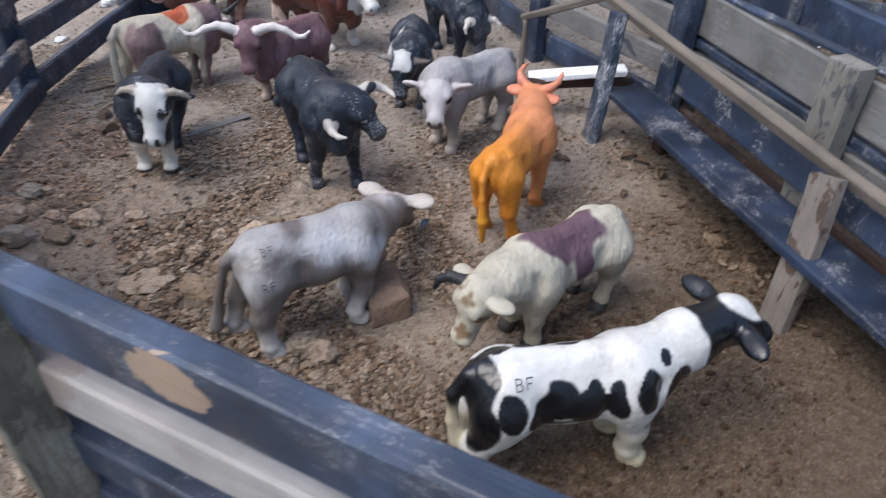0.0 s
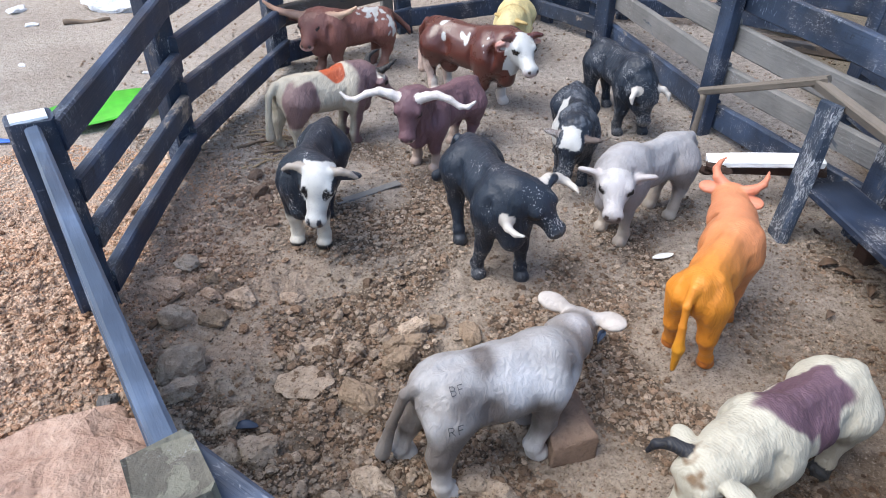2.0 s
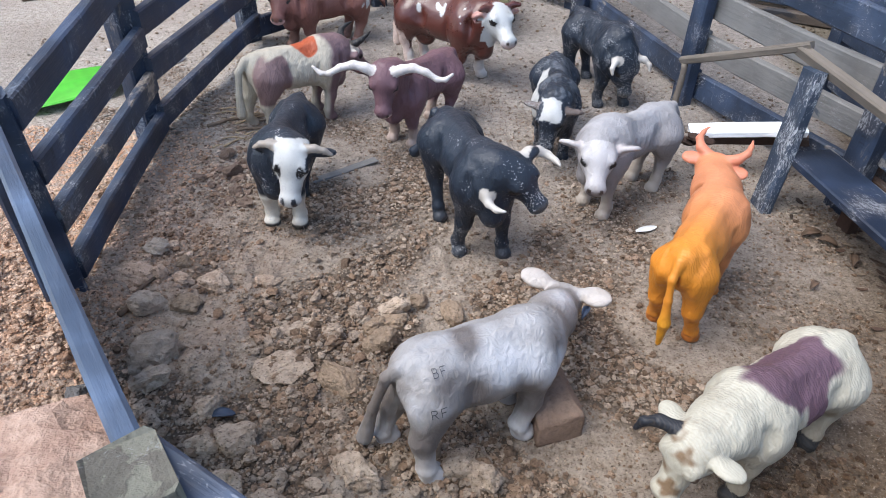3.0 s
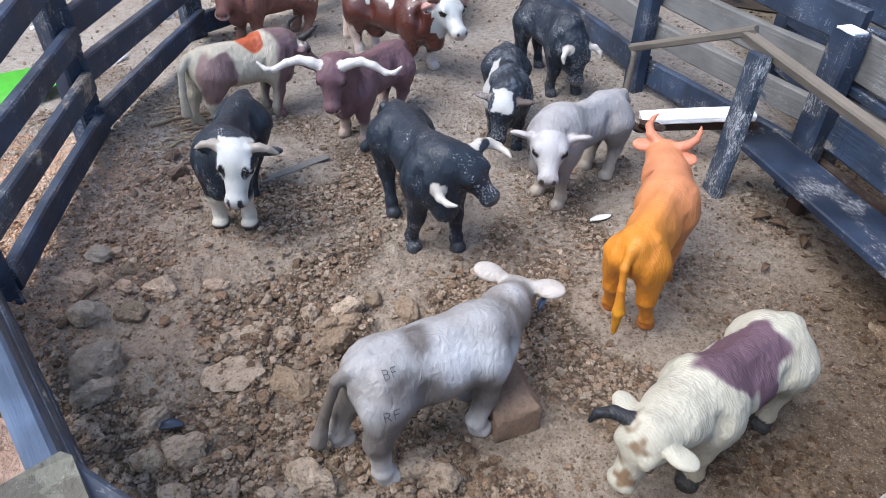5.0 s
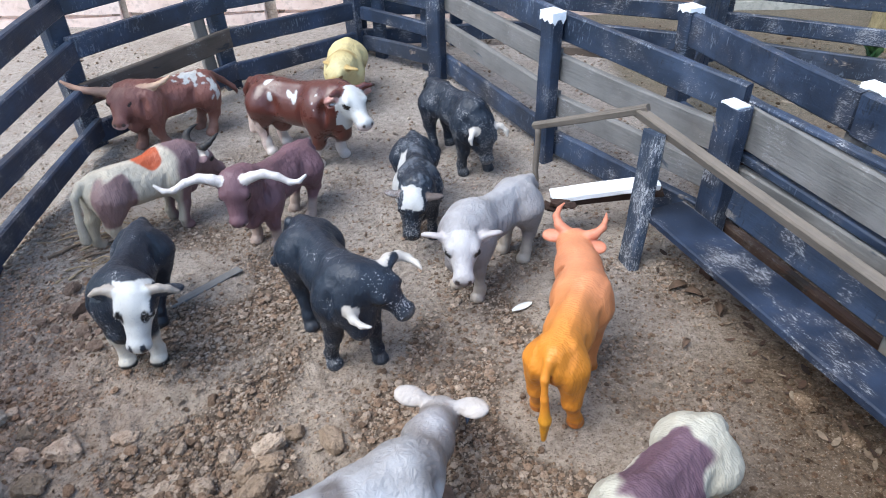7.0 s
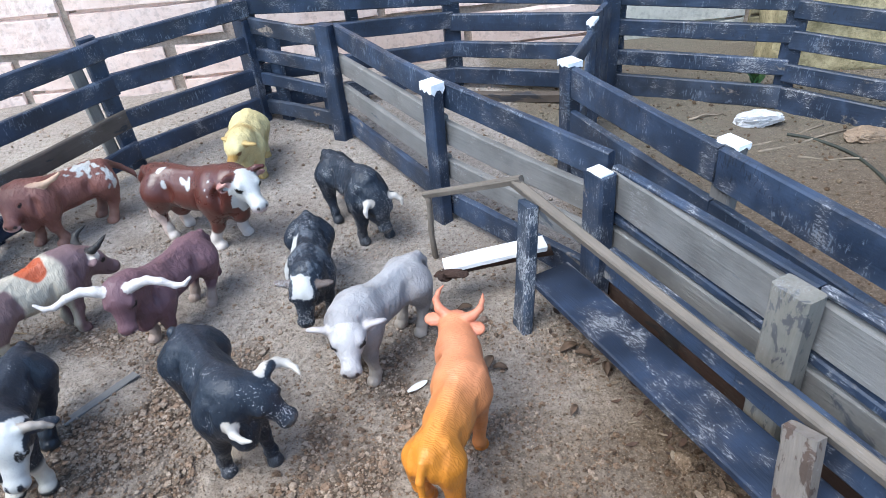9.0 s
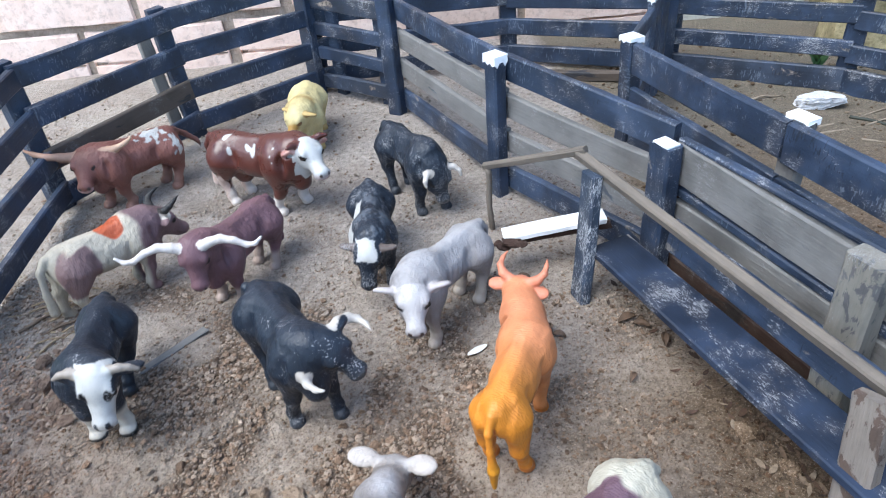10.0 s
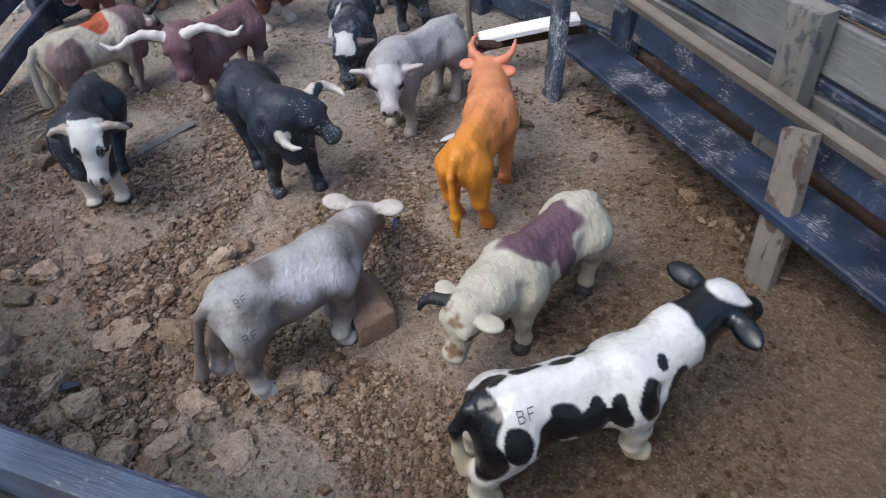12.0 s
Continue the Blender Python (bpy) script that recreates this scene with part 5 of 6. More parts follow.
def grey_coat(c):
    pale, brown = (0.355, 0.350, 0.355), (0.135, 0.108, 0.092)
    # paler towards the top: highlights along the back, put into the coat
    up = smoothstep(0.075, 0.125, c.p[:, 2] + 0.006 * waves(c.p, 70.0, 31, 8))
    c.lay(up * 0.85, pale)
    c.lay(0.75 * smoothstep(0.058, 0.085, c.p[:, 0] + 0.006 * waves(c.p, 60.0, 3, 8)), brown)
    c.spot((0.100, 0.030, 0.115), (0.022, 0.022, 0.020), (0.44, 0.42, 0.42), 0.3, 9, edge=0.5)
    c.lay(0.75 * smoothstep(-0.066, -0.088, c.p[:, 0] + 0.005 * waves(c.p, 80.0, 4, 8)) * smoothstep(0.035, 0.06, c.p[:, 2]), brown)
    # dark blotches, some painting the shade in flank, shoulder and thigh hollows
    for q, w in [((-0.022, -0.038, 0.092), 0.017), ((0.022, -0.038, 0.075), 0.013), ((-0.060, -0.038, 0.060), 0.020), ((-0.02, 0.0, 0.128), 0.012), ((0.06, -0.03, 0.12), 0.014), ((-0.046, -0.026, 0.108), 0.009), ((0.040, -0.030, 0.062), 0.018), ((-0.034, -0.036, 0.070), 0.014)]:
        c.spot(q, (w, 0.022, w * 1.2), (0.135, 0.118, 0.112), 0.45, int(abs(q[0]) * 900) + 3, edge=0.6)
    # bluish-white highlights painted on the flank
    for q in [(0.03, -0.034, 0.10), (-0.075, -0.03, 0.085), (0.0, -0.03, 0.112), (0.05, -0.036, 0.09)]:
        c.spot(q, (0.016, 0.02, 0.013), (0.50, 0.50, 0.52), 0.45, int(abs(q[2]) * 900) + 3, edge=0.6)
    c.kind("ear", (0.48, 0.43, 0.39))
    c.spot((0.0, 0.0, 0.012), (0.016, 0.022, 0.012), (0.40, 0.37, 0.35), 0.2, 5, head=True, edge=0.4)
    c.lay(np.isin(c.kinds, ["leg", "hoof"]) * smoothstep(0.045, 0.02, c.p[:, 2]), (0.50, 0.48, 0.47))
    c.eyes()


def holstein_coat(c):
    c.kind("head neck ear", JET, 1.0)
    c.spot((0.064, 0.0, 0.10), (0.040, 0.07, 0.06), OFF_WHITE, 0.10, 9, edge=0.025)
    c.spot((-0.096, -0.010, 0.108), (0.038, 0.040, 0.040), JET, 0.10, 11, edge=0.025)
    c.spot((-0.084, -0.034, 0.080), (0.023, 0.022, 0.030), JET, 0.12, 11, edge=0.025)
    c.spot((0.083, -0.030, 0.084), (0.016, 0.020, 0.030), JET, 0.15, 31, edge=0.03)
    for (x, y, z), (a, b, d), k in [((-0.053, -0.037, 0.092), (0.0110, 0.022, 0.018), 12), ((-0.018, -0.042, 0.091), (0.024, 0.028, 0.025), 13), ((0.010, -0.042, 0.086), (0.024, 0.026, 0.019), 14),
                                    ((0.010, -0.036, 0.098), (0.0070, 0.020, 0.017), 15), ((0.027, -0.037, 0.094), (0.0074, 0.022, 0.020), 25), ((0.052, -0.038, 0.100), (0.0125, 0.022, 0.019), 16), ((0.066, -0.022, 0.118), (0.0050, 0.014, 0.0070), 17),
                                    ((-0.002, 0.013, 0.124), (0.0150, 0.008, 0.016), 18), ((-0.030, 0.018, 0.120), (0.0145, 0.009, 0.014), 19), ((-0.058, 0.012, 0.118), (0.0125, 0.0060, 0.014), 20), ((0.016, 0.030, 0.112), (0.012, 0.012, 0.014), 22)]:
        c.spot((x, y, z), (a, b, d), JET, 0.24, k, scale=230.0, edge=0.03)
    for (x, y, z), w in [((-0.012, -0.042, 0.076), 0.0028), ((0.004, -0.044, 0.070), 0.0024)]:
        c.spot((x, y, z), (w * 2.4, 0.02, w), OFF_WHITE, 0.4, 40, scale=300.0)
    c.spot((0.008, 0.0, 0.014), (0.025, 0.0195, 0.016), OFF_WHITE, 0.10, 21, head=True)
    c.kind("hoof", (0.50, 0.44, 0.30))
    c.lay(np.isin(c.kinds, ["leg"]) * smoothstep(0.055, 0.04, c.p[:, 2]), (0.58, 0.54, 0.44))
    c.lay(np.isin(c.kinds, ["tail"]) * smoothstep(0.085, 0.07, c.p[:, 2]), (0.52, 0.45, 0.32))
    c.eyes()


def cream_coat(c):
    c.spot((0.004, 0.000, 0.118), (0.044, 0.036, 0.034), PURPLE, 0.20, 5)
    c.spot((0.000, 0.034, 0.094), (0.013, 0.016, 0.022), PURPLE, 0.3, 6)
    for q, w, k in [((0.006, 0.006, 0.008), 0.008, 8), ((0.03, -0.008, 0.006), 0.007, 12), ((0.02, 0.012, -0.004), 0.008, 14), ((0.044, 0.004, 0.002), 0.007, 16), ((-0.004, -0.012, 0.01), 0.007, 18)]:
        c.spot(q, (w, w, w), (0.20, 0.13, 0.075), 0.9, k, head=True, edge=0.35, scale=420.0)
    c.lay(0.5 * np.isin(c.kinds, ["leg"]) * smoothstep(0.06, 0.02, c.p[:, 2]), (0.40, 0.32, 0.22))
    c.kind("hoof", (0.03, 0.028, 0.027))
    c.kind("horn", (0.012, 0.014, 0.020))
    c.eyes((0.1, 0.06, 0.04))


def orange_coat(c):
    t = smoothstep(-0.06, 0.08, c.p[:, 0] + 0.3 * (c.p[:, 2] - 0.08))
    c.lay(t, (0.58, 0.225, 0.105))
    c.kind("head ear horn", (0.58, 0.205, 0.115))
    c.kind("hoof", (0.52, 0.17, 0.03))
    c.lay((c.kinds == "tail") * smoothstep(0.075, 0.045, c.p[:, 2]) * 0.8, (0.66, 0.30, 0.022))
    c.eyes((0.3, 0.08, 0.03))


def bull_coat(c):
    c.kind("horn", HORN)
    c.kind("hoof", (0.035, 0.042, 0.055))
    c.spot((c.f["hl"] + 0.008, 0, -0.008), (0.006, 0.012, 0.012), (0.10, 0.10, 0.10), 0.2, 3, head=True, edge=0.4)
    c.eyes()


def whiteface_coat(c):
    c.face(WHITE, -0.014, 0.09, 0.0190, -0.026, 0.0015)
    for side in (1, -1):
        c.spot((0.0240, 0.0130 * side, 0.007), (0.0095, 0.0046, 0.0080), JET, 0.12, 4, head=True)
        c.spot((c.f["hl"] + 0.006, 0.0062 * side, -0.001), (0.0050, 0.0034, 0.0050), BLACK, 0.2, 3, head=True)
    c.nose(BLACK)
    c.spot((c.f["hl"] + 0.004, 0, -0.020), (0.010, 0.010, 0.004), BLACK, 0.2, 3, head=True)
    c.kind("horn", (0.33, 0.29, 0.25))
    c.spot((-0.002, 0.0, 0.012), (0.012, 0.020, 0.010), WHITE, 0.2, 8, head=True)
    low = smoothstep(0.052, 0.044, c.p[:, 2] + 0.004 * waves(c.p, 90.0, 3, 8)) * np.isin(c.kinds, ["leg", "hoof"]) * (c.p[:, 0] > 0)
    c.lay(low, (0.62, 0.58, 0.50))
    c.lay((c.kinds == "hoof") * smoothstep(0.008, 0.005, c.p[:, 2]), (0.03, 0.03, 0.03))
    c.eyes()


def maroon_coat(c):
    c.kind("horn", (0.62, 0.57, 0.54))
    c.spot((c.f["hl"] + 0.008, 0, -0.008), (0.005, 0.014, 0.008), (0.70, 0.58, 0.52), 0.2, 3, head=True)
    low = smoothstep(0.034, 0.024, c.p[:, 2]) * np.isin(c.kinds, ["leg", "hoof"])
    c.lay(low, (0.36, 0.28, 0.24))
    c.kind("ear", (0.24, 0.12, 0.12), 0.5)
    c.eyes()


def pied_coat(c):
    t = smoothstep(0.036, 0.046, c.p[:, 0] + 0.004 * waves(c.p, 110.0, 6, 8))
    c.lay(t, (0.17, 0.105, 0.115))
    c.spot((-0.050, -0.032, 0.082), (0.030, 0.03, 0.040), (0.20, 0.125, 0.125), 0.25, 7)
    c.spot((0.014, -0.004, 0.118), (0.018, 0.022, 0.020), (0.42, 0.075, 0.02), 0.4, 8)
    c.kind("horn", (0.012, 0.012, 0.014))
    c.spot((0.0, -0.018, 0.004), (0.011, 0.013, 0.012), (0.66, 0.60, 0.52), 0.2, 9, head=True)
    c.eyes()


def longhorn_coat(c):
    c.kind("horn", (0.55, 0.37, 0.26))
    c.lay(0.5 * smoothstep(0.03, 0.07, c.p[:, 0]), (0.19, 0.075, 0.062))
    c.spot((-0.036, 0.010, 0.118), (0.020, 0.018, 0.015), WHITE, 1.0, 4, scale=420.0, edge=0.06)
    c.spot((-0.066, 0.034, 0.088), (0.009, 0.016, 0.017), WHITE, 0.9, 5, scale=420.0, edge=0.06)
    c.spot((c.f["hl"] + 0.007, 0, -0.010), (0.007, 0.014, 0.009), (0.55, 0.36, 0.34), 0.2, 3, head=True)
    c.kind("tail", (0.06, 0.03, 0.025), 0.5)
    low = smoothstep(0.05, 0.02, c.p[:, 2]) * np.isin(c.kinds, ["leg", "hoof"])
    c.lay(low * 0.7, (0.30, 0.17, 0.13))
    c.eyes()


def hereford_coat(c):
    c.face(WHITE, -0.008, 0.09, 0.03, -0.05)
    c.spot((-0.048, -0.008, 0.120), (0.010, 0.015, 0.012), WHITE, 0.6, 4, scale=300.0, edge=0.05)
    c.spot((-0.040, -0.022, 0.112), (0.005, 0.010, 0.012), WHITE, 0.5, 14, scale=300.0, edge=0.05)
    c.spot((0.006, -0.012, 0.120), (0.015, 0.013, 0.009), WHITE, 0.5, 5, scale=300.0, edge=0.05)
    c.spot((0.012, -0.022, 0.113), (0.005, 0.010, 0.010), WHITE, 0.5, 15, scale=300.0, edge=0.05)
    c.spot((0.060, -0.022, 0.115), (0.005, 0.014, 0.020), WHITE, 0.7, 6, scale=420.0, edge=0.05)
    low = smoothstep(0.040, 0.032, c.p[:, 2] + 0.004 * waves(c.p, 90.0, 3, 8)) * np.isin(c.kinds, ["leg", "hoof", "tail"])
    c.lay(low, (0.66, 0.60, 0.55))
    c.lay(smoothstep(0.072, 0.060, c.p[:, 2]) * (c.p[:, 0] < -0.062) * 0.9, (0.66, 0.52, 0.46))
    c.spot((c.f["hl"] + 0.006, 0, -0.010), (0.007, 0.013, 0.008), (0.60, 0.40, 0.36), 0.2, 33, head=True, edge=0.4)
    c.kind("ear", (0.50, 0.26, 0.22), 0.8)
    c.eyes()


def yellow_coat(c):
    c.spot((0.016, -0.016, 0.004), (0.016, 0.006, 0.006), (0.42, 0.20, 0.03), 0.5, 4, head=True)
    c.spot((0.034, 0.004, 0.002), (0.012, 0.012, 0.008), (0.40, 0.24, 0.06), 0.6, 9, head=True, edge=0.3)
    c.spot((0.06, 0, 0.11), (0.02, 0.03, 0.012), (0.42, 0.30, 0.11), 0.6, 8, edge=0.5)
    c.kind("ear hoof", (0.50, 0.36, 0.14))
    c.eyes((0.2, 0.1, 0.03))


def spotted_face_coat(c):
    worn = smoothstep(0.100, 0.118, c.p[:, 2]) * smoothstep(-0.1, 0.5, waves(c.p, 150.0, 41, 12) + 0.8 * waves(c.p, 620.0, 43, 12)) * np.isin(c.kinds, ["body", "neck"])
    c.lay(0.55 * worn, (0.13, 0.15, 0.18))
    c.face(WHITE, -0.012, 0.017, 0.0135, -0.004, 0.0035)
    c.spot((0.004, -0.028, 0.106), (0.034, 0.017, 0.022), WHITE, 0.35, 5, scale=200.0)
    c.spot((0.046, -0.034, 0.088), (0.022, 0.012, 0.022), WHITE, 0.3, 6, scale=200.0)
    c.kind("ear", (0.16, 0.12, 0.10), 0.7)
    c.eyes()


def calf_coat(c):
    c.spot((0.01, 0, 0.12), (0.09, 0.04, 0.030), (0.36, 0.35, 0.355), 0.3, 3, edge=0.5)
    c.kind("head", (0.47, 0.45, 0.45), 0.9)
    c.kind("ear", (0.48, 0.44, 0.43))
    low = smoothstep(0.05, 0.02, c.p[:, 2]) * np.isin(c.kinds, ["leg", "hoof"])
    c.lay(low, (0.40, 0.35, 0.30))
    for side in (1, -1):
        c.spot((0.0205, 0.017 * side, 0.003), (0.009, 0.006, 0.005), (0.07, 0.065, 0.065), 0.1, 4, head=True)
    c.spot((c.f["hl"] + 0.010, 0, -0.009), (0.004, 0.012, 0.005), (0.20, 0.17, 0.16), 0.2, 4, head=True)
    c.eyes()


LETTERS = {"R": [((0, 0), (0, 1)), ((0, 1), (0.7, 0.95)), ((0.7, 0.95), (0.8, 0.75)), ((0.8, 0.75), (0.6, 0.52)), ((0, 0.52), (0.6, 0.52)), ((0.4, 0.52), (0.9, 0.0))],
           "F": [((0, 0), (0, 1)), ((0, 1), (0.9, 1)), ((0, 0.55), (0.7, 0.55))],
           "B": [((0, 0), (0, 1)), ((0, 1), (0.7, 0.95)), ((0.7, 0.95), (0.8, 0.75)), ((0.8, 0.75), (0.6, 0.55)), ((0, 0.55), (0.6, 0.55)), ((0.6, 0.55), (0.9, 0.3)), ((0.9, 0.3), (0.7, 0.03)), ((0.7, 0.03), (0, 0))]}


def brand_strokes(verts, text, at, right, up, size):
    """Thin ink strokes of a brand laid on the hide: points and faces."""
    right, up, at = np.array(right, float), np.array(up, float), np.array(at, float)
    right /= np.linalg.norm(right)
    up = up - right * (up @ right)
    up /= np.linalg.norm(up)
    n = np.cross(right, up)
    side = verts @ n
    pts, faces = [], []
    for i, ch in enumerate(text):
        for (x0, y0), (x1, y1) in LETTERS[ch]:
            d = np.array([x1 - x0, y1 - y0])
            w = np.array([-d[1], d[0]]) / np.linalg.norm(d) * 0.055
            rows = []
            for t in np.linspace(0, 1, 4):
                pair = []
                for sgn in (1, -1):
                    q = np.array([x0, y0]) + d * t + w * sgn
                    p = at + right * (q[0] * 0.62 + i * 0.9) * size + up * q[1] * size
                    off = verts - p
                    flat = (off @ right) ** 2 + (off @ up) ** 2
                    near = flat < 0.0026 ** 2
                    h = side[near].max() if near.any() else side[flat.argmin()]
                    p = p + n * (h - p @ n + 0.0010)
                    pair.append(len(pts))
                    pts.append(p)
                rows.append(pair)
            for r0, r1 in zip(rows, rows[1:]):
                faces.append((r0[0], r0[1], r1[1], r1[0]))
    return np.array(pts), faces


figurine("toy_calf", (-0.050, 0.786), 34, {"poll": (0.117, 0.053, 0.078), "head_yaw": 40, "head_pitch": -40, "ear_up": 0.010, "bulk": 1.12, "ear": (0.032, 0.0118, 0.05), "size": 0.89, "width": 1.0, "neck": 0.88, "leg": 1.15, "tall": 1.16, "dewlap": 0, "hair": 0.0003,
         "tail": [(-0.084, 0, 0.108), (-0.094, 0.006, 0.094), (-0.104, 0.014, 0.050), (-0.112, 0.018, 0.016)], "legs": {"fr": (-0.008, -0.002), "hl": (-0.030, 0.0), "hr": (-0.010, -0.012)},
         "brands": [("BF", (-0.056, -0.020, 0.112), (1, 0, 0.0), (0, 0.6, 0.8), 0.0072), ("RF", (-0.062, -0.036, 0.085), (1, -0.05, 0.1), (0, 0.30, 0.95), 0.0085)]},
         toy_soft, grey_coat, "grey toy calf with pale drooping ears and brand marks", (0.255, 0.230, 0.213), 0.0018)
figurine("toy_cow", (0.187, 0.633), 11, {"poll": (0.136, 0.028, 0.112), "head_yaw": 11, "head_pitch": -30, "ear": (0.036, 0.0100, -0.10), "size": 0.94, "width": 0.90, "leg": 1.2, "dewlap": 0, "tall": 1.05, "neck": 0.88, "hair": 0.0002,
         "tail": [(-0.084, 0, 0.106), (-0.097, -0.002, 0.088), (-0.098, -0.006, 0.060), (-0.094, -0.01, 0.04)], "legs": {"hr": (-0.026, 0.0), "fr": (0.008, 0.002), "hl": (-0.020, 0.006)},
         "brands": [("BF", (-0.049, -0.020, 0.104), (1, 0, 0.0), (0, 0.7, 0.7), 0.0090)]},
         toy_gloss, holstein_coat, "white toy cow with black patches and a black head", OFF_WHITE, 0.0018)
figurine("toy_zebu", (0.194, 0.794), 221, {"poll": (0.109, 0.002, 0.096), "head_yaw": -3, "head_pitch": -63, "ear": (0.026, 0.011, -0.35), "size": 0.90, "tall": 1.08, "width": 0.94, "bulk": 0.98, "neck": 0.92, "one_horn": 1, "crest": 0.0,
         "horns": ([(-0.002, 0.014, 0.008), (0.000, 0.026, 0.016), (0.010, 0.036, 0.018), (0.022, 0.040, 0.014)], 0.0068, 0.0026), "tail": [(-0.084, 0, 0.104), (-0.094, 0.004, 0.09), (-0.097, 0.0, 0.06), (-0.09, 0.0, 0.03)], "legs": {"fl": (0.006, 0.0)}},
         toy_ridged, cream_coat, "cream toy zebu with a purple saddle patch and one black horn", CREAM, 0.0018)
figurine("toy_cow", (0.154, 0.973), 64, {"poll": (0.121, 0.030, 0.113), "head_yaw": -4, "head_pitch": -40, "ear": (0.024, 0.010, -0.1), "size": 0.88, "width": 0.86, "muscle": 0.42, "bulk": 0.94, "hind": 0.78, "horns": UPRIGHT, "leg": 0.95, "hair": 0.0002, "crest": 0.0, "tall": 1.22,
         "tail_thin": 0.80, "tail": [(-0.084, 0.002, 0.108), (-0.094, 0.003, 0.090), (-0.097, 0.000, 0.064), (-0.097, -0.003, 0.040), (-0.096, -0.003, 0.016)], "legs": {"hl": (0.014, 0.002), "hr": (0.008, -0.006)}},
         toy_orange, orange_coat, "plain orange toy cow with upright horns", (0.63, 0.225, 0.022), 0.0018)
figurine("toy_bull", (-0.097, 1.070), -60, {"poll": (0.073, 0.022, 0.128), "head_yaw": 37, "head_pitch": -42, "head_roll": 28, "horns": CURVED, "size": 0.98, "tall": 1.22, "width": 0.94, "bulk": 0.92, "muscle": 0.8, "neck": 0.86, "head": 0.92, "face": 0.049, "hump": 0.5, "leg": 0.90, "hair": 0.0003, "ear": (0.022, 0.008, -0.3),
         "tail": [(-0.086, -0.01, 0.106), (-0.098, -0.012, 0.085), (-0.104, -0.020, 0.055), (-0.112, -0.03, 0.045)], "legs": {"fr": (-0.012, -0.003), "fl": (0.009, 0.004), "hr": (0.016, 0.0)}},
         toy_black, bull_coat, "black toy bull with pale curved horns and dusty fur", BLACK)
figurine("toy_bull", (-0.320, 1.082), -85, {"long": 0.96, "poll": (0.072, 0.029, 0.120), "head_yaw": -5, "head_roll": -5, "head_pitch": -55, "legs": {"hl": (0.026, -0.014), "hr": (0.02, 0.008)}, "horns": LEVEL, "size": 0.92, "tall": 1.17, "width": 0.86, "bulk": 0.88, "hind": 0.85, "hair": 0.0003, "neck": 0.85, "head": 1.06, "leg": 1.05, "muscle": 0.6, "relief": 0.4, "ear": (0.031, 0.0105, -0.42)},
         toy_black, whiteface_coat, "black toy bull with a white face and white legs", BLACK)
figurine("toy_longhorn", (-0.200, 1.319), -114, {"poll": (0.096, 0.004, 0.126), "head_yaw": 30, "head_pitch": -64, "size": 0.95, "width": 0.86, "bulk": 0.92, "muscle": 0.75, "leg": 0.88, "neck": 0.9, "ear": (0.024, 0.008, -0.35), "tall": 1.02,
         "horns": ([(0.0, 0.012, 0.006), (-0.005, 0.026, 0.010), (-0.008, 0.042, 0.013), (-0.003, 0.060, 0.014), (0.006, 0.076, 0.012), (0.006, 0.088, 0.014), (-0.002, 0.098, 0.017)], 0.0080, 0.0024), "legs": {"hl": (0.008, 0.0)}},
         toy_soft, maroon_coat, "maroon toy longhorn with wide white horns", (0.150, 0.078, 0.092))
figurine("toy_zebu", (-0.393, 1.305), 48, {"poll": (0.088, 0.002, 0.100), "head_yaw": 0, "head_pitch": -36, "horns": UPRIGHT, "size": 0.93, "tall": 1.06, "width": 0.98, "hump": 0.5, "bulk": 0.94, "ribs": 1, "muscle": 0.8, "leg": 0.9, "ear": (0.022, 0.008, -0.2), "legs": {"hl": (-0.02, -0.005)}},
         toy_ridged, pied_coat, "cream toy zebu with a mauve forequarter and a red shoulder patch", (0.46, 0.415, 0.335))
figurine("toy_longhorn", (-0.444, 1.628), 226, {"poll": (0.081, -0.014, 0.108), "head_yaw": 51, "head_pitch": -32, "size": 1.0, "tall": 0.98, "width": 0.95, "head": 1.02, "bulk": 0.92, "ear": (0.026, 0.009, -0.3), "legs": {"fr": (0.014, 0.0), "fl": (-0.008, 0.0)},
         "horns": ([(0.0, 0.012, 0.006), (-0.001, 0.034, 0.009), (-0.003, 0.056, 0.012), (-0.008, 0.074, 0.018), (-0.012, 0.086, 0.026)], 0.0092, 0.0024), "tail": [(-0.084, 0, 0.106), (-0.105, 0.0, 0.09), (-0.125, 0.01, 0.07), (-0.135, 0.012, 0.055)]},
         toy_soft, longhorn_coat, "red-brown toy longhorn with white patches and long tan horns", (0.185, 0.072, 0.056))
figurine("toy_cow", (-0.201, 1.553), -29, {"poll": (0.107, 0.0, 0.130), "head_yaw": -28, "head_pitch": -26, "size": 1.14, "tall": 0.98, "width": 0.86, "bulk": 0.94, "muscle": 0.8, "leg": 0.86, "horns": SHORT, "ear": (0.024, 0.009, -0.3), "udder": 1, "head": 0.90, "hair": 0.0001, "legs": {"fr": (-0.012, -0.004), "fl": (0.006, 0.004)}},
         toy_gloss, hereford_coat, "glossy red-brown toy cow with a white face", (0.088, 0.023, 0.016))
figurine("toy_calf", (-0.144, 1.800), -89, {"poll": (0.090, -0.004, 0.100), "head_yaw": -38, "head_pitch": -46, "size": 0.93, "width": 1.06, "head": 1.02, "tall": 0.95, "ear": (0.028, 0.010, -0.2)},
         toy_ridged, yellow_coat, "pale yellow toy calf by the far fence", (0.62, 0.53, 0.27))
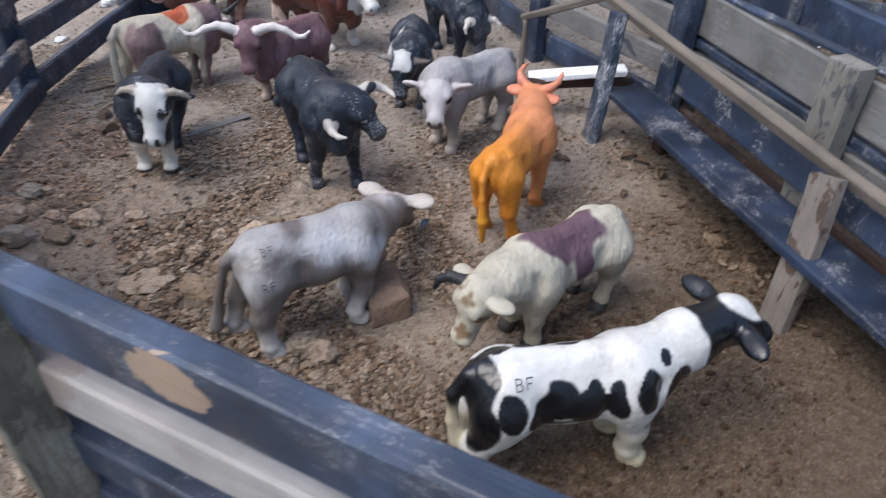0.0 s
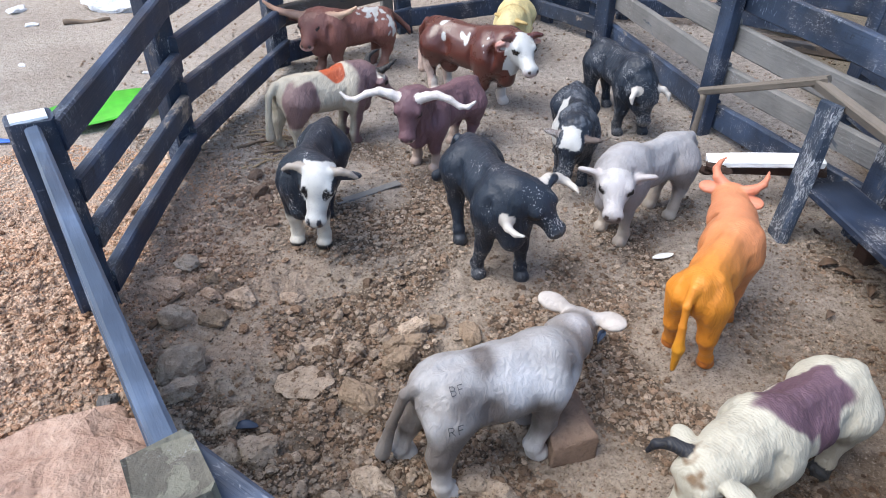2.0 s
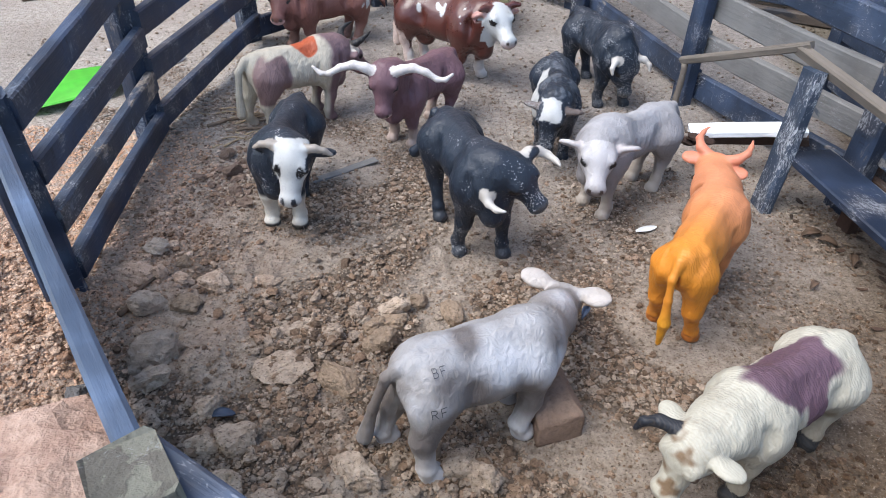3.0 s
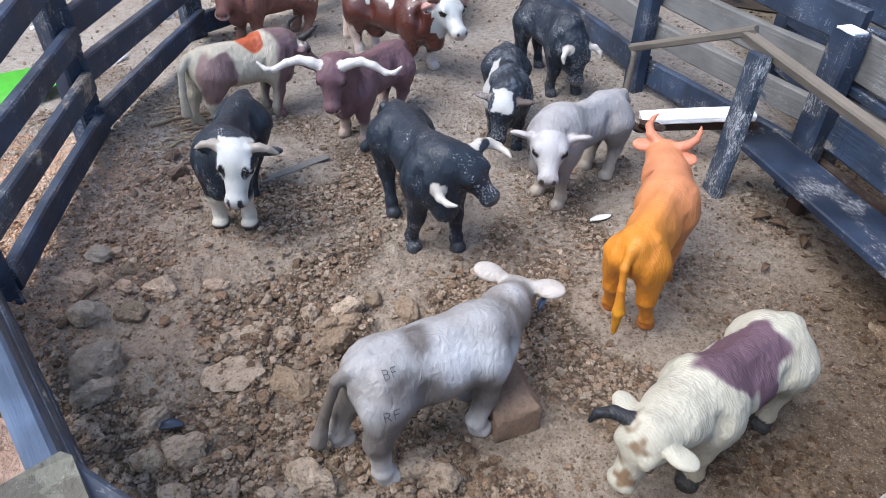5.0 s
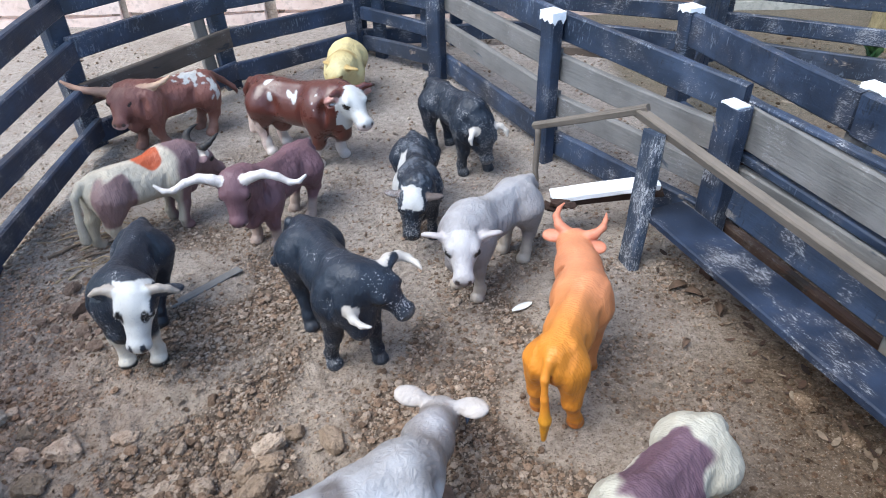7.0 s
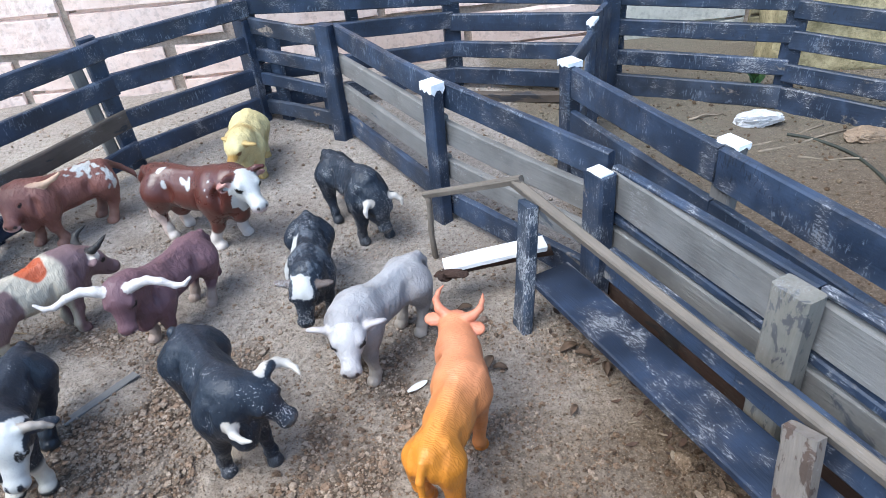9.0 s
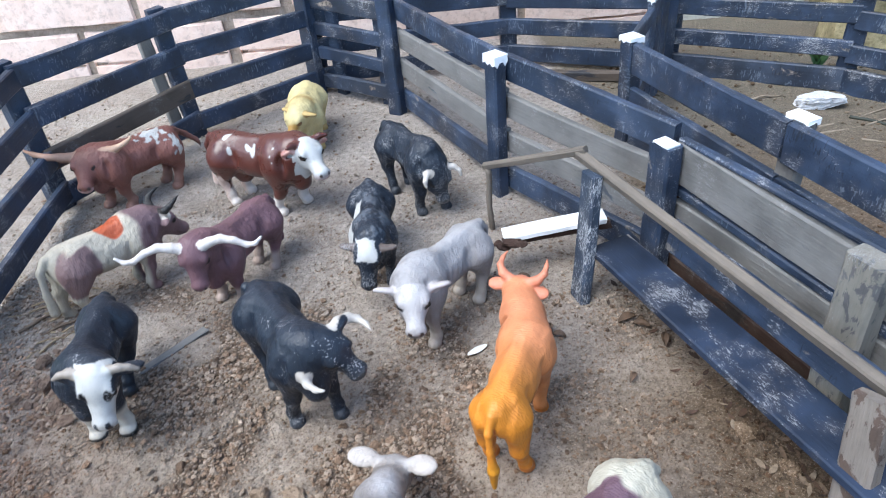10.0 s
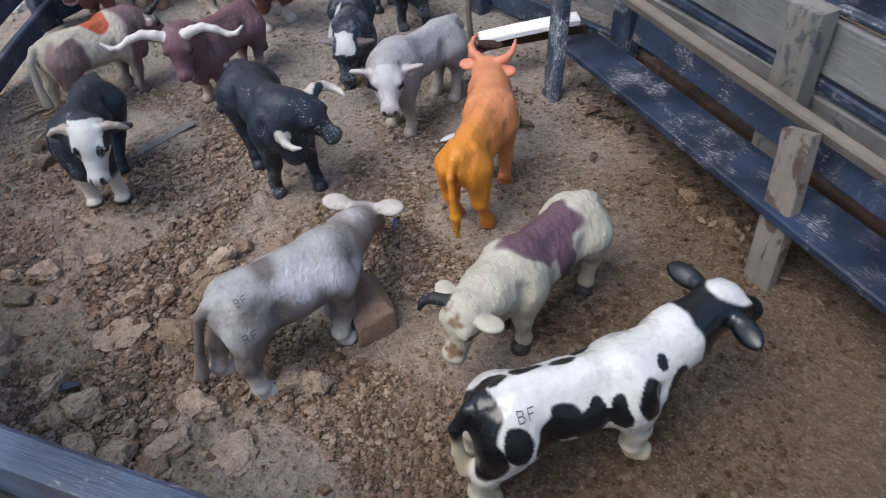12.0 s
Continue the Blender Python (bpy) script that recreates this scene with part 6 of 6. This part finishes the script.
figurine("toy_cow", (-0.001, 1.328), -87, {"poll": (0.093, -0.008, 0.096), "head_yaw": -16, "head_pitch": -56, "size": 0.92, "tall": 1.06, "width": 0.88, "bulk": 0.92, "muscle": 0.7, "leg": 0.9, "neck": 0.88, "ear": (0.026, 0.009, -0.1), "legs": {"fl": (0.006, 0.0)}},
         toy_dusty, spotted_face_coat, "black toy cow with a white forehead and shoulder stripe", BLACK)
figurine("toy_bull", (0.065, 1.513), -61, {"poll": (0.074, 0.006, 0.086), "head_yaw": -4, "head_pitch": -68, "horns": ([(-0.002, 0.016, 0.006), (0.0, 0.028, 0.010), (0.010, 0.036, 0.014), (0.020, 0.036, 0.014)], 0.0068, 0.0026), "size": 1.0, "width": 0.84, "bulk": 0.84, "muscle": 0.6, "hind": 0.82, "tall": 1.06, "neck": 0.78, "head": 0.9, "leg": 0.9, "hump": 0.5, "crest": 0.0, "ear": (0.018, 0.007, -0.4), "legs": {"fl": (0.010, 0.006), "hr": (0.012, 0.0)}},
         toy_dusty, bull_coat, "black toy bull with a lowered head and pale horns", BLACK)
figurine("toy_calf", (0.095, 1.187), -133, {"poll": (0.076, 0.014, 0.104), "head_yaw": 42, "head_pitch": -30, "size": 0.95, "tall": 1.08, "width": 0.84, "bulk": 0.88, "ribs": 1, "hump": 0.6, "face": 0.047, "ear": (0.030, 0.0085, 0.1), "head": 1.04, "leg": 0.92, "hair": 0.00025, "muscle": 0.85, "legs": {"fl": (0.006, 0.004)}},
         toy_soft, calf_coat, "pale grey toy zebu calf with wide ears", (0.26, 0.243, 0.245))


# ---- stones and litter ----
def lay_stones(rows, seed):
    for i, (x, y, l, w, h, turn, mat, text) in enumerate(rows):
        stone((x, y), (l * 0.88, w * 0.88, h * 1.15), seed + i, mat, text, turn, 0.36)


# the heap beside the grey calf
lay_stones([
    (-0.240, 0.815, 0.062, 0.05, 0.005, 10, mat_clod, "flat grey-brown slab of dried earth"),
    (-0.251, 0.870, 0.050, 0.04, 0.006, 40, mat_clod, "flat grey-brown slab of dried earth"),
    (-0.185, 0.812, 0.050, 0.034, 0.034, -35, mat_tan_stone, "tan broken clay lump on the earth"),
    (-0.154, 0.864, 0.042, 0.040, 0.034, 20, mat_tan_stone, "tan broken clay lump on the earth"),
    (-0.166, 0.884, 0.030, 0.024, 0.026, 60, mat_tan_stone, "tan broken clay lump on the earth"),
    (-0.148, 0.893, 0.038, 0.022, 0.020, 5, mat_tan_stone, "tan broken clay lump on the earth"),
    (-0.150, 0.912, 0.040, 0.026, 0.022, 30, mat_clod, "grey-brown clod of dry earth"),
    (-0.128, 0.930, 0.022, 0.018, 0.016, 0, mat_tan_stone, "small tan clay lump on the earth"),
    (-0.093, 0.922, 0.026, 0.044, 0.014, 20, mat_tan_stone, "flat tan clay flake on the earth"),
    (-0.190, 0.905, 0.022, 0.018, 0.016, 10, mat_clod, "small grey stone among clods"),
    (-0.204, 0.868, 0.020, 0.024, 0.016, 15, mat_clod, "small grey stone among clods"),
], 300)
# the corner by the front fence
lay_stones([
    (-0.250, 0.726, 0.040, 0.038, 0.024, 0, mat_clod, "rounded grey stone among clods"),
    (-0.275, 0.715, 0.034, 0.024, 0.02, 25, mat_clod, "rounded grey stone among clods"),
    (-0.290, 0.752, 0.040, 0.022, 0.018, 60, mat_clod, "grey-brown stone among loose clods"),
    (-0.240, 0.685, 0.034, 0.024, 0.02, -30, mat_clod, "grey-brown stone among loose clods"),
    (-0.204, 0.672, 0.036, 0.030, 0.02, 30, mat_clod, "grey-brown stone among loose clods"),
    (-0.170, 0.655, 0.030, 0.030, 0.018, 15, mat_red_brick, "reddish brick shard among stones"),
    (-0.140, 0.712, 0.052, 0.034, 0.024, -25, mat_clod, "flattish grey-brown stone among clods"),
    (-0.158, 0.675, 0.044, 0.026, 0.018, 25, mat_clod, "flattish grey-brown stone among clods"),
    (-0.104, 0.658, 0.056, 0.046, 0.010, 40, mat_clod, "pale crumbled slab of mortar"),
    (-0.058, 0.742, 0.040, 0.030, 0.020, 10, mat_clod, "grey-brown clod of dry earth"),
    (-0.036, 0.733, 0.036, 0.030, 0.020, -10, mat_clod, "grey-brown clod of dry earth"),
    (-0.085, 0.748, 0.026, 0.022, 0.018, 0, mat_tan_stone, "small tan clay lump on the earth"),
], 311)
# the left fence
lay_stones([
    (-0.366, 0.800, 0.052, 0.048, 0.040, 20, mat_stone, "large grey stone by the fence"),
    (-0.352, 0.770, 0.040, 0.030, 0.022, 50, mat_stone, "grey stone by the fence"),
    (-0.400, 0.859, 0.040, 0.030, 0.024, 30, mat_stone, "grey stone by the fence"),
    (-0.368, 0.870, 0.036, 0.022, 0.018, 10, mat_tan_stone, "flat pale stone beside a twig"),
    (-0.434, 0.942, 0.034, 0.026, 0.016, 0, mat_stone, "flat rounded grey stone by the fence"),
    (-0.395, 0.930, 0.022, 0.018, 0.014, 20, mat_tan_stone, "small pale stone among clods"),
    (-0.385, 0.905, 0.026, 0.018, 0.014, -20, mat_clod, "small grey stone among clods"),
    (-0.412, 0.905, 0.024, 0.020, 0.016, -20, mat_clod, "small grey stone among clods"),
    (-0.355, 0.915, 0.040, 0.036, 0.022, 20, mat_clod, "grey-brown clod of dry earth"),
    (-0.440, 0.905, 0.052, 0.046, 0.020, 20, mat_clod, "grey-brown clod of dry earth"),
    (-0.375, 1.052, 0.022, 0.016, 0.012, 20, mat_red_brick, "small reddish stone near the fence"),
    (-0.402, 1.085, 0.018, 0.016, 0.012, 20, mat_red_brick, "small reddish stone near the fence"),
    (-0.420, 1.12, 0.030, 0.022, 0.018, 60, mat_red_brick, "reddish clod beside the fence"),
    (-0.445, 1.16, 0.024, 0.022, 0.016, 60, mat_red_brick, "reddish clod beside the fence"),
], 323)
# the trough and the far side
lay_stones([
    (0.401, 0.939, 0.032, 0.026, 0.012, 60, mat_clod, "flat brown stone by the trough"),
    (0.425, 0.89, 0.024, 0.022, 0.010, 60, mat_clod, "flat brown stone by the trough"),
    (0.205, 1.225, 0.022, 0.016, 0.012, 60, mat_tan_stone, "small tan stone under the white board"),
    (0.23, 1.215, 0.016, 0.012, 0.010, 10, mat_red_brick, "small reddish stone under the white board"),
    (-0.47, 1.47, 0.03, 0.024, 0.018, 10, mat_clod, "grey-brown clod of dry earth"),
    (-0.44, 1.49, 0.024, 0.02, 0.016, 50, mat_clod, "grey-brown clod of dry earth"),
    (-0.43, 1.44, 0.02, 0.016, 0.012, 80, mat_clod, "small grey stone among clods"),
    (-0.30, 0.93, 0.03, 0.02, 0.012, 10, mat_clod, "small grey stone among clods"),
    (-0.243, 0.994, 0.018, 0.014, 0.012, 10, mat_clod, "small grey stone among clods"),
], 337)


stone((-0.40, 0.655), (0.20, 0.14, 0.050), 604, mat_pink_slab, "lumpy reddish slab sunk in sand outside the fence", 20, 0.42, "brick_slab", "rubble", 0.5)
stone((-0.31, 0.60), (0.09, 0.07, 0.03), 602, mat_tan_stone, "flat tan slab sunk in sand outside the fence", 60, 0.5, "brick_slab", "rubble")


def broken_brick(at, size, turn, tilt, seed):
    """A worn half brick: a box with chipped corners, uneven faces and a crack across its top."""
    bm = bmesh.new()
    bmesh.ops.create_cube(bm, size=1)
    bmesh.ops.subdivide_edges(bm, edges=bm.edges, cuts=13, use_grid_fill=True)
    v = np.array([q.co[:] for q in bm.verts])
    r = np.random.RandomState(seed)
    for corner in ((1, -1, 1), (-1, -1, 1), (1, 1, 1), (-1, 1, 1), (0, -1, 1), (1, 0, 1)):
        n = np.array(corner, float) + r.uniform(-0.3, 0.3, 3)
        n /= np.linalg.norm(n)
        reach = np.abs(np.array(corner)).sum() ** 0.5 * 0.5 * r.uniform(0.70, 0.86)
        v = v - np.maximum(v @ n - reach, 0)[:, None] * n
    v = v * np.array(size)
    v += 0.0010 * np.stack([waves(v, 90.0, seed + k, 9) for k in range(3)], 1) + 0.0004 * np.stack([waves(v, 320.0, seed + 5 + k, 9) for k in range(3)], 1)
    crack = np.abs(v[:, 0] - 0.10 * v[:, 1] + 0.006 + 0.0015 * waves(v, 160.0, seed + 9))
    v[:, 2] -= 0.003 * np.exp(-(crack / 0.0014) ** 2) * (v[:, 2] > 0)
    for q, co in zip(bm.verts, v):
        q.co = co
    ob = new("broken_brick", from_bm("broken_brick", bm, mat_brick, True))
    ob.matrix_basis = pose(at[0], at[1], float(height(*at)) + size[2] * 0.30, tilt, 0, turn)
    return tagged(ob, "reddish broken brick half sunk beside the grey calf", "brick", "stones on the pen floor")


broken_brick((0.016, 0.818), (0.044, 0.070, 0.038), 20, -6, 615)

for i, (x, y, l, w, h, text) in enumerate([(0.905, 1.705, 0.096, 0.052, 0.034, "white broken plaster slab on the earth"), (0.79, 1.64, 0.034, 0.022, 0.008, "thin white plaster flake")]):
    stone((x, y), (l, w, h), 500 + i, mat_plaster, text, -8, 0.1, "plaster_slab", "rubble", 0.12)
stone((1.05, 1.575), (0.08, 0.05, 0.03), 520, mat_tan_stone, "flat tan stone beyond the alley", 10)
for i, (x, y, l) in enumerate([(-1.16, 1.89, 0.14), (-1.02, 1.95, 0.05), (-1.35, 1.8, 0.05), (-0.93, 1.62, 0.02), (-1.1, 1.5, 0.02), (-0.84, 1.52, 0.016), (-1.25, 1.72, 0.03), (-0.69, 1.50, 0.03), (-0.70, 1.72, 0.05), (-0.85, 0.98, 0.03), (-1.02, 1.75, 0.02)]):
    stone((x, y), (l, l * 0.6, l * 0.3), 540 + i, mat_plaster, "white rubble chip on the sandy earth", 37 * i, 0.2, "rubble_chip", "rubble")


def strip(name, at, length, width, material, turn, label, category, bend=0.15, lift=0.002, seed=1, rise=0.0, point=0.6):
    """A thin curled leaf or strip lying on the ground, with thickness."""
    bm = bmesh.new()
    n, m = 10, 4
    grid = {}
    for side in (0, 1):
        for i in range(n + 1):
            t = i / n
            wide = width * (math.sin(math.pi * min(1, max(0.04, t))) ** point)
            for j in range(m + 1):
                v = j / m - 0.5
                z = lift + bend * width * (4 * v * v) + rise * math.sin(math.pi * t) + (0.0011 if side else 0)
                grid[side, i, j] = bm.verts.new(((t - 0.5) * length, v * wide, z))
    for side in (0, 1):
        for i in range(n):
            for j in range(m):
                q = [grid[side, i, j], grid[side, i + 1, j], grid[side, i + 1, j + 1], grid[side, i, j + 1]]
                bm.faces.new(q if side else q[::-1])
    for i in range(n):
        bm.faces.new((grid[0, i, 0], grid[0, i + 1, 0], grid[1, i + 1, 0], grid[1, i, 0]))
        bm.faces.new((grid[1, i, m], grid[1, i + 1, m], grid[0, i + 1, m], grid[0, i, m]))
    ob = new(name, from_bm(name, bm, material))
    ob.matrix_basis = pose(at[0], at[1], float(height(*at)), 0, 0, turn)
    return tagged(ob, label, category)


strip("green_tray", (-0.790, 1.305), 0.22, 0.12, mat_green, 52, "bright green plastic leaf-shaped tray on the sand", "tray", 0.10, 0.004, point=0.35)
strip("blue_strip", (-0.93, 1.17), 0.16, 0.02, mat_blue, 12, "thin blue plastic strip on the sand", "litter", 0.05)
strip("white_chip", (0.127, 1.108), 0.030, 0.010, mat_chip, 28, "small white pointed chip on the earth", "litter", 0.2)
strip("white_chip", (-0.86, 0.98), 0.03, 0.02, mat_chip, 28, "small white chip on the sand", "litter", 0.2)
for i, (x, y, l, turn) in enumerate([(0.222, 1.130, 0.036, 60), (0.235, 1.12, 0.026, -20), (0.21, 1.245, 0.03, 10), (0.33, 1.135, 0.035, 20), (0.345, 1.12, 0.03, -30), (0.365, 1.09, 0.03, 75), (0.305, 1.03, 0.022, 50)]):
    strip("dead_leaf", (x, y), l * 0.75, l * 0.36, mat_dead_leaf, turn, "curled brown dead leaf on the earth", "leaf", 0.3, 0.002, rise=0.004)


def loose_stick(a, b, ra, seed, label, material=None):
    za, zb = float(height(*a)), float(height(*b))
    ob = stick(None, (a[0], a[1], za + ra * 0.7), (b[0], b[1], zb + ra * 0.7), ra, ra * 0.5, seed, material or mat_twig, "twig")
    return tagged(ob, label, "twig", "dry twigs on the ground")


loose_stick((-0.421, 0.838), (-0.408, 0.908), 0.0030, 1, "dark dry twig among the stones", mat_dead_leaf)
loose_stick((-0.424, 0.846), (-0.403, 0.880), 0.0020, 2, "pale dry twig among the stones")
loose_stick((-1.184, 1.745), (-1.10, 1.80), 0.007, 3, "short dry stick on the sandy earth")
for i, (a, b) in enumerate([((-0.545, 1.20), (-0.43, 1.31)), ((-0.535, 1.19), (-0.42, 1.29)), ((-0.52, 1.18), (-0.43, 1.245)), ((-0.50, 1.22), (-0.44, 1.30))]):
    loose_stick(a, b, 0.0028, 10 + i, "long dry twig on the sandy bank")
straw_rng = random.Random(41)
for i in range(9):
    x, y, turn, l = straw_rng.uniform(-0.55, -0.44), straw_rng.uniform(1.14, 1.32), straw_rng.uniform(0.2, 1.3), straw_rng.uniform(0.03, 0.08)
    loose_stick((x, y), (x + l * math.cos(turn), y + l * math.sin(turn)), 0.0016, 30 + i, "thin pale straw on the sandy bank", mat_straw)
places, r = sample(170, 17, -0.47, -0.36, 1.02, 1.2, lambda x, y: np.exp(-(((x + 0.415) / 0.04) ** 2 + ((y - 1.11) / 0.06) ** 2)))
scatter("reddish_clods", places, 0.0018 + 0.0045 * r.uniform(0, 1, len(places)) ** 2.2, ICO3_V, ICO3_F, 12, mat_red_brick, "reddish-brown crumbled clods beside the fence", "earth lumps", 0.3, 0.3)
for i, (a, b) in enumerate([((0.80, 1.60), (1.02, 1.66)), ((0.84, 1.585), (1.04, 1.62)), ((0.78, 1.76), (0.86, 1.77)), ((0.90, 1.55), (1.00, 1.50)), ((0.72, 1.70), (0.80, 1.66))]):
    loose_stick(a, b, 0.0030, 60 + i, "dry grey stalk on the earth beyond the alley", mat_stalk)


def ground_hose(points, radius, label):
    """A thin dark hose lying on the earth, bent through the given points."""
    bm = bmesh.new()
    pts = [Vector((x, y, float(height(x, y)) + radius * 0.8)) for x, y in points]
    path = []
    for i in range(len(pts) - 1):
        p0, p1, p2, p3 = pts[max(i - 1, 0)], pts[i], pts[i + 1], pts[min(i + 2, len(pts) - 1)]
        for k in range(8):
            t = k / 8
            path.append(0.5 * ((2 * p1) + (p2 - p0) * t + (2 * p0 - 5 * p1 + 4 * p2 - p3) * t * t + (3 * p1 - p0 - 3 * p2 + p3) * t ** 3))
    rings = []
    for a, b in zip(path, path[1:]):
        d = (b - a).normalized()
        side = d.cross(Vector((0, 0, 1))).normalized()
        rings.append([bm.verts.new(a + (side * math.cos(k * 0.7854) + Vector((0, 0, 1)) * math.sin(k * 0.7854)) * radius) for k in range(8)])
    for p, q in zip(rings, rings[1:]):
        for k in range(8):
            bm.faces.new((p[k], p[(k + 1) % 8], q[(k + 1) % 8], q[k]))
    bm.faces.new(rings[0][::-1])
    bm.faces.new(rings[-1])
    return tagged(new("garden_hose", from_bm("garden_hose", bm, mat_hose)), label, "hose")


ground_hose([(0.93, 1.64), (0.965, 1.60), (0.99, 1.53), (0.985, 1.45), (0.96, 1.32), (0.95, 1.15)], 0.0034, "thin dark green hose lying on the damp earth")
SEED[0] += 1
lath = new("wooden_lath", timber(0.105, 0.003, 0.013, SEED[0], mat_bare))
lath.matrix_basis = pose(-0.280, 1.172, float(height(-0.28, 1.172)) + 0.002, 0, 0, 46)
tagged(lath, "thin flat grey wooden lath lying on the earth", "lath")
SEED[0] += 1
beam = new("old_board", timber(0.30, 0.022, 0.02, SEED[0], mat_brown))
beam.matrix_basis = pose(0.45, 1.98, float(height(0.45, 1.98)) + 0.011, 0, 0, -20)
tagged(beam, "brown old board lying beyond the alley", "board")


def seedling(at):
    plant = thing("seedling", (at[0], at[1], float(height(*at))), "small green seedling by the outer fence", "plant")
    for i in range(6):
        a = i * 60 + 15
        bm = bmesh.new()
        pts = [(0, 0, 0), (0.014, 0.009, 0.004), (0.032, 0.010, 0.004), (0.044, 0, 0.0), (0.032, -0.010, 0.004), (0.014, -0.009, 0.004), (0.022, 0, 0.0)]
        v = [bm.verts.new(q) for q in pts]
        for j in range(6):
            bm.faces.new((v[j], v[(j + 1) % 6], v[6]))
        ext = bmesh.ops.extrude_face_region(bm, geom=bm.faces[:])
        bmesh.ops.translate(bm, vec=(0, 0, 0.0008), verts=[g for g in ext["geom"] if isinstance(g, bmesh.types.BMVert)])
        m = pose(at[0], at[1], float(height(*at)) + 0.030 + 0.006 * i, 0, -48, a)
        part("leaf", from_bm("leaf", bm, mat_leaf), plant, m)
    bm = bmesh.new()
    bmesh.ops.create_cone(bm, cap_ends=True, segments=7, radius1=0.0022, radius2=0.0012, depth=0.064)
    part("stem", from_bm("stem", bm, mat_leaf), plant, Matrix.Translation((at[0], at[1], float(height(*at)) + 0.028)))
    return plant


seedling((0.945, 1.81))

stone((-0.406, 0.740), (0.020, 0.018, 0.016), 630, mat_dark_pebble, "dark grey rounded pebble on the sand", 0, 0.3, "pebble")
strip("blue_scrap", (-0.274, 0.749), 0.024, 0.010, mat_slate_scrap, 15, "thin dark blue-grey paint flake among stones", "litter", 0.1, 0.0015, rise=0.004)
strip("blue_scrap", (0.050, 0.939), 0.020, 0.008, mat_slate_scrap, 70, "small dark blue paint flake on the earth", "litter", 0.5, 0.003, rise=0.004)


def leaf_litter(count, seed):
    """Small broken dead leaves blown under the trough's edge and into the alley, joined into one mesh."""
    r = np.random.RandomState(seed)
    verts, faces = [], []
    for _ in range(count):
        t = r.uniform(0, 1)
        x = 0.340 + 0.16 * t + r.normal() * 0.020 + (0.10 if r.uniform() < 0.35 else 0.0)
        y = 1.18 - 0.50 * t + r.normal() * 0.025
        a, l = r.uniform(0, 6.28), r.uniform(0.003, 0.008)
        w, curl = l * r.uniform(0.25, 0.5), r.uniform(0.1, 0.5) * l
        z = float(height(x, y)) + r.uniform(0.0008, 0.003)
        base = len(verts)
        for top in (0.0, 0.0007):
            for i in range(5):
                u = i / 4 - 0.5
                half = w * math.cos(u * 2.6)
                for side in (-1, 1):
                    px, py = u * l * 2, half * side
                    verts.append((x + px * math.cos(a) - py * math.sin(a), y + px * math.sin(a) + py * math.cos(a), z + curl * 4 * u * u * 0.5 + top))
        for i in range(4):
            k = base + 2 * i
            faces += [(k, k + 1, k + 3, k + 2), (k + 10, k + 12, k + 13, k + 11)]
            faces += [(k, k + 2, k + 12, k + 10), (k + 1, k + 11, k + 13, k + 3)]
    me = bpy.data.meshes.new("leaf_litter")
    me.from_pydata(verts, [], faces)
    me.materials.append(mat_litter)
    return tagged(new("leaf_litter", me), "broken brown dead leaves along the trough", "leaf litter", kind="stuff")


leaf_litter(200, 77)
